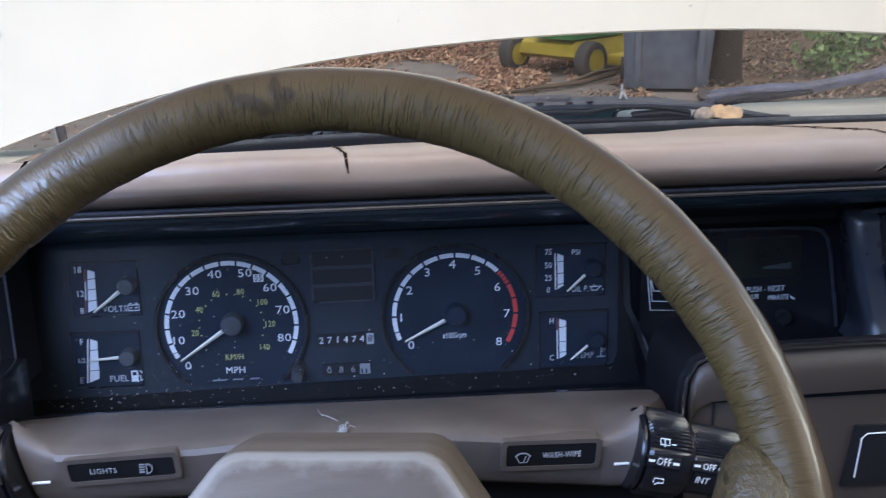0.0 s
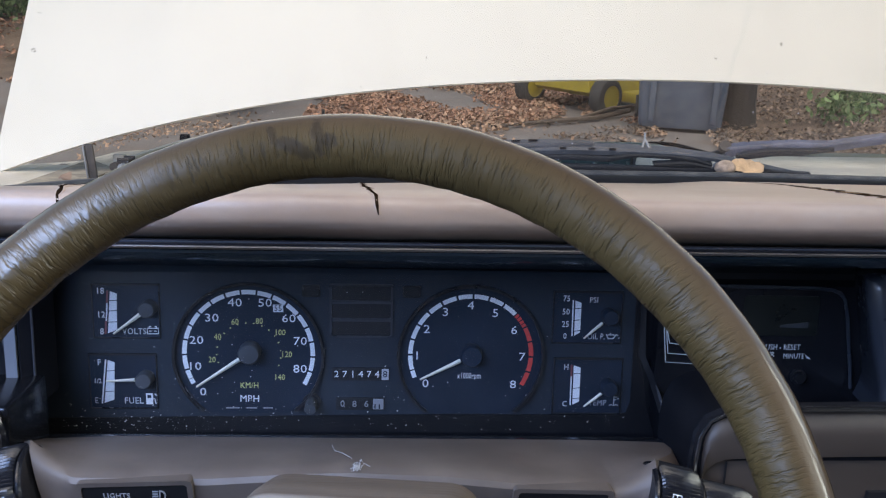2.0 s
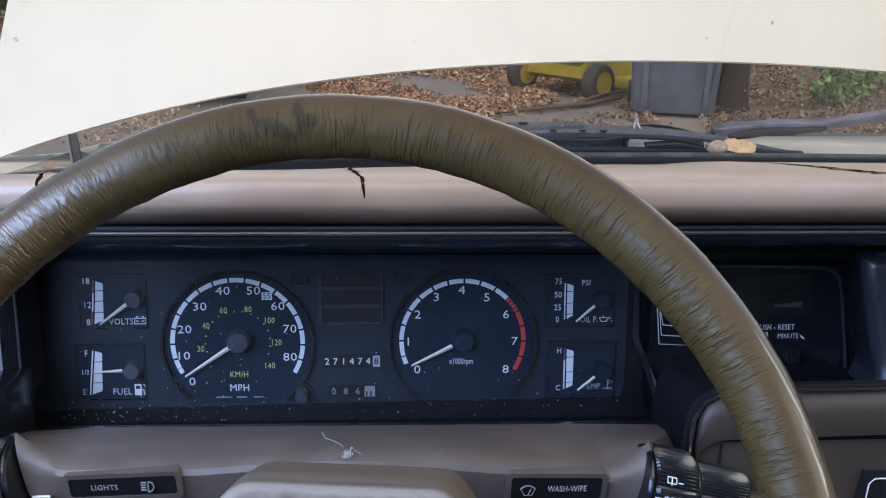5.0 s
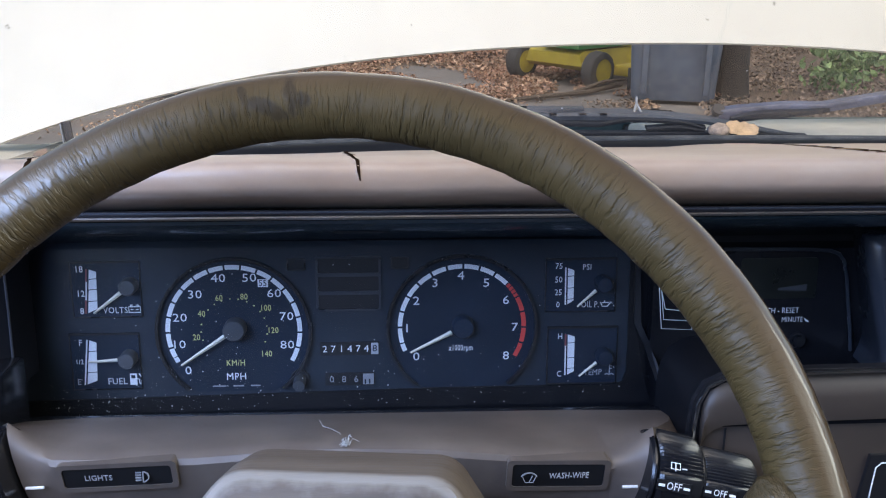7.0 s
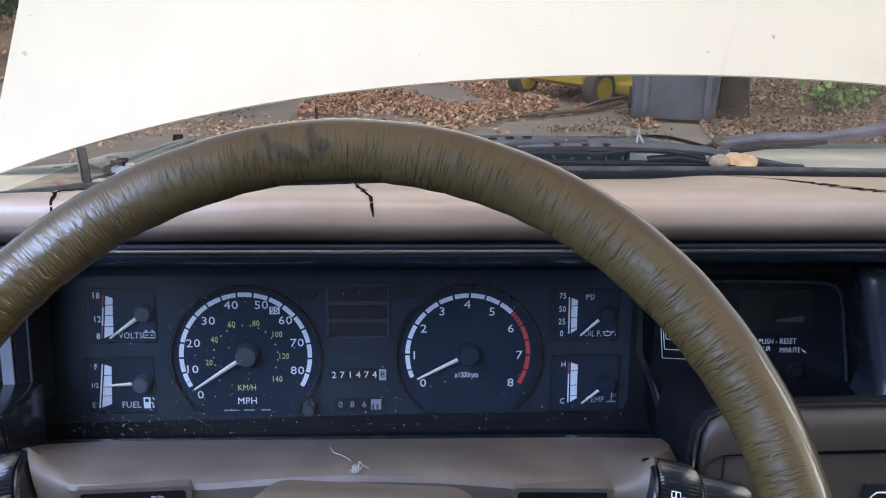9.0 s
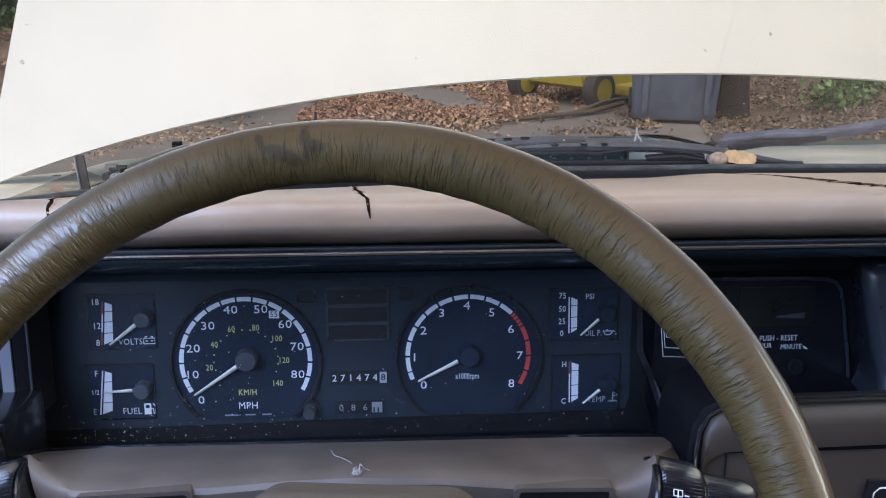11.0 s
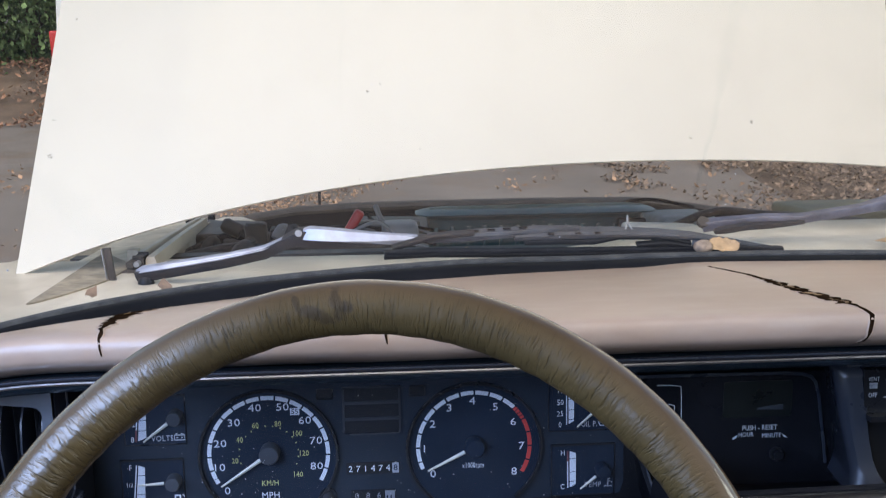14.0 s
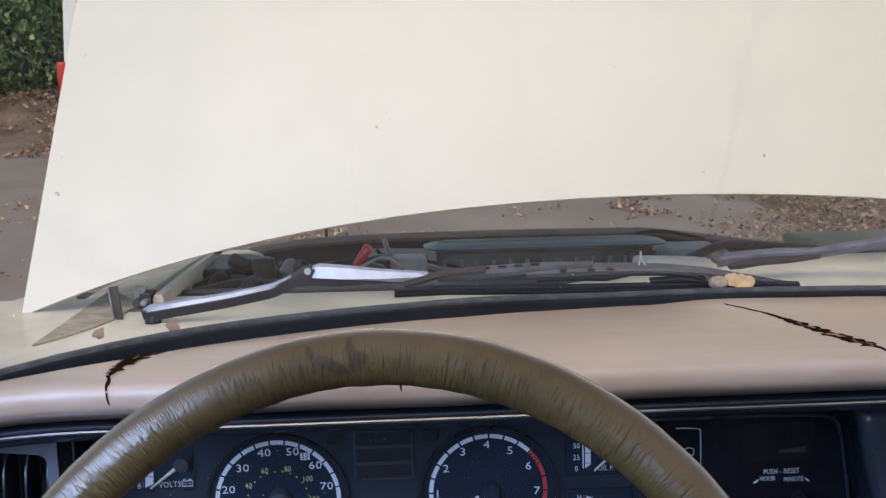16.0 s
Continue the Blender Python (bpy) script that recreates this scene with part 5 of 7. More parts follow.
# pale dust specks caught on the lens
DUST = material("pale_dust", (0.55, 0.55, 0.55), 0.9)
rng = random.Random(4)
bm = bmesh.new()
for k in range(420):
    low = rng.random() < 0.72
    z = -0.049 + (abs(rng.gauss(0, 0.016)) if low else rng.random() * 0.105)
    x = rng.gauss(-0.13, 0.045) if rng.random() < 0.45 else rng.uniform(-0.20, 0.19)
    if z > 0.055 or not -0.21 < x < 0.195:
        continue
    y = -0.0243 + 0.012 * (z + 0.050) / 0.11
    r = 0.00013 + 0.00035 * rng.random() ** 3
    bmesh.ops.create_icosphere(bm, subdivisions=1, radius=r, matrix=pose(x, y, z))
dust = part("dust", bm, DUST, cluster, "pale dust specks", smooth=False)
dust["kind"] = "stuff"

# ---- steering wheel ----
# The wheel's plane leans 31 degrees and turns 7 degrees; u to the right, v up in the plane, n to the driver.
WC = Vector((-0.0054, -0.3196, 0.0209))
WU = Vector((math.cos(-0.1313), math.sin(-0.1313), 0))
WV = Vector((0, math.sin(0.5895), math.cos(0.5895)))
WV = (WV - WU * WV.dot(WU)).normalized()
WN = WV.cross(WU) * -1
if WN.y > 0:
    WN = -WN
wheel = thing("steering_wheel", "worn steering wheel with creased olive-brown leather rim", "steering wheel")


def wheel_point(a, b, c=0.0):
    return WC + WU * a + WV * b + WN * c


def build_rim():
    R, r = 0.1741, 0.0135
    bm = bmesh.new()
    uv = bm.loops.layers.uv.new("UVMap")
    n, m_ = 360, 28
    rows = []
    for i in range(n):
        a = 2 * math.pi * i / n
        out = WU * math.cos(a) + WV * math.sin(a)
        row = []
        for j in range(m_):
            b = 2 * math.pi * j / m_
            # flatter at the back, finger swells on the inside
            inner = max(0.0, -math.sin(b))
            rr = r * (1 + 0.03 * noise.noise((math.cos(a) * 9, math.sin(a) * 9, b * 0.5)) + 0.010 * inner * math.sin(a * 70) + 0.012 * noise.noise((a * 40, b * 1.5, 3)))
            # the leather is drawn tight above the right spoke
            rr *= 1 - 0.13 * inner * math.exp(-((a - 0.30) / 0.28) ** 2)
            p = WC + out * (R + rr * math.sin(b)) + WN * (rr * math.cos(b))
            row.append(bm.verts.new(p))
        rows.append(row)
    for i in range(n):
        for j in range(m_):
            i2, j2 = (i + 1) % n, (j + 1) % m_
            f = bm.faces.new((rows[i][j], rows[i2][j], rows[i2][j2], rows[i][j2]))
            for loop, (p, q) in zip(f.loops, ((i, j), (i + 1, j), (i + 1, j + 1), (i, j + 1))):
                loop[uv].uv = (p / n, q / m_)
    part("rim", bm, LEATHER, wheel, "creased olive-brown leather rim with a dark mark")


def build_spoke(side):
    """A leather-wrapped spoke from the pad to the rim, swelling where it joins."""
    bm = bmesh.new()
    rings = []
    stations = [(0.050, -0.034, 0.018, 0.012, 0.016), (0.100, -0.034, 0.018, 0.010, 0.008), (0.128, -0.030, 0.018, 0.010, 0.002), (0.141, -0.019, 0.020, 0.011, 0.0005), (0.147, -0.010, 0.0240, 0.0122, 0.0005), (0.1515, -0.002, 0.0275, 0.0136, 0.0005), (0.156, 0.002, 0.0290, 0.0146, 0.0005), (0.161, 0.003, 0.0295, 0.0150, 0.0005), (0.168, 0.003, 0.0300, 0.0146, 0.0), (0.174, 0.002, 0.0310, 0.0125, 0.0), (0.179, 0.002, 0.0300, 0.0080, 0.0)]
    n = 28
    for a, b, half, thick, c in stations:
        ring = []
        for k in range(n):
            t = 2 * math.pi * k / n
            w = 1 + 0.05 * noise.noise((a * 60, t, 7 * side)) + 0.02 * noise.noise((a * 160, t * 9, 7 * side))
            ring.append(wheel_point(side * a, b + half * w * math.sin(t), c + thick * w * math.cos(t)))
        rings.append(ring)
    loft(bm, rings)
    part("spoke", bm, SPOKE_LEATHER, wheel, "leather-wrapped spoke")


def build_horn_pad():
    """A padded wedge: narrow at its top edge, wide below; rings run from the back to the face."""
    bm = bmesh.new()
    rings = []
    for c, top, half, grow in ((-0.030, 0.034, 0.034, -0.004), (-0.0215, 0.0385, 0.0385, 0.0), (-0.004, 0.0330, 0.0385, 0.0), (0.0118, 0.0268, 0.0380, 0.0), (0.0146, 0.0252, 0.0372, -0.0006), (0.0158, 0.0226, 0.0350, -0.0025), (0.0162, 0.0195, 0.0330, -0.0045), (0.0165, 0.0120, 0.0290, -0.009)):
        cx = 0.0145
        w = half + 0.042 + grow
        pts = [(cx + half, top), (cx - half, top), (cx - w, top - 0.060), (cx - w, -0.085), (cx + w, -0.085), (cx + w, top - 0.060)]
        rings.append([wheel_point(p.x, p.y, c) for p in round_poly(pts, 0.0075, 5)])
    loft(bm, rings)
    part("horn_pad", bm, PAD, wheel, "greyish tan padded horn cover")


# pale wear along the pad's front edge
rub = node(PAD, "ShaderNodeVectorMath")
rub.operation = "DOT_PRODUCT"
rub.inputs[1].default_value = WN
link(PAD, coords(PAD), rub.inputs[0])
depth = maths(PAD, "MULTIPLY", maths(PAD, "SUBTRACT", rub.outputs["Value"], WC.dot(WN)), 40.0)
edge_wear = ramp(PAD, maths(PAD, "ADD", depth, maths(PAD, "MULTIPLY", noise_of(PAD, coords(PAD), 120, 4), 0.05)), [(0.44, (0, 0, 0)), (0.56, (1, 1, 1)), (0.635, (1, 1, 1)), (0.672, (0, 0, 0))])
plain = bsdf(PAD).inputs["Base Color"].links[0].from_socket
link(PAD, mix(PAD, maths(PAD, "MULTIPLY", edge_wear, 0.42), plain, (0.40, 0.36, 0.31)), bsdf(PAD).inputs["Base Color"])
build_rim()
build_spoke(1)
build_spoke(-1)
build_horn_pad()
bm = bmesh.new()
tube(bm, [wheel_point(0.0, -0.01, -0.01), Vector((0.0, -0.20, -0.055)), Vector((0.0, -0.09, -0.11))], [0.034, 0.040, 0.046], 24)
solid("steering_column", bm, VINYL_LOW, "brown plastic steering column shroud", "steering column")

# ---- hood, cowl, wipers and engine bay ----
LEAN_H = radians(61)
HL = 1.12


def hood_edge(x):
    d = x - MID
    return Vector((x, 0.2945 - 0.0757 * d * d, 0.1937 - 0.165 * d * d - 0.1433 * d ** 4))


def build_hood():
    """The raised hood: its rear edge bows, its panel rises forwards, with a crowned middle and turned edges."""
    bm = bmesh.new()
    up = Vector((0, math.cos(LEAN_H), math.sin(LEAN_H)))
    out = Vector((0, -math.sin(LEAN_H), math.cos(LEAN_H)))
    nx, ny = 96, 20
    rows = []
    for j in range(ny + 1):
        s = HL * j / ny
        half = 0.6716 - 0.0517 * s / HL
        row = []
        for i in range(nx + 1):
            u = 2 * i / nx - 1
            x = MID + half * u
            e = hood_edge(MID + 0.6716 * u)
            base = e.dot(up)
            s2 = s * (1 - (base - hood_edge(MID + 0.6716).dot(up)) / HL)
            crown = 0.020 * (1 - u * u) + 0.003 * math.exp(-((abs(u) - 0.76) / 0.05) ** 2) * min(1.0, s / 0.10)
            # the outer surface faces the cabin
            p = Vector((x, e.y, e.z)) + up * s2 + out * (crown - 0.020 * (1 - u * u) * (1 - min(1, s / 0.15)))
            row.append(p)
        rows.append(row)
    front = [[bm.verts.new(p) for p in r] for r in rows]
    back = [[bm.verts.new(p - out * 0.003) for p in r] for r in rows]
    for g, flip in ((front, False), (back, True)):
        for a, b in zip(g, g[1:]):
            for i in range(nx):
                q = (a[i], a[i + 1], b[i + 1], b[i])
                bm.faces.new(q[::-1] if flip else q)
    for i in range(nx):
        bm.faces.new((front[0][i + 1], front[0][i], back[0][i], back[0][i + 1]))
        bm.faces.new((front[-1][i], front[-1][i + 1], back[-1][i + 1], back[-1][i]))
    for j in range(ny):
        bm.faces.new((front[j][0], front[j + 1][0], back[j + 1][0], back[j][0]))
        bm.faces.new((front[j + 1][-1], front[j][-1], back[j][-1], back[j + 1][-1]))
    return solid("hood", bm, CREAM, "cream painted hood standing open in front of the windscreen", "car hood")


hood = build_hood()


def build_cowl():
    bm = bmesh.new()
    rings = []
    for i in range(61):
        x = MID + 0.74 * (2 * i / 60 - 1)
        y = seal_y(x) + 0.030
        d = abs(x - MID)
        ye = 0.40 - 0.10 * d * d
        dip = 0.012 * (1 - (d / 0.74) ** 2)
        k = max(0.0, min(1.0, (x - 0.17) / 0.25))
        lift = 0.028 * k * k * (3 - 2 * k)
        rings.append([(x, y, 0.108), (x, y + 0.03, 0.104 - dip * 0.3 + lift * 0.2), (x, (y + ye) / 2, 0.096 - dip + lift * 0.9), (x, ye - 0.030, 0.096 - dip + lift), (x, ye, 0.088 - dip + lift * 0.7), (x, ye, 0.04), (x, y, 0.06)])
    loft(bm, rings)
    solid("cowl", bm, CREAM_DIRTY, "dirty cream cowl panel under the windscreen", "cowl panel", kind="structure")
    for s, nm in ((-1, "fender_left"), (1, "fender_right")):
        # inner gutter, top rail and outer skin
        bm = bmesh.new()
        rings = []
        for k in range(13):
            y = -0.20 + 1.45 * k / 12
            x = MID + s * (0.715 - 0.03 * k / 12)
            z = 0.092 - 0.085 * max(0.0, (k - 3) / 9)
            rings.append([(x - s * 0.062, y, z - 0.020), (x - s * 0.058, y, z - 0.006), (x - s * 0.03, y, z - 0.010), (x - s * 0.012, y, z - 0.012), (x - s * 0.004, y, z + 0.006), (x + s * 0.03, y, z + 0.008), (x + s * 0.09, y, z - 0.02), (x + s * 0.11, y, z - 0.45), (x + s * 0.08, y, -0.84), (x - s * 0.05, y, -0.84)])
        loft(bm, rings)
        solid(nm, bm, CREAM_DIRTY, "cream fender with a dirty gutter beside the engine bay", "fender", kind="structure")


build_cowl()


def build_hinge(s):
    ob = thing("hinge", "rusty steel hood hinge at the cowl's corner", "hinge", "hood hinges")
    x = MID + s * 0.566
    bm = box(bmesh.new(), -0.0042, 0.0042, -0.0018, 0.0018, -0.003, 0.0340, 0.0008, m=pose(x, 0.2285, 0.090, 4, s * 5, 0))
    part("arm", bm, RUST, ob)
    bm = box(bmesh.new(), -0.0042, -0.0030, -0.0045, -0.0015, -0.002, 0.0335, 0.0005, m=pose(x, 0.2285, 0.090, 4, s * 5, 0))
    part("flange", bm, METAL_GREY, ob, "scraped bare flange")
    bm = box(bmesh.new(), x - 0.006, x + 0.018, 0.262, 0.300, 0.080, 0.0925, 0.002)
    part("base", bm, RUST, ob)
    bm = box(bmesh.new(), x - s * 0.016, x - s * 0.009, 0.278, 0.300, 0.088, 0.1045, 0.002)
    part("bracket", bm, RUST, ob)
    for q, r in ((0.006, 0.0040), (0.013, 0.0030)):
        bm = bmesh.new()
        cylinder(bm, (x - s * q, 0.268, 0.0985), (x - s * q, 0.284, 0.0985), r, n=12)
        part("bolt", bm, METAL_GREY if q > 0.01 else RUST, ob)


build_hinge(-1)
build_hinge(1)


def flat_arm(bm, pts, widths, heights):
    """A pressed arm: a flattened section along points."""
    rings = []
    pts = [Vector(p) for p in pts]
    for i, p in enumerate(pts):
        t = (pts[min(i + 1, len(pts) - 1)] - pts[max(i - 1, 0)]).normalized()
        side = t.cross(Vector((0, -0.35, 1))).normalized()
        up = side.cross(t)
        w, h = widths[i], heights[i]
        rings.append([p + side * a * w + up * b * h for a, b in ((-1, -1), (-1, 0.3), (-0.7, 1), (0.7, 1), (1, 0.3), (1, -1))])
    loft(bm, rings)
    return bm


def build_wiper(label, pivot, pts, w, h, mat, blade):
    ob = thing("wiper", label, "wiper", "windscreen wipers")
    bm = flat_arm(bmesh.new(), pts, w, h)
    part("arm", bm, mat, ob)
    bm = bmesh.new()
    tube(bm, [Vector(pivot) + Vector((0, 0, dz)) for dz in (-0.03, -0.006, 0.0, 0.003)], [0.008, 0.008, 0.007, 0.004], 16)
    part("pivot_cap", bm, mat, ob)
    if blade:
        bm = flat_arm(bmesh.new(), blade, [0.003] * len(blade), [0.0018] * len(blade))
        br = part("blade_frame", bm, WIPER_BLACK, ob, "black blade frame")
        bm = tube(bmesh.new(), [Vector(p) + Vector((0, -0.004, -0.0042)) for p in blade], 0.0022, 6)
        part("rubber", bm, RUBBER, ob)
    return ob


left_wiper = build_wiper("worn black wiper arm with sky sheen coloured on top, black blade resting on the windscreen", (-0.219, 0.212, 0.096),
                         [(-0.2285, 0.212, 0.0985), (-0.222, 0.213, 0.1000), (-0.190, 0.214, 0.1045), (-0.144, 0.215, 0.1103), (-0.105, 0.215, 0.1175), (-0.085, 0.215, 0.1265), (-0.072, 0.215, 0.1320), (-0.060, 0.215, 0.1325), (-0.040, 0.215, 0.1310), (0.0, 0.215, 0.1290), (0.054, 0.215, 0.1275)],
                         [0.0045, 0.007, 0.007, 0.0055, 0.0050, 0.0050, 0.0080, 0.0090, 0.0085, 0.0060, 0.003], [0.004, 0.0058, 0.0058, 0.0056, 0.0054, 0.0052, 0.0070, 0.0085, 0.0085, 0.0052, 0.0025], WIPER_BLACK,
                         [(0.012, 0.188, 0.119), (0.06, 0.196, 0.1185), (0.12, 0.201, 0.1160), (0.20, 0.205, 0.1142), (0.30, 0.206, 0.1132), (0.35, 0.206, 0.1132), (0.41, 0.204, 0.1105)])
# bright upper faces of the arm and of its yoke: sky sheen on black paint, put in as colour
for pts, half, drop in (([(-0.2285, 0.2125, 0.1018), (-0.222, 0.2125, 0.1058), (-0.190, 0.2135, 0.1100), (-0.144, 0.2145, 0.1158), (-0.105, 0.2145, 0.1229), (-0.087, 0.2145, 0.1305)], [0.003, 0.0062, 0.0062, 0.0048, 0.0042, 0.0035], 0.0042),
                  ([(-0.066, 0.2135, 0.1385), (-0.060, 0.2125, 0.1408), (-0.040, 0.2125, 0.1390), (0.0, 0.2130, 0.1340), (0.045, 0.2140, 0.1300)], [0.006, 0.0082, 0.0078, 0.0050, 0.002], 0.0105)):
    bm = bmesh.new()
    rings = []
    for (x, y, z), w in zip(pts, half):
        rings.append([(x, y + w, z + 0.0012), (x, y + w * 0.2, z + 0.0018), (x, y - w * 0.80, z + 0.0002), (x, y - w * 1.06 - drop * 0.12, z - drop * min(1.0, w / 0.0075)), (x, y - w * 0.7, z - 0.0044 - drop * 0.5), (x, y + w, z - 0.003)])
    loft(bm, rings)
    part("arm_top", bm, WIPER_SHEEN, left_wiper, "upper face coloured bright as sky sheen")

# the folded linkage on the left blade: a pierced channel and spring clips
bm = flat_arm(bmesh.new(), [(0.055, 0.214, 0.128), (0.10, 0.213, 0.1305), (0.16, 0.212, 0.1335), (0.205, 0.211, 0.1350)], [0.006, 0.007, 0.006, 0.003], [0.003, 0.0035, 0.003, 0.002])
yoke = part("yoke", bm, WIPER_LIT, left_wiper)
for k in range(5):
    x = 0.085 + k * 0.016
    bm = box(bmesh.new(), x - 0.004, x + 0.004, 0.2085, 0.2125, 0.1330 + k * 0.0008, 0.1345 + k * 0.0008, 0.0004)
    part("slot", bm, RUBBER, yoke)
bm = flat_arm(bmesh.new(), [(0.02, 0.198, 0.122), (0.06, 0.206, 0.131), (0.10, 0.209, 0.1335)], [0.004] * 3, [0.002] * 3)
part("yoke", bm, WIPER_BLACK, left_wiper)
# its long tapering spine and the two links that carry the rubber
bm = flat_arm(bmesh.new(), [(0.14, 0.212, 0.1285), (0.165, 0.212, 0.1295), (0.187, 0.212, 0.1308), (0.24, 0.212, 0.1300), (0.281, 0.211, 0.1285), (0.318, 0.210, 0.1250), (0.356, 0.209, 0.1184), (0.389, 0.208, 0.1124), (0.410, 0.207, 0.1092)], [0.006, 0.007, 0.008, 0.008, 0.007, 0.006, 0.005, 0.004, 0.003], [0.0028, 0.0030, 0.0034, 0.0030, 0.0026, 0.0023, 0.0018, 0.0014, 0.0010])
spine = part("spine", bm, WIPER_LIT, left_wiper, "slate-black spine in a lit tone")
for x in (0.176, 0.203, 0.222):
    bm = box(bmesh.new(), x - 0.003, x + 0.003, 0.203, 0.206, 0.1300, 0.1316, 0.0004)
    part("slot", bm, RUBBER, spine)
bm = flat_arm(bmesh.new(), [(0.150, 0.208, 0.1228), (0.187, 0.208, 0.1232), (0.2184, 0.208, 0.1222), (0.244, 0.208, 0.1260), (0.276, 0.208, 0.1254), (0.300, 0.208, 0.1226), (0.317, 0.208, 0.1180)], [0.004] * 7, [0.0020, 0.0024, 0.0024, 0.0015, 0.0020, 0.0020, 0.0014])
part("yoke", bm, WIPER_BLACK, left_wiper)
bm = flat_arm(bmesh.new(), [(0.262, 0.207, 0.1180), (0.292, 0.207, 0.1192), (0.316, 0.207, 0.1160)], [0.004] * 3, [0.0014, 0.0022, 0.0012])
part("yoke", bm, WIPER_BLACK, left_wiper)
for pts in ([(0.248, 0.205, 0.1225), (0.2545, 0.216, 0.1385)], [(0.262, 0.205, 0.1225), (0.2555, 0.216, 0.1385)], [(0.255, 0.216, 0.133), (0.255, 0.217, 0.1455)]):
    bm = tube(bmesh.new(), pts, 0.0011, 6)
    part("clip", bm, METAL_GREY, left_wiper, "bare metal clip")

right_wiper = build_wiper("grey wiper arm reaching across the passenger side", (0.348, 0.268, 0.112),
                          [(0.348, 0.262, 0.126), (0.365, 0.260, 0.1290), (0.41, 0.250, 0.1345), (0.445, 0.244, 0.1345), (0.50, 0.225, 0.146), (0.535, 0.212, 0.158), (0.555, 0.205, 0.160), (0.62, 0.185, 0.158), (0.72, 0.14, 0.150)],
                          [0.006, 0.006, 0.005, 0.005, 0.005, 0.008, 0.008, 0.006, 0.004], [0.005, 0.005, 0.004, 0.0042, 0.0042, 0.006, 0.006, 0.004, 0.003], WIPER_PAINT, None)
bm = flat_arm(bmesh.new(), [(0.355, 0.245, 0.1225), (0.365, 0.245, 0.1240), (0.387, 0.245, 0.1272), (0.415, 0.243, 0.1285), (0.448, 0.240, 0.1320)], [0.003, 0.004, 0.004, 0.004, 0.003], [0.002, 0.003, 0.003, 0.0025, 0.002])
part("blade_frame", bm, WIPER_BLACK, right_wiper)
bm = tube(bmesh.new(), [(0.348, 0.262, 0.1285), (0.348, 0.258, 0.1315)], 0.0062, 12)
part("bolt", bm, RUST, right_wiper, "rusty pivot bolt")
bm = tube(bmesh.new(), [(-0.0700, 0.2120, 0.1350), (-0.0700, 0.2040, 0.1372)], 0.0034, 12)
part("rivet", bm, METAL_GREY, left_wiper)


# engine bay
def build_bay():
    bm = box(bmesh.new(), MID - 0.66, MID + 0.66, 0.13, 1.25, -0.80, -0.76)
    solid("engine_bay_floor", bm, METAL_DARK, "dark oily engine bay bottom", "engine bay", kind="structure")
    bm = box(bmesh.new(), MID - 0.66, MID + 0.66, 0.385, 0.41, -0.76, 0.085)
    solid("firewall", bm, METAL_DARK, "dark oily firewall", "firewall", kind="structure")
    lip = ((-0.42, -0.004), (-0.347, 0.008), (-0.26, 0.0265), (-0.165, 0.0395), (-0.053, 0.0445), (0.064, 0.0460), (0.30, 0.0465), (0.544, 0.044), (0.60, 0.037), (0.667, 0.028), (0.78, 0.011), (0.98, -0.01))
    bm = bmesh.new()
    loft(bm, [[(x, 1.16, z - 0.006), (x, 1.17, z), (x, 1.20, z + 0.001), (x, 1.215, z - 0.004), (x, 1.215, z - 0.012), (x, 1.16, z - 0.012)] for x, z in lip])
    solid("radiator_support", bm, grained("grimy_brown_steel", (0.055, 0.046, 0.038), 0.75, 300, 20, 0.4, 0.001, 0.5, dirt=(0.10, 0.085, 0.066)), "dark grimy lip along the front of the engine bay", "crossmember", kind="structure")
    bm = bmesh.new()
    loft(bm, [[(x, 1.166, -0.78), (x, 1.166, z - 0.011), (x, 1.205, z - 0.011), (x, 1.205, -0.78)] for x, z in lip if -0.35 < x < 0.96])
    solid("wall_front", bm, BLACK_MATT, "dark radiator panel at the bay's front", "radiator panel", kind="structure")


build_bay()


def build_air_cleaner():
    ob = thing("air_cleaner", "long teal-grey air filter housing with a ribbed side", "air filter housing")
    bm = bmesh.new()
    rings = []
    for z, g in ((-0.02, -0.010), (0.088, -0.006), (0.0940, 0.0)):
        rings.append([(x, y, z) for x, y in [(px, 0.68 + (pz - 0.68)) for px, pz in round_rect(0.068 - g, 0.395 + g, 0.60 - g, 0.66 + g, 0.028)]])
    loft(bm, rings)
    body = part("housing", bm, TEAL, ob)
    bm = bmesh.new()
    rings = []
    for z, g in ((0.0955, 0.003), (0.0960, 0.0072), (0.0978, 0.0076), (0.0990, 0.0045), (0.1005, 0.0010), (0.1025, -0.006), (0.1032, -0.014)):
        rings.append([(x, y, z) for x, y in round_rect(0.064 - g, 0.399 + g, 0.596 - g, 0.664 + g, 0.030)])
    loft(bm, rings)
    part("lid", bm, TEAL, ob, "teal-grey lid with a rolled edge")
    for k in range(13):
        x = 0.085 + k * 0.0235
        bm = box(bmesh.new(), x - 0.0028, x + 0.0028, 0.5985, 0.606, 0.02, 0.080, 0.001)
        part("rib", bm, TEAL, ob)
    bm = box(bmesh.new(), 0.345, 0.385, 0.586, 0.602, 0.052, 0.088, 0.003)
    part("bracket", bm, METAL_DARK, ob)
    bm = arc_band(bmesh.new(), 0.366, 0.070, 0.006, 0.010, 0, 360, 0.580, 0.588)
    part("clamp", bm, METAL_GREY, ob)


build_air_cleaner()
rng = random.Random(11)


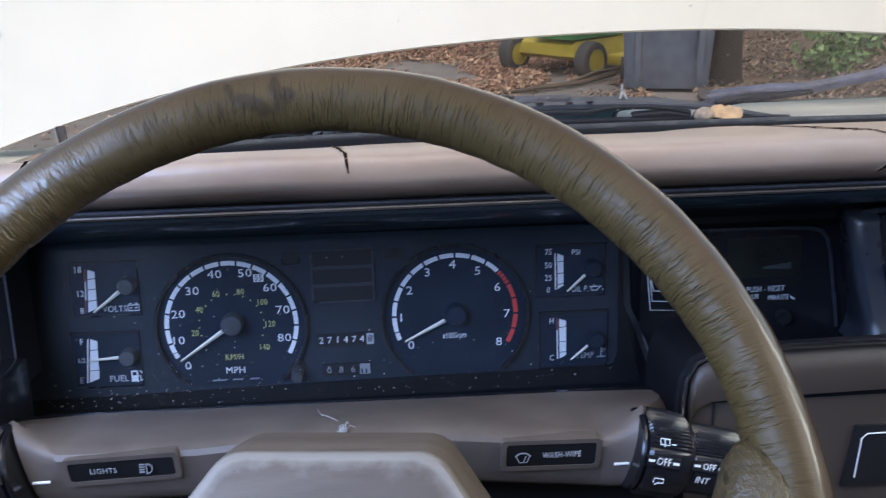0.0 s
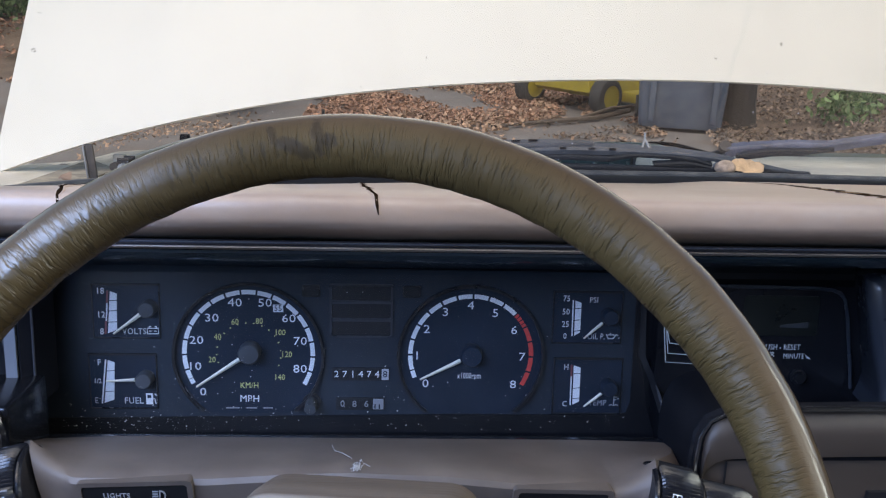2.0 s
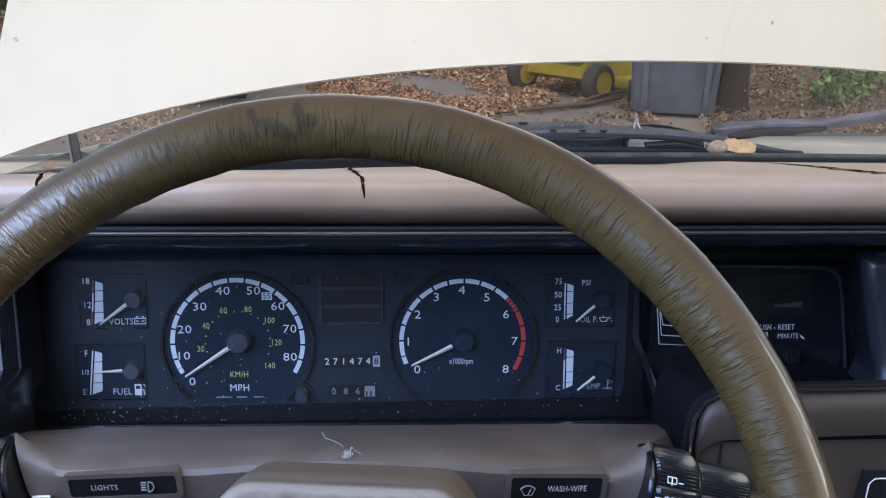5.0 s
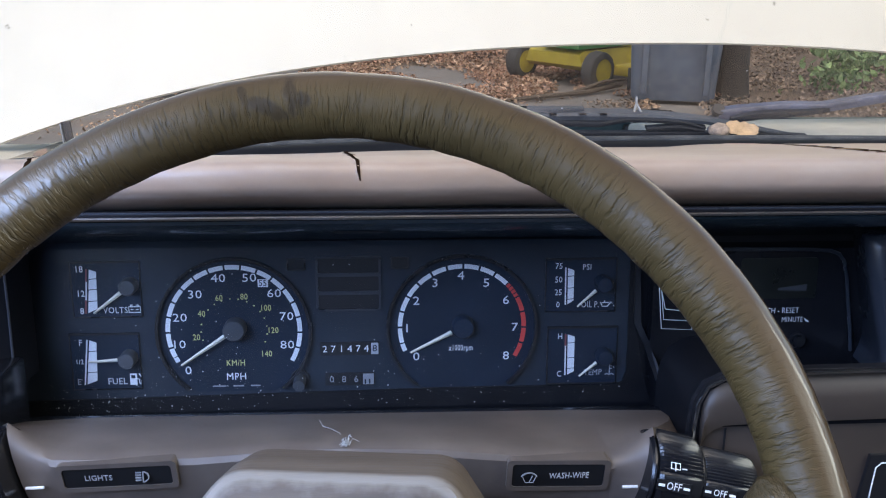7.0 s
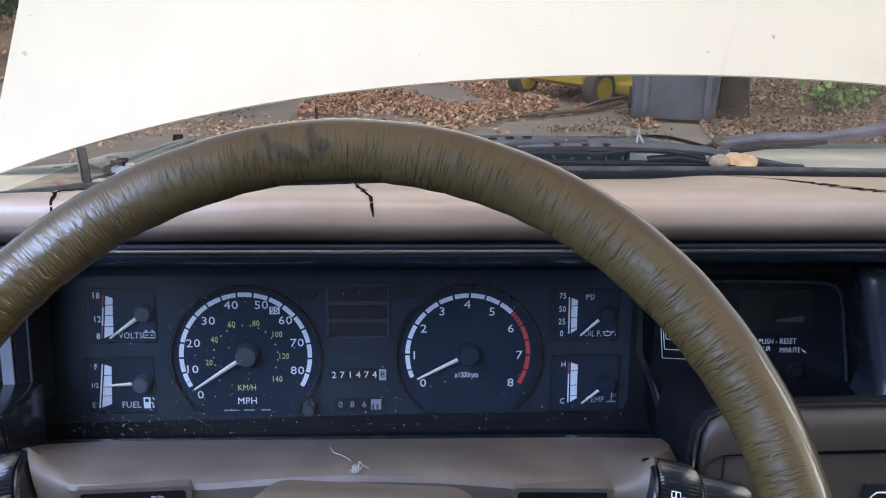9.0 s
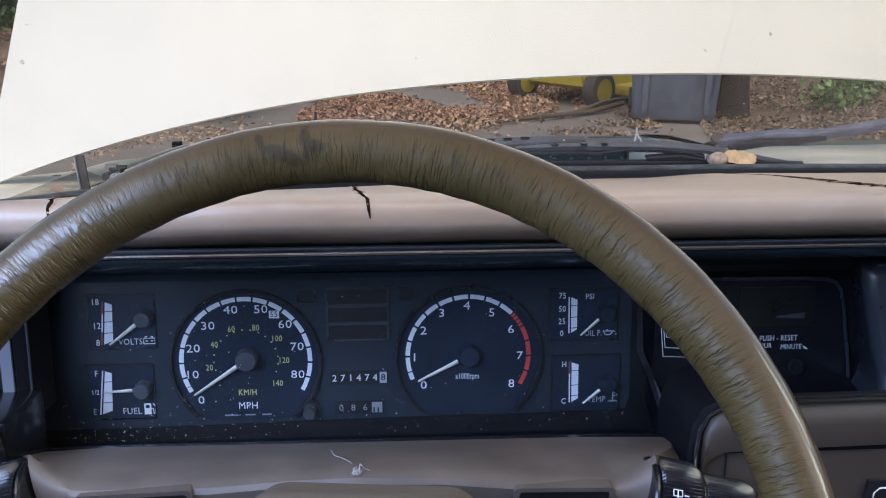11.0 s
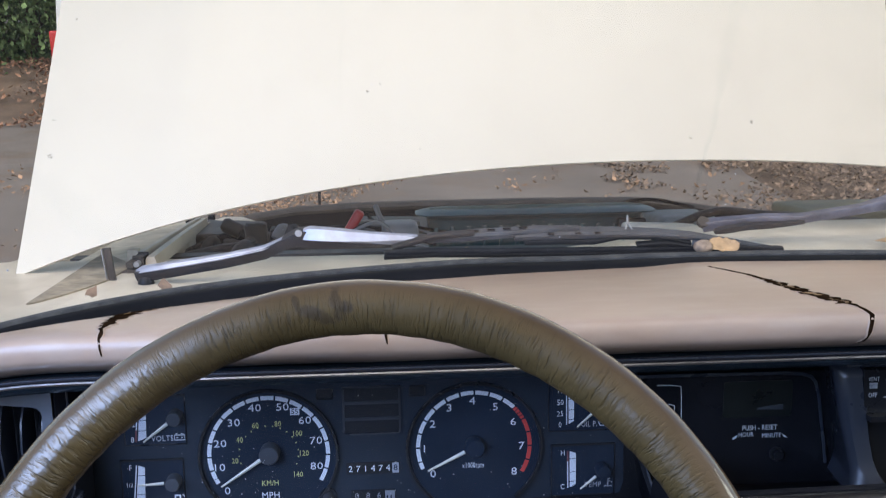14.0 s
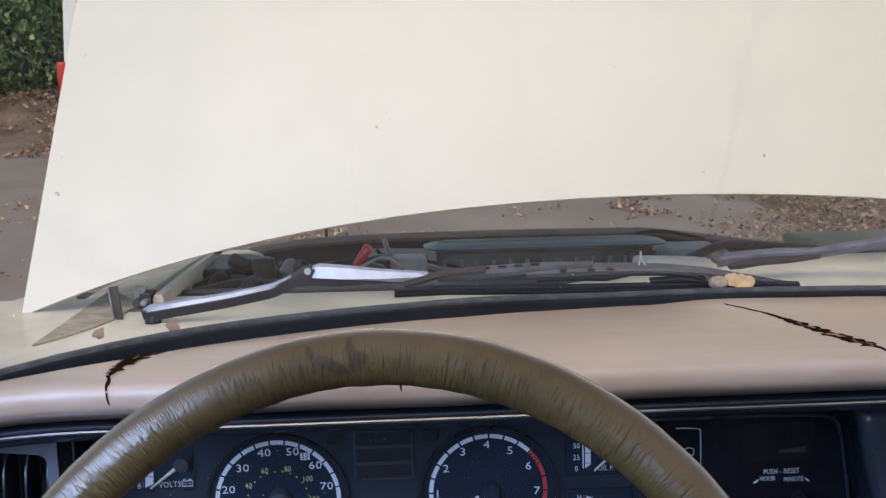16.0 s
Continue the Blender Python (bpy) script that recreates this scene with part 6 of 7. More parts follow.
def hose(name, pts, r, mat, label, category="hose"):
    smooth_pts = []
    pts = [Vector(p) for p in pts]
    for i in range(len(pts) - 1):
        p0, p1, p2, p3 = pts[max(i - 1, 0)], pts[i], pts[i + 1], pts[min(i + 2, len(pts) - 1)]
        for k in range(6):
            t = k / 6
            smooth_pts.append(0.5 * ((2 * p1) + (p2 - p0) * t + (2 * p0 - 5 * p1 + 4 * p2 - p3) * t * t + (3 * p1 - p0 - 3 * p2 + p3) * t ** 3))
    smooth_pts.append(pts[-1])
    bm = tube(bmesh.new(), smooth_pts, r, 10)
    return solid(name, bm, mat, label, category)


hose("hose", [(-0.24, 0.47, 0.030), (-0.20, 0.50, 0.062), (-0.16, 0.52, 0.055), (-0.12, 0.50, 0.070), (-0.08, 0.55, 0.05)], 0.013, RUBBER, "thick black rubber hose in the engine bay")
hose("hose", [(-0.26, 0.55, 0.05), (-0.20, 0.58, 0.072), (-0.13, 0.60, 0.060), (-0.05, 0.62, 0.072), (0.05, 0.64, 0.06)], 0.012, RUBBER, "black rubber hose beside the fender rail")
hose("cable", [(-0.23, 0.44, 0.075), (-0.17, 0.46, 0.082), (-0.10, 0.47, 0.072), (-0.02, 0.46, 0.080), (0.05, 0.47, 0.072)], 0.006, METAL_DARK, "dirty cable loom across the engine bay", "cable")
hose("cable", [(0.40, 0.50, 0.090), (0.46, 0.52, 0.105), (0.54, 0.55, 0.095), (0.64, 0.56, 0.085), (0.75, 0.58, 0.07)], 0.006, METAL_DARK, "thin dirty hose on the passenger side", "cable")
hose("hose", [(0.36, 0.70, 0.085), (0.40, 0.74, 0.0935), (0.45, 0.75, 0.0935), (0.51, 0.75, 0.080)], 0.003, RUBBER, "thin hose arching behind the filter housing")
hose("hose", [(0.0, 0.62, 0.11), (0.01, 0.60, 0.090), (0.035, 0.59, 0.078), (0.060, 0.60, 0.088)], 0.004, METAL_GREY, "bent grey metal pipe")


def lump(name, x0, x1, y0, y1, z0, z1, mat, label, category, bevel=0.008, tilt=(0, 0, 0)):
    c = Vector(((x0 + x1) / 2, (y0 + y1) / 2, (z0 + z1) / 2))
    bm = bmesh.new()
    box(bm, x0 - c.x, x1 - c.x, y0 - c.y, y1 - c.y, z0 - c.z, z1 - c.z, bevel, 3)
    bmesh.ops.transform(bm, matrix=pose(*c, *tilt), verts=bm.verts)
    if mat is METAL_DARK:
        bmesh.ops.subdivide_edges(bm, edges=bm.edges[:], cuts=2, use_grid_fill=True)
        for v in bm.verts:
            v.co += 0.006 * Vector((noise.noise(v.co * 45), noise.noise(v.co * 45 + Vector((9, 0, 0))), noise.noise(v.co * 45 + Vector((0, 9, 0)))))
    return solid(name, bm, mat, label, category)


lump("relay_box", -0.034, -0.021, 0.50, 0.52, 0.086, 0.120, RED_PLASTIC, "small red plastic cover on a relay", "relay", 0.004, (0, 32, 0))
cap = thing("reservoir", "grimy brake fluid reservoir with a dark cap", "reservoir")
bm = bmesh.new()
tube(bm, [(-0.150, 0.50, 0.02), (-0.150, 0.50, 0.075), (-0.150, 0.50, 0.080)], [0.022, 0.022, 0.018], 20)
part("bottle", bm, METAL_DARK, cap)
bm = bmesh.new()
tube(bm, [(-0.152, 0.50, 0.080), (-0.154, 0.50, 0.104), (-0.154, 0.50, 0.107)], [0.014, 0.015, 0.012], 20)
part("cap", bm, METAL_DARK, cap, "grimy cap")
lump("engine_block", -0.05, 0.56, 0.58, 1.10, -0.765, 0.03, METAL_DARK, "oily dark engine block", "engine", 0.02)
lump("carburettor_cover", 0.008, 0.058, 0.51, 0.57, 0.05, 0.098, METAL_GREY, "dull alloy cover beside the filter housing", "cover", 0.010)
lump("coolant_tank", 0.41, 0.50, 0.60, 0.70, 0.02, 0.086, grained("milky_plastic", (0.20, 0.23, 0.23), 0.5, 300, 20, 0.3, 0.0006, 0.3, spec=0.3, dirt=(0.10, 0.11, 0.10)), "milky plastic tank behind the filter housing", "tank", 0.012)
lump("battery", 0.66, 0.88, 0.64, 0.80, -0.765, 0.082, grained("olive_casing", (0.17, 0.155, 0.080), 0.6, 300, 14, 0.3, 0.0006, 0.4), "dusty olive car battery in the bay", "battery", 0.008)
lump("cover", 0.322, 0.405, 0.43, 0.49, 0.078, 0.100, CREAM, "pale cream cover plate behind the wiper", "cover", 0.006, (-6, 3, 4))
lump("bracket", 0.55, 0.60, 0.46, 0.52, 0.060, 0.090, METAL_DARK, "dark bracket with rusty bolts", "bracket", 0.006, (0, 10, -15))
lump("fuse_box", -0.27, -0.19, 0.62, 0.76, 0.0, 0.075, METAL_DARK, "grimy black fuse box beside the fender", "fuse box", 0.008)
# the pale strut rail along the fender's inner edge
bm = flat_arm(bmesh.new(), [(-0.2545, 0.325, 0.0965), (-0.2515, 0.42, 0.0970), (-0.2480, 0.53, 0.0975), (-0.2458, 0.603, 0.0975)], [0.0042, 0.0042, 0.0040, 0.0030], [0.005, 0.005, 0.005, 0.004])
solid("fender_rail", bm, CREAM_DIRTY, "dirty cream rail along the engine bay's edge", "rail")
# stub that stands behind the hood's edge
bm = box(bmesh.new(), -0.133, -0.127, 1.30, 1.306, -0.90, 0.110)
solid("prop_rod", bm, METAL_DARK, "thin dark hood prop rod", "prop rod")

# small fittings crowded at the left of the bay
rg = random.Random(23)
for k in range(9):
    x, y = -0.20 + 0.024 * k + rg.uniform(-0.006, 0.006), 0.47 + rg.uniform(0, 0.10)
    z = 0.074 + rg.uniform(-0.006, 0.020)
    bm = bmesh.new()
    if k % 3 == 2:
        box(bm, -0.012, 0.012, -0.008, 0.008, -0.05, 0.010, 0.003, 2, pose(x, y, z, rg.uniform(-20, 20), rg.uniform(-25, 25), rg.uniform(0, 90)))
    else:
        ax = Vector((rg.uniform(-1, 1), rg.uniform(-0.4, 0.4), rg.uniform(0.1, 0.8))).normalized()
        p = Vector((x, y, z))
        r = rg.uniform(0.007, 0.013)
        tube(bm, [p - ax * 0.05, p - ax * 0.014, p - ax * 0.013, p + ax * 0.010, p + ax * 0.014], [r * 0.55, r * 0.6, r, r, r * 0.7], 14)
    solid("pipe_fitting", bm, (METAL_DARK, RUST, METAL_DARK, METAL_GREY)[k % 4], "oily metal fitting among the hoses of the bay", "fitting", "fittings in the engine bay")
for k in range(5):
    y0 = 0.46 + 0.03 * k
    hose("cable", [(-0.05 + 0.01 * k, y0, 0.085 + 0.004 * k), (0.0, y0 + 0.01, 0.108 - 0.004 * k), (0.03, y0 + 0.03, 0.085), (0.07 + 0.01 * k, y0 + 0.02, 0.070)], 0.0022, (METAL_GREY, RUBBER, METAL_DARK)[k % 3], "thin wire looping beside the filter housing", "cable")
for k in range(13):
    x, y = rg.uniform(-0.235, -0.06), rg.uniform(0.43, 0.60)
    p = Vector((x, y, rg.uniform(0.060, 0.082)))
    d = Vector((rg.uniform(-0.035, 0.035), rg.uniform(-0.03, 0.03), 0))
    hose("hose", [p - d + Vector((0, 0, -0.02)), p - d * 0.4, p + d * 0.4 + Vector((0, 0, rg.uniform(0, 0.008))), p + d + Vector((0, 0, -0.03))], rg.uniform(0.004, 0.009), (RUBBER, METAL_DARK, DUSTY_RUBBER)[k % 3], "short grimy hose among the fittings of the bay")
# second pale rail beside the fender and the lit bay edge
bm = flat_arm(bmesh.new(), [(-0.2330, 0.287, 0.0960), (-0.2340, 0.38, 0.0968), (-0.2350, 0.48, 0.0975), (-0.2362, 0.595, 0.0975)], [0.0055, 0.0052, 0.0046, 0.0030], [0.007, 0.007, 0.006, 0.004])
solid("fender_rail", bm, CREAM_DIRTY, "thin cream flange along the engine bay", "rail")

# dirty gutter between cowl and fender; its shadow is painted into the colour
bm = bmesh.new()
rim_a = [(-0.2980, 0.1230, 0.0938), (-0.3000, 0.1800, 0.0938), (-0.3030, 0.2500, 0.0938), (-0.3060, 0.3200, 0.0938), (-0.3085, 0.3800, 0.0938)]
rim_b = [(-0.2955, 0.1235, 0.0938), (-0.2790, 0.1600, 0.0930), (-0.2680, 0.1900, 0.0928), (-0.2585, 0.2250, 0.0928), (-0.2550, 0.3000, 0.0928)]
loft(bm, [[a, ((a[0] + b[0]) / 2, (a[1] + b[1]) / 2, (a[2] + b[2]) / 2 - 0.0004), b, (b[0], b[1], b[2] - 0.004), (a[0], a[1], a[2] - 0.004)] for a, b in zip(rim_a, rim_b)])
solid("cowl_gutter", bm, grained("shaded_gutter_dirt", (0.27, 0.225, 0.16), 0.9, 200, 30, 0.4, 0.002, 0.6, dirt=(0.10, 0.08, 0.055)), "dirty gutter between cowl and fender, its shadow in the colour", "gutter", kind="structure")

# dusty inner fender beside the rails, and its pale flange at the front of the bay
bm = bmesh.new()
loft(bm, [[(-0.330, y, z - 0.004), (-0.292, y, z - 0.001), (-0.2560, y, z), (-0.2560, y, z - 0.03), (-0.330, y, z - 0.03)] for y, z in ((0.305, 0.0925), (0.42, 0.0920), (0.55, 0.0900), (0.75, 0.075), (1.0, 0.040), (1.16, 0.016))])
solid("inner_fender", bm, grained("dusty_cream", (0.60, 0.52, 0.39), 0.85, 200, 16, 0.25, 0.001, 0.5, dirt=(0.27, 0.22, 0.155)), "dusty cream inner fender beside the engine bay", "fender panel", kind="structure")
bm = flat_arm(bmesh.new(), [(-0.300, 0.985, 0.034), (-0.280, 1.01, 0.034), (-0.255, 1.04, 0.031), (-0.238, 1.06, 0.026)], [0.010, 0.014, 0.013, 0.006], [0.008, 0.010, 0.009, 0.005])
solid("fender_flange", bm, CREAM_DIRTY, "dirty cream flange at the bay's front corner", "flange")
for x, y in ((-0.2635, 0.335), (-0.262, 0.62), (-0.31, 1.02)):
    bm = box(bmesh.new(), x - 0.006, x + 0.006, y - 0.006, y + 0.006, 0.030 if y > 0.9 else 0.085, 0.050 if y > 0.9 else 0.1045, 0.0015)
    solid("rubber_buffer" if y > 0.5 else "bracket", bm, RUBBER if y > 0.5 else CREAM_DIRTY, "small block on the fender beside the engine bay", "buffer" if y > 0.5 else "bracket")

# the car stands on four wheels
for sx in (-1, 1):
    for y in (0.72, -1.55):
        wob = thing("car_wheel", "dusty black car wheel on a pale steel rim", "wheel", "wheels of the car", at=pose(MID + sx * 0.74, y, 0.31))
        bm = bmesh.new()
        prof = [(-0.085, 0.19), (-0.092, 0.24), (-0.085, 0.285), (-0.06, 0.306), (0.06, 0.306), (0.085, 0.285), (0.092, 0.24), (0.085, 0.19)]
        loft(bm, [[(px, pr * math.cos(2 * math.pi * k / 40), pr * math.sin(2 * math.pi * k / 40)) for k in range(40)] for px, pr in prof], True, False)
        part("tyre", bm, RUBBER, wob)
        bm = bmesh.new()
        loft(bm, [[(px, pr * math.cos(2 * math.pi * k / 32), pr * math.sin(2 * math.pi * k / 32)) for k in range(32)] for px, pr in ((-0.08, 0.195), (-0.05, 0.15), (-0.06, 0.05), (0.06, 0.05), (0.05, 0.15), (0.08, 0.195))])
        part("rim", bm, METAL_GREY, wob)

# ---- outside ----
FLAT = Matrix.Identity(4)


def ground_material():
    m = material("asphalt_drive", (0.10, 0.10, 0.10), 0.9)
    v = coords(m)
    broad, fine = noise_of(m, v, 0.9, 6, 0.6), noise_of(m, v, 110, 3)
    c = ramp(m, broad, [(0.3, (0.145, 0.125, 0.108)), (0.7, (0.235, 0.206, 0.183))])
    c = mix(m, maths(m, "MULTIPLY", fine, 0.5), c, (0.09, 0.085, 0.08))
    soil = ramp(m, noise_of(m, v, 1.7, 7, 0.65), [(0.50, (0, 0, 0)), (0.66, (1, 1, 1))])
    c = mix(m, maths(m, "MULTIPLY", soil, 0.5), c, (0.17, 0.115, 0.078))
    link(m, c, bsdf(m).inputs["Base Color"])
    link(m, bump(m, fine, 0.6, 0.01), bsdf(m).inputs["Normal"])
    return m


def leaf_material(name, dark, light):
    m = material(name, light, 0.75)
    geo = node(m, "ShaderNodeNewGeometry")
    c = ramp(m, geo.outputs["Random Per Island"], [(0.0, dark), (0.6, light), (1.0, tuple(min(1, c * 1.5) for c in light))])
    link(m, c, bsdf(m).inputs["Base Color"])
    return m


GROUND = ground_material()
DEAD_LEAF = leaf_material("dead_leaf", (0.13, 0.072, 0.048), (0.29, 0.160, 0.100))
PALE_LEAF = leaf_material("pale_leaf", (0.16, 0.10, 0.066), (0.35, 0.225, 0.145))
DARK_LEAF = leaf_material("rotting_leaf", (0.060, 0.043, 0.033), (0.210, 0.150, 0.108))
GREEN_LEAF = leaf_material("green_leaf", (0.042, 0.078, 0.026), (0.130, 0.190, 0.072))
# brighter foliage tone, with sunlight put into the colour
LIT_LEAF = leaf_material("lit_yellow_green_leaf", (0.07, 0.11, 0.02), (0.22, 0.26, 0.05))
BARK = grained("bark", (0.075, 0.055, 0.04), 0.9, 40, 3, 0.35, 0.01, 0.8)
MULCH = grained("leaf_mould", (0.115, 0.082, 0.058), 0.95, 60, 2.5, 0.5, 0.02, 0.9, dirt=(0.16, 0.10, 0.06))
bm = bmesh.new()
bmesh.ops.create_grid(bm, x_segments=2, y_segments=2, size=400)
solid("ground", bm, GROUND, "grey worn drive strewn with leaves", "ground", kind="structure", at=FLAT)


def leaves(name, spots, size, mat, label, category, seed, flat=0.5):
    """Many curled leaf blades, each six triangles, joined in one mesh."""
    rg = random.Random(seed)
    verts, faces = [], []
    for p in spots:
        s = size * rg.uniform(0.6, 1.3)
        m = Matrix.Translation(p) @ Euler((rg.uniform(-1, 1) * flat * 1.6, rg.uniform(-1, 1) * flat * 1.6, rg.uniform(0, 6.28))).to_matrix().to_4x4()
        curl = rg.uniform(0.05, 0.35) * s
        k = len(verts)
        for q in ((-0.5, 0, curl), (-0.15, 0.28, curl * 0.4), (0.2, 0.22, curl * 0.3), (0.55, 0, curl), (0.2, -0.22, curl * 0.3), (-0.15, -0.28, curl * 0.4), (0, 0, 0)):
            verts.append(m @ Vector((q[0] * s, q[1] * s, q[2])))
        faces += [(k + a, k + (a + 1) % 6, k + 6) for a in range(6)]
    me = bpy.data.meshes.new(name)
    me.from_pydata(verts, [], faces)
    me.materials.append(mat)
    ob = new(name, me)
    return tagged(ob, label, category, kind="stuff")


def bare(x, y):
    """The swept stretch of drive in front of the bin and under the tractor."""
    return 1.55 + 0.20 * (y - 8) < x < 3.05 + 0.2 * (y - 8) and y < 10.2 and noise.noise((x * 2.6, y * 2.6, 3)) < 0.12


def scatter(n, xs, ys, seed, z=0.0, clump=0.0, height=None):
    rg = random.Random(seed)
    out = []
    while len(out) < n:
        x, y = rg.uniform(*xs), rg.uniform(*ys)
        if clump and noise.noise((x * 0.9, y * 0.9, seed)) < clump - 0.5 + 0.35 * rg.random():
            continue
        if bare(x, y):
            continue
        out.append(Vector((x, y, (height(x, y) if height else z) + rg.uniform(0.004, 0.05))))
    return out


def bank_height(x, y):
    """The leafy bank that rises beyond the drive, to the right and behind the tractor."""
    a = max(0.0, min(1.0, (x - 2.4 - 0.15 * (y - 6)) / 3.5))
    b = max(0.0, min(1.0, (y - 10.3) / 3.0))
    return 0.9 * a * a * max(0.0, min(1.0, (y - 4.5) / 2.5)) + 0.5 * b * b + 0.05 * noise.noise((x * 1.3, y * 1.3, 0)) * min(1, a + b)


def build_bank():
    bm = bmesh.new()
    nx, ny = 60, 50
    vs = [[bm.verts.new((-9 + 24 * i / nx, 4.0 + 18 * j / ny, bank_height(-9 + 24 * i / nx, 4.0 + 18 * j / ny) - 0.03)) for i in range(nx + 1)] for j in range(ny + 1)]
    for a, b in zip(vs, vs[1:]):
        for i in range(nx):
            bm.faces.new((a[i], a[i + 1], b[i + 1], b[i]))
    solid("bank", bm, MULCH, "brown bank of leaf mould beside the drive", "bank", kind="structure", at=FLAT)


build_bank()
leaves("leaf_litter", scatter(24000, (-0.9, 3.4), (8.2, 12.8), 1, clump=0.18, height=bank_height), 0.047, DEAD_LEAF, "heap of dry russet leaves on the drive", "leaves", 1)
leaves("leaf_litter", scatter(3000, (-1.0, 2.6), (7.4, 11.5), 2, clump=0.45, height=bank_height), 0.065, PALE_LEAF, "pale dry leaves among the russet ones", "leaves", 2)
leaves("leaf_litter", scatter(26000, (1.5, 8.0), (5.0, 13.0), 3, clump=0.15, height=bank_height), 0.043, DARK_LEAF, "brown dead leaves over the bank", "leaves", 3)
leaves("leaf_litter", scatter(520, (-4.0, 3.0), (4.6, 8.6), 4, clump=0.4), 0.048, PALE_LEAF, "scattered dry leaves on the drive", "leaves", 4)
leaves("leaf_litter", scatter(3600, (-2.4, 1.1), (5.6, 7.9), 6, clump=0.42), 0.032, PALE_LEAF, "thin drift of dry leaves on the drive", "leaves", 6)
leaves("leaf_litter", scatter(4500, (-8.0, -2.2), (10.5, 15.0), 5, clump=0.2, height=bank_height), 0.075, DEAD_LEAF, "brown leaves along the drive's edge", "leaves", 5)


# a fallen branch on the drive
bm = bmesh.new()
tube(bm, [(0.95, 7.95, 0.03), (1.58, 8.22, 0.05), (2.1, 8.55, 0.04), (2.55, 8.98, 0.06)], [0.012, 0.022, 0.026, 0.03], 8)
tube(bm, [(1.9, 8.45, 0.04), (2.3, 8.75, 0.12), (2.62, 8.86, 0.14)], [0.02, 0.016, 0.010], 8)
solid("branch", bm, BARK, "bare fallen branch among the leaves", "branch", at=FLAT)


# garden tractor
YELLOW = grained("yellow_paint", (0.36, 0.28, 0.025), 0.45, 300, 5, 0.2, 0.0005, 0.2, dirt=(0.25, 0.18, 0.05))
GREEN = grained("green_paint", (0.035, 0.13, 0.035), 0.45, 300, 5, 0.2, 0.0005, 0.2)
TYRE = grained("dusty_tyre", (0.035, 0.034, 0.033), 0.85, 200, 8, 0.3, 0.002, 0.5)


def build_tractor():
    at = pose(2.27, 8.98, 0, 0, 0, -52)
    t = thing("garden_tractor", "green garden tractor with yellow wheels and mower deck", "garden tractor", at=at)
    def wheel_at(name, x, y, r, w):
        bm = bmesh.new()
        prof = [(-0.5, 0.62), (-0.5, 0.80), (-0.42, 0.94), (-0.25, 1.0), (0.25, 1.0), (0.42, 0.94), (0.5, 0.80), (0.5, 0.62)]
        n = 40
        rows = []
        for k in range(n):
            a = 2 * math.pi * k / n
            lug = 0.985 if k % 2 else 1.0
            rows.append([bm.verts.new((x + w * px, y + r * pr * (lug if pr > 0.9 else 1) * math.cos(a), r + r * pr * (lug if pr > 0.9 else 1) * math.sin(a))) for px, pr in prof])
        for k in range(n):
            for q in range(len(prof) - 1):
                bm.faces.new((rows[k][q], rows[k][q + 1], rows[(k + 1) % n][q + 1], rows[(k + 1) % n][q]))
        wh = part(name, bm, TYRE, t, "black rubber tyre on a yellow rim")
        bm = bmesh.new()
        s = 1
        tube(bm, [(x - w * 0.46, y, r), (x - w * 0.30, y, r), (x + w * 0.30, y, r), (x + w * 0.46, y, r)], [r * 0.66, r * 0.60, r * 0.60, r * 0.66], 28, False)
        rings = [[(x + px * w, y + r * rr * math.cos(2 * math.pi * k / 24), r + r * rr * math.sin(2 * math.pi * k / 24)) for k in range(24)] for px, rr in ((0.44, 0.64), (0.2, 0.5), (0.16, 0.25), (0.34, 0.2), (0.36, 0.06))]
        loft(bm, rings, True, True)
        loft(bm, [[(2 * x - p[0], p[1], p[2]) for p in ring] for ring in rings], True, True)
        part("rim", bm, YELLOW, wh, "yellow pressed rim")
    wheel_at("wheel", 0.02, 0.0, 0.205, 0.17)
    wheel_at("wheel", -1.10, 0.0, 0.205, 0.17)
    wheel_at("wheel", 0.10, 1.25, 0.29, 0.24)
    wheel_at("wheel", -0.92, 1.35, 0.29, 0.24)
    bm = bmesh.new()
    tube(bm, [(-1.02, 0.05, 0.21), (-0.55, 0.06, 0.26), (-0.06, 0.02, 0.21)], [0.03, 0.04, 0.03], 10)
    part("axle", bm, YELLOW, t)
    bm = bmesh.new()
    loft(bm, [[(-0.92, y, z0), (-0.10, y, z0), (-0.14, y, z1), (-0.88, y, z1)] for y, z0, z1 in ((-0.12, 0.24, 0.36), (-0.06, 0.20, 0.40), (0.3, 0.20, 0.40), (0.9, 0.18, 0.40))])
    part("frame", bm, YELLOW, t, "yellow front frame")
    bm = bmesh.new()
    loft(bm, [[(-0.66, y, 0.42), (-0.12, y, 0.42), (-0.14, y, z), (-0.28, y, z + 0.06), (-0.50, y, z + 0.06), (-0.64, y, z)] for y, z in ((-0.16, 0.55), (-0.05, 0.72), (0.5, 0.80), (0.75, 0.82))])
    part("bonnet", bm, GREEN, t, "green bonnet")
    bm = box(bmesh.new(), -0.95, 0.12, 0.45, 1.0, 0.10, 0.22, 0.03)
    part("mower_deck", bm, YELLOW, t, "yellow mower deck")
    bm = box(bmesh.new(), -0.66, -0.14, 1.0, 1.45, 0.45, 0.62, 0.05)
    part("seat_base", bm, GREEN, t)
    bm = box(bmesh.new(), -0.60, -0.20, 1.0, 1.4, 0.62, 0.74, 0.05)
    part("seat", bm, BLACK_MATT, t)


build_tractor()


# wheeled bin
BIN = grained("blue_grey_plastic", (0.075, 0.095, 0.135), 0.5, 200, 5, 0.22, 0.0006, 0.3, dirt=(0.16, 0.17, 0.19))


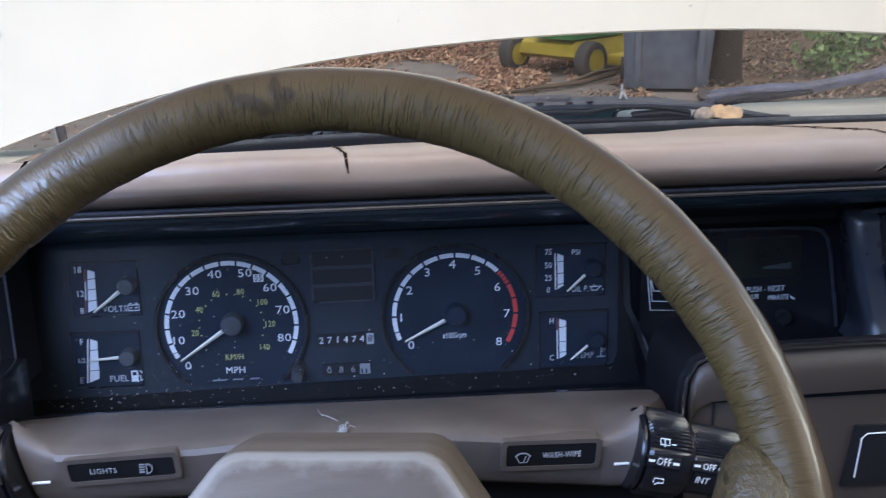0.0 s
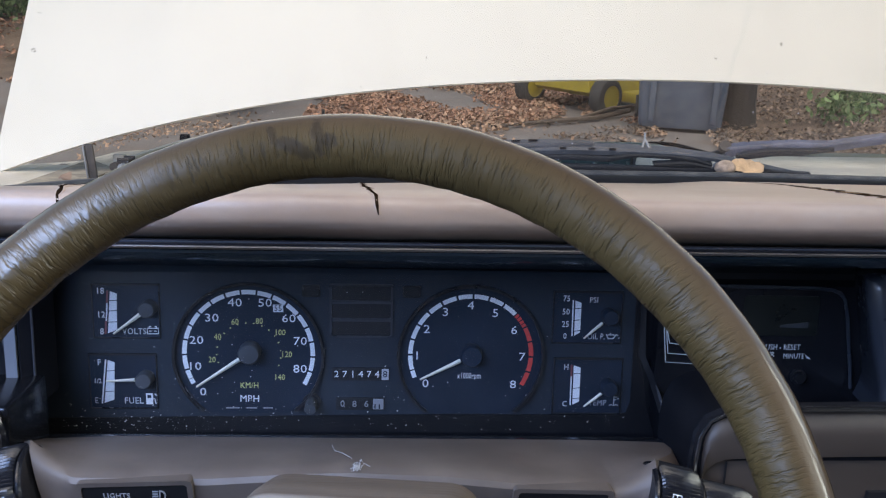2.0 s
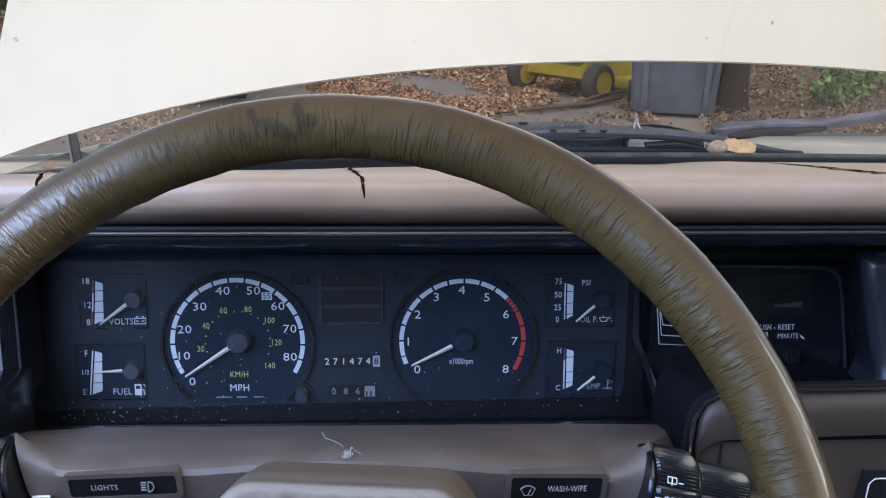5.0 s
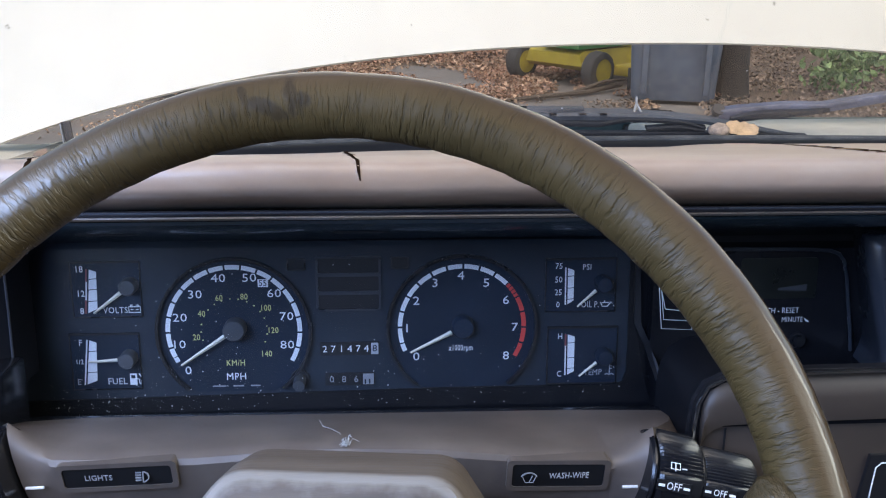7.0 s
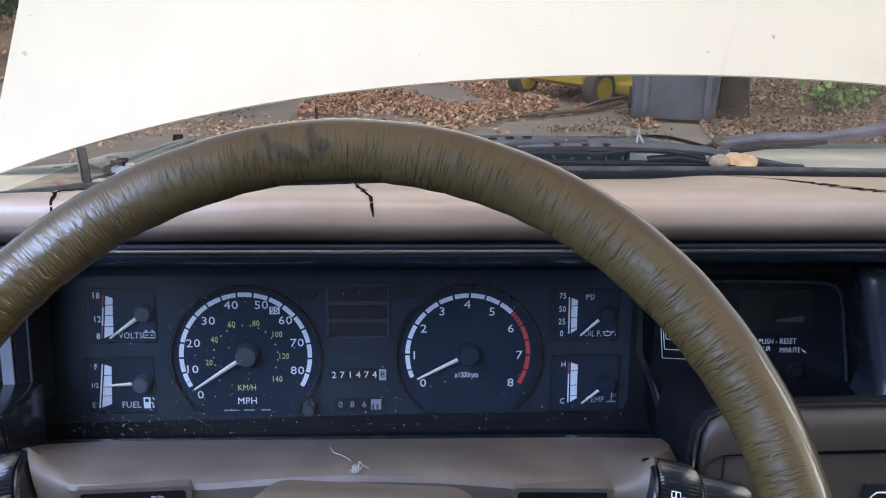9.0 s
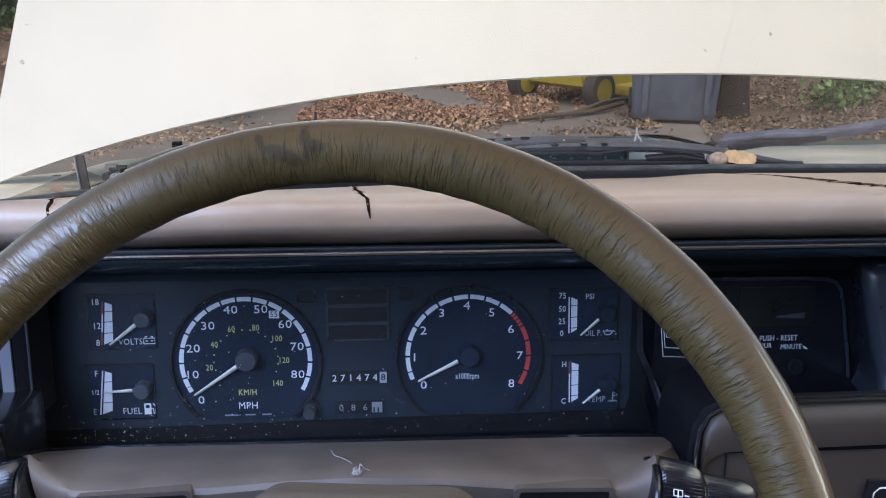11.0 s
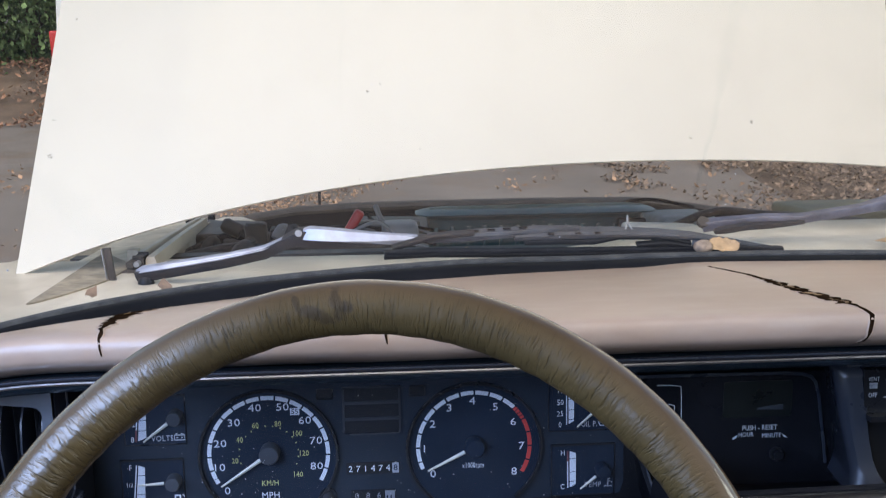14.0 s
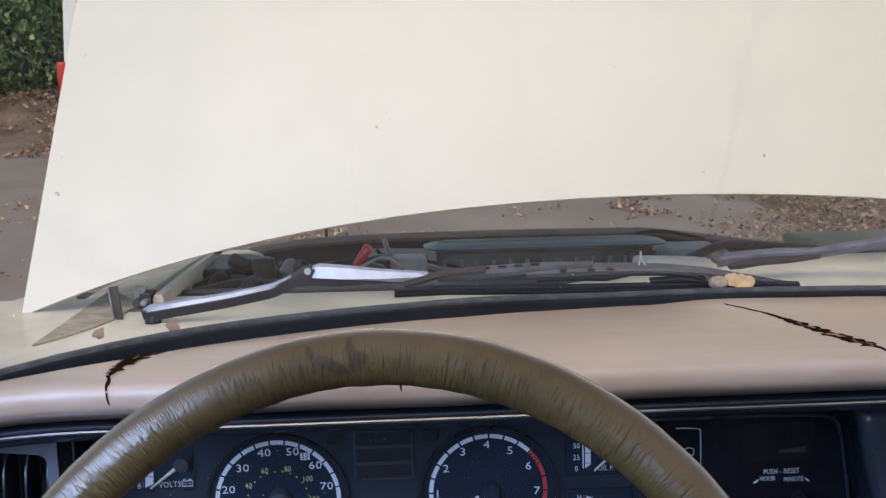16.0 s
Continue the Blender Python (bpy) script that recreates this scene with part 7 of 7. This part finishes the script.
def build_bin(x, y, turn, mat, label):
    at = pose(x, y, 0, 0, 0, turn) @ Matrix.Diagonal((1.40, 1.15, 1.30, 1))
    b = thing("wheeled_bin", label, "wheeled bin", at=at)
    bm = bmesh.new()
    loft(bm, [[(px, py, z) for px, py in round_rect(-wx, wx, -wy, wy, 0.04)] for z, wx, wy in ((0.03, 0.27, 0.30), (0.06, 0.285, 0.315), (0.85, 0.325, 0.36), (0.93, 0.33, 0.365))])
    part("body", bm, mat, b)
    for k in (-0.20, 0.22):
        bm = box(bmesh.new(), k - 0.022, k + 0.022, -0.012, 0.012, 0.08, 0.86, 0.008, m=pose(0, -0.338, 0, 3.2, 0, 0))
        part("rib", bm, mat, b)
    bm = bmesh.new()
    ring_frame(bm, round_rect(-0.35, 0.35, -0.385, 0.385, 0.05), round_rect(-0.32, 0.32, -0.355, 0.355, 0.04), 0, 0.05)
    bmesh.ops.transform(bm, matrix=pose(0, 0, 0.97, -90, 0, 0), verts=bm.verts)
    part("rim", bm, mat, b)
    bm = bmesh.new()
    loft(bm, [[(px, py, z) for px, py in round_rect(-wx, wx, -wy, wy, 0.05)] for z, wx, wy in ((0.95, 0.35, 0.39), (0.99, 0.35, 0.39), (1.05, 0.30, 0.32), (1.06, 0.22, 0.25))])
    part("lid", bm, mat, b)
    for s in (-1, 1):
        bm = bmesh.new()
        cylinder(bm, (s * 0.27, 0.30, 0.10), (s * 0.32, 0.30, 0.10), 0.10, n=24)
        part("wheel", bm, TYRE, b)
    return b


build_bin(2.90, 8.32, -16, BIN, "blue-grey plastic wheeled bin on the drive")
bm = bmesh.new()
stump_rings = []
for z, r in ((-0.1, 0.26), (0.05, 0.20), (0.25, 0.165), (0.62, 0.15), (0.66, 0.14)):
    stump_rings.append([(r * (1 + 0.14 * noise.noise((math.cos(a) * 2, math.sin(a) * 2, z))) * math.cos(a), r * (1 + 0.14 * noise.noise((math.sin(a) * 2, math.cos(a) * 2, z + 4))) * math.sin(a), z) for a in (2 * math.pi * k / 24 for k in range(24))])
loft(bm, stump_rings)
solid("tree_stump", bm, grained("dark_stump", (0.022, 0.019, 0.017), 0.9, 40, 6, 0.4, 0.01, 0.8), "dark weathered tree stump behind the bin", "tree stump", at=pose(3.52, 8.35, 0))
ivy = []
rgi = random.Random(31)
for k in range(40):
    cx, cy = (rgi.uniform(4.35, 5.3), rgi.uniform(7.6, 8.8)) if k < 12 else (rgi.uniform(5.2, 8.2), rgi.uniform(8.0, 11.5))
    for q in range(70):
        x, y = cx + rgi.gauss(0, 0.16), cy + rgi.gauss(0, 0.16)
        ivy.append(Vector((x, y, bank_height(x, y) + abs(rgi.gauss(0, 0.22)))))


def crown_points(n, centre, radii, rg, hollow=0.5):
    """Spots for leaves: clumps over an uneven shell, with gaps."""
    clumps = []
    for k in range(max(6, n // 140)):
        a, h = rg.uniform(0, 6.283), rg.uniform(-1, 1)
        q = math.sqrt(1 - h * h) * rg.uniform(hollow, 1)
        clumps.append(Vector((centre[0] + radii[0] * q * math.cos(a), centre[1] + radii[1] * q * math.sin(a), centre[2] + radii[2] * h * rg.uniform(hollow, 1))))
    size = 0.30 * sum(radii) / 3
    return [rg.choice(clumps) + Vector((rg.gauss(0, size), rg.gauss(0, size), rg.gauss(0, size * 0.75))) for k in range(n)]


def build_tree(x, y, height, spread, n, leaf, seed, label, low=0.25, size=0.16):
    rg = random.Random(seed)
    t = thing("tree", label, "tree", "trees round the drive", at=pose(x, y, 0))
    bm = bmesh.new()
    trunk = [(0.1 * noise.noise((seed, k, 0)) * k, 0.1 * noise.noise((seed, k, 5)) * k, height * 0.85 * k / 8 - 0.1) for k in range(9)]
    tube(bm, trunk, [0.16 * (1 - k / 9.5) + 0.02 for k in range(9)], 10)
    for k in range(9):
        p = Vector(trunk[2 + k % 6])
        a = rg.uniform(0, 6.283)
        d = Vector((math.cos(a), math.sin(a), rg.uniform(0.2, 0.8))) * spread * 0.7
        tube(bm, [p, p + d * 0.5 + Vector((0, 0, 0.1)), p + d], [0.05, 0.03, 0.012], 6)
    part("trunk", bm, BARK, t)
    pts = crown_points(n, (0, 0, height * (0.5 + low / 2)), (spread, spread, height * (0.5 - low / 2)), rg)
    pts = [p for p in pts if p.z > 0.05]
    lv = leaves("crown", pts, size, leaf, "", "", seed, 1.0)
    lv.parent = t
    del lv["kind"]
    return t


leaves("undergrowth", ivy, 0.085, GREEN_LEAF, "green undergrowth over the leafy bank", "undergrowth", 31, 1.0)
build_tree(-5.6, 17.0, 7.5, 2.6, 11000, GREEN_LEAF, 21, "leafy green tree behind the parked van", 0.0, 0.16)
build_tree(-9.5, 19.0, 8.5, 3.0, 9000, GREEN_LEAF, 22, "tall green tree at the drive's edge", 0.0, 0.20)
build_tree(-7.4, 14.8, 4.6, 2.2, 12000, GREEN_LEAF, 23, "dense green understorey tree by the drive", 0.0, 0.11)
build_tree(-6.0, 15.6, 3.4, 1.9, 9000, GREEN_LEAF, 30, "low dense green tree at the drive's edge", 0.0, 0.11)
build_tree(7.4, 10.0, 2.3, 1.3, 2600, GREEN_LEAF, 24, "low green shrub-like tree on the bank", 0.0, 0.12)
build_tree(3.0, 17.0, 8.0, 2.8, 4000, GREEN_LEAF, 25, "green tree beyond the tractor", 0.1, 0.24)
build_tree(9.5, 14.0, 8.0, 3.0, 4000, GREEN_LEAF, 26, "green tree above the bank", 0.05, 0.24)
build_tree(2.8, -16, 12.0, 4.2, 7000, LIT_LEAF, 27, "yellow-green tree behind the car, coloured as sunlit", 0.05, 0.22)
build_tree(-5.0, -20.0, 8.0, 3.2, 4500, LIT_LEAF, 28, "tall yellow-green tree behind the car", 0.05, 0.24)
build_tree(14.0, -6.0, 8.0, 3.0, 4000, GREEN_LEAF, 29, "green tree beside the passenger side", 0.05, 0.24)


# parked van, of which a tail corner shows
def build_van():
    white = paint_material("white_van_paint", (0.78, 0.79, 0.80), (0.35, 0.33, 0.30), 0.15)
    at = pose(-3.065, 8.2, 0, 0, 0, 5)
    v = thing("van", "white van with a red tail lamp, parked on the drive", "van", at=at)
    bm = bmesh.new()
    loft(bm, [[(px + 0.13 * max(0.0, pz - 1.0) * (1 - px / 0.87), y, pz) for px, pz in round_rect(-0.02, 1.75 - q, 0.42, h, 0.16, 6)] for y, q, h in ((0.0, 0.10, 1.95), (0.06, 0.02, 2.02), (2.6, 0.0, 2.05), (3.3, 0.02, 1.98), (4.2, 0.05, 1.25), (4.6, 0.08, 1.15))])
    part("body", bm, white, v)
    bm = box(bmesh.new(), -0.035, 0.060, -0.025, 0.05, 0.90, 1.23, 0.02, 3)
    part("tail_lamp", bm, material("red_lamp", (0.45, 0.02, 0.02), 0.25), v, "red tail lamp")
    bm = plate(bmesh.new(), [(p.x, p.y) for p in round_poly([(0.165, 1.36), (1.585, 1.36), (1.535, 1.84), (0.215, 1.84)], 0.04, 4)], -0.03, 0.02)
    part("rear_window", bm, material("dark_glass", (0.02, 0.025, 0.03), 0.08), v, "dark rear window")
    bm = box(bmesh.new(), -0.01, 1.74, -0.12, 0.03, 0.42, 0.60, 0.03)
    part("bumper", bm, METAL_GREY, v)
    for x in (0.10, 1.55):
        for y in (0.75, 3.6):
            bm = bmesh.new()
            cylinder(bm, (x - 0.10, y, 0.33), (x + 0.10, y, 0.33), 0.33, n=28)
            part("wheel", bm, TYRE, v)


build_van()

# ---- small things ----
# rear-view mirror under the roof
def build_mirror():
    ob = thing("rearview_mirror", "black-framed rear-view mirror above the windscreen", "mirror")
    turn = pose(0.3625, -0.285, 0.3335, -2.6, 0, -14)
    def outline(g):
        return round_rect(-0.122 - g, 0.122 + g, -0.038 - g, 0.038 + g, 0.0115 + g * 0.8, 8)
    bm = bmesh.new()
    ring_frame(bm, outline(0.0055), outline(0.0014), -0.006, 0.0)
    loft(bm, [[(x, y, z) for x, z in outline(g)] for g, y in ((0.0050, -0.001), (-0.004, 0.012), (-0.016, 0.022))])
    bmesh.ops.transform(bm, matrix=turn, verts=bm.verts)
    part("housing", bm, DEEP_BLACK, ob, "black plastic housing")
    bm = plate(bmesh.new(), outline(0.0030), -0.004, -0.002)
    bmesh.ops.transform(bm, matrix=turn, verts=bm.verts)
    part("mirror_glass", bm, MIRROR, ob, "silvered glass", smooth=False)
    bm = bmesh.new()
    tube(bm, [turn @ Vector((0, 0.018, 0)), turn @ Vector((0, 0.05, 0.06)), turn @ Vector((0, 0.06, 0.20))], 0.008, 10)
    part("stem", bm, BLACK, ob)


build_mirror()

# cracks in the padded top: raised strips coloured as the torn gaps' shadow, with ragged lips and foam showing
CRACK = grained("crack_shadow", (0.016, 0.009, 0.005), 0.98, 500, 60, 0.5, 0.0008, 0.8, spec=0.0)
FOAM = grained("perished_foam", (0.21, 0.13, 0.062), 0.95, 500, 80, 0.4, 0.0010, 0.9)


YELLOW_FOAM = grained("yellowed_foam", (0.40, 0.25, 0.105), 0.95, 500, 80, 0.5, 0.0010, 0.9)


def roll_point(x, s):
    """s: metres along the top's section, from the lower lip over the roll to the windscreen, with the outward normal."""
    p = dash_profile(x)
    s += 0.0039
    for (ya, za), (yb, zb) in zip(p, p[1:]):
        d = math.hypot(yb - ya, zb - za)
        if s <= d:
            u = s / d
            return Vector((x, ya + (yb - ya) * u, za + (zb - za) * u)), Vector((0, -(zb - za) / d, (yb - ya) / d))
        s -= d
    return Vector((x, *p[-1])), Vector((0, 0, 1))


def s_top(s):
    return s > 0.07


def build_crack(path, label, seed, foam=0.0, stuffing=None):
    """path: (x, s, half width)."""
    rg = random.Random(seed)
    pts = []
    for (xa, sa, wa), (xb, sb, wb) in zip(path, path[1:]):
        n = max(2, int(math.hypot(xb - xa, sb - sa) / 0.0035))
        for k in range(n):
            u = k / n
            pts.append((xa + (xb - xa) * u + rg.gauss(0, 0.0006 if s_top(sa) else 0.0003), sa + (sb - sa) * u + rg.gauss(0, 0.0006), wa + (wb - wa) * u))
    pts.append(path[-1])
    bm, lips = bmesh.new(), bmesh.new()
    left, right = [], []
    for i, (x, s, w) in enumerate(pts):
        a, b = pts[max(0, i - 1)], pts[min(len(pts) - 1, i + 1)]
        dx, ds = b[0] - a[0], b[1] - a[1]
        L = math.hypot(dx, ds) or 1
        for side, sgn in ((left, 1), (right, -1)):
            ww = w * (1.9 if s > 0.07 else 1.1) * rg.uniform(0.45, 1.45)
            p, nrm = roll_point(x - sgn * ds / L * ww, s + sgn * dx / L * ww)
            side.append((p, nrm))
    rings = []
    for (p, n1), (q, n2) in zip(left, right):
        rings.append([p + n1 * 0.0006, p * 0.5 + q * 0.5 + n1 * 0.0004, q + n2 * 0.0006, q - n2 * 0.002, p - n1 * 0.002])
    loft(bm, rings)
    c = part("crack", bm, CRACK, dashboard, label, smooth=False)
    # curled lips of vinyl along both sides
    for side in (left, right):
        rings = []
        for i, (p, nr) in enumerate(side):
            h = 0.0004 + 0.0006 * max(0, noise.noise((p.x * 90, p.y * 90, seed)))
            w = 0.0007
            q = (left[i][0] + right[i][0]) / 2
            out = (p - q).normalized() if (p - q).length > 1e-6 else Vector((1, 0, 0))
            rings.append([p - nr * 0.0005, p + nr * h, p + out * w + nr * h * 0.6, p + out * w * 2.2 - nr * 0.0004])
        loft(lips, rings)
    part("torn_lip", lips, VINYL, c)
    if foam:
        # ragged strips of foam torn along the split
        run = []
        for i, (p, nr) in enumerate(left):
            q = right[i][0]
            if pts[i][2] > foam and i < len(left) - 1 and rg.random() < 0.78:
                a, b = rg.uniform(0.10, 0.45), rg.uniform(0.50, 0.88)
                top = nr * rg.uniform(0.0002, 0.0010)
                run.append([p.lerp(q, a), p.lerp(q, a * 0.7 + b * 0.3) + top, p.lerp(q, a * 0.3 + b * 0.7) + top * 0.7, p.lerp(q, b), p.lerp(q, (a + b) / 2) - nr * 0.002])
                continue
            if len(run) > 2:
                bit = bmesh.new()
                loft(bit, run)
                part("foam", bit, stuffing or FOAM, c, "tan perished foam", smooth=False)
            run = []


build_crack([(0.2975, 0.292, 0.0007), (0.2985, 0.274, 0.0009), (0.3025, 0.220, 0.0010), (0.3030, 0.190, 0.0016), (0.3025, 0.168, 0.0024), (0.3035, 0.126, 0.0028), (0.3055, 0.102, 0.0036), (0.3080, 0.076, 0.0030), (0.3115, 0.062, 0.0014), (0.3118, 0.054, 0.0012), (0.3112, 0.046, 0.0015), (0.3095, 0.036, 0.0012), (0.3070, 0.027, 0.0004)], "ragged dark crack across the vinyl with foam showing", 1, 0.0022)
build_crack([(-0.150, 0.205, 0.0006), (-0.158, 0.185, 0.0040), (-0.1640, 0.150, 0.0044), (-0.1620, 0.120, 0.0036), (-0.1590, 0.090, 0.0022), (-0.1575, 0.076, 0.0014), (-0.1552, 0.058, 0.0015), (-0.1542, 0.050, 0.0011), (-0.1525, 0.040, 0.0004)], "torn crack with yellowed foam beside the windscreen", 2, 0.0020, YELLOW_FOAM)
build_crack([(-0.004, 0.25, 0.0002), (0.003, 0.12, 0.0005), (0.0095, 0.066, 0.0008), (0.0128, 0.052, 0.0009), (0.0136, 0.0418, 0.0003)], "thin split over the padded roll", 3)

# a pebble-like acorn and a dry leaf at the windscreen's foot
ob = thing("fallen_leaf", "dry tan leaf lying at the windscreen's foot", "leaf")
bm = bmesh.new()
leaf_at = pose(0.3430, 0.1885, 0.1178, 52, 6, 4)
rows = []
for i in range(9):
    u = i / 8
    w = 0.0084 * math.sin(math.pi * min(1, u * 0.90 + 0.07)) ** 0.6 * (1 + 0.16 * math.sin(u * 23))
    rows.append([leaf_at @ Vector((-0.015 + 0.031 * u, k * w, 0.0016 * abs(k) + 0.0015 * math.sin(u * 7 + k))) for k in (-1, -0.5, 0, 0.5, 1)])
top = [[bm.verts.new(p) for p in r] for r in rows]
low = [[bm.verts.new(p - Vector((0, 0, 0.0005))) for p in r] for r in rows]
for g in (top, low):
    for a, b in zip(g, g[1:]):
        for i in range(4):
            bm.faces.new((a[i], a[i + 1], b[i + 1], b[i]))
TAN_LEAF = grained("tan_leaf", (0.42, 0.275, 0.15), 0.7, 400, 120, 0.3, 0.0004, 0.4)
part("blade", bm, TAN_LEAF, ob)
bm = bmesh.new()
bmesh.ops.create_icosphere(bm, subdivisions=3, radius=1.0)
for v in bm.verts:
    v.co *= 1 + 0.12 * noise.noise(v.co * 2.2)
bmesh.ops.transform(bm, matrix=pose(0.3225, 0.1865, 0.1172) @ Matrix.Diagonal((0.0094, 0.008, 0.0070, 1)), verts=bm.verts)
solid("acorn", bm, grained("acorn_shell", (0.30, 0.22, 0.16), 0.7, 300, 200, 0.4, 0.0006, 0.5), "weathered pale brown acorn beside a leaf", "acorn")
PINK_LEAF = grained("brown_leaf", (0.25, 0.165, 0.115), 0.8, 400, 120, 0.3, 0.0004, 0.4)
for x, y, tilt, sz in ((-0.2290, 0.0780, -34, 0.013), (-0.1720, 0.0960, -12, 0.016), (0.086, 0.205, -20, 0.010), (0.525, 0.215, -4, 0.021)):
    bm = bmesh.new()
    m = pose(x, y, 0.1085 if x < 0 else 0.112, tilt, 12, 40 * x * 10)
    vs = [bm.verts.new(m @ Vector(p)) for p in ((-sz, 0, 0.004), (-0.3 * sz, 0.36 * sz, 0.002), (0.5 * sz, 0.22 * sz, 0.004), (1.1 * sz, 0, 0.009), (0.4 * sz, -0.24 * sz, 0.002), (-0.5 * sz, -0.34 * sz, 0.0))]
    bm.faces.new(vs)
    ext = bmesh.ops.extrude_face_region(bm, geom=bm.faces[:])
    bmesh.ops.translate(bm, vec=(0, 0, 0.0006), verts=[g for g in ext["geom"] if isinstance(g, bmesh.types.BMVert)])
    solid("fallen_leaf", bm, TAN_LEAF if x > 0 else PINK_LEAF, "curled dry leaf caught on the cowl", "leaf", "leaves on the cowl")

# lint and a hair on the ledge under the gauges
LINT = material("grey_lint", (0.42, 0.43, 0.44), 0.9)
bm = bmesh.new()
rg = random.Random(8)
base = Vector((0.0030, -0.1376, -0.0242))
for k in range(26):
    p = base + Vector((rg.gauss(0, 0.0011), rg.gauss(0, 0.0014), 0))
    q = p + Vector((rg.gauss(0, 0.0015), rg.gauss(0.002, 0.002), abs(rg.gauss(0.002, 0.0012))))
    r = q + Vector((rg.gauss(0, 0.0015), rg.gauss(-0.0015, 0.002), rg.gauss(-0.001, 0.0006)))
    tube(bm, [p, q, r], 0.00016, 4)
tube(bm, [base, base + Vector((-0.004, 0.014, 0.001)), base + Vector((-0.010, 0.022, 0.0005)), base + Vector((-0.014, 0.024, 0.0008)), base + Vector((-0.0165, 0.033, 0.0005))], 0.00020, 5)
solid("lint", bm, LINT, "tuft of grey lint with a hair on the ledge", "lint", smooth=False)
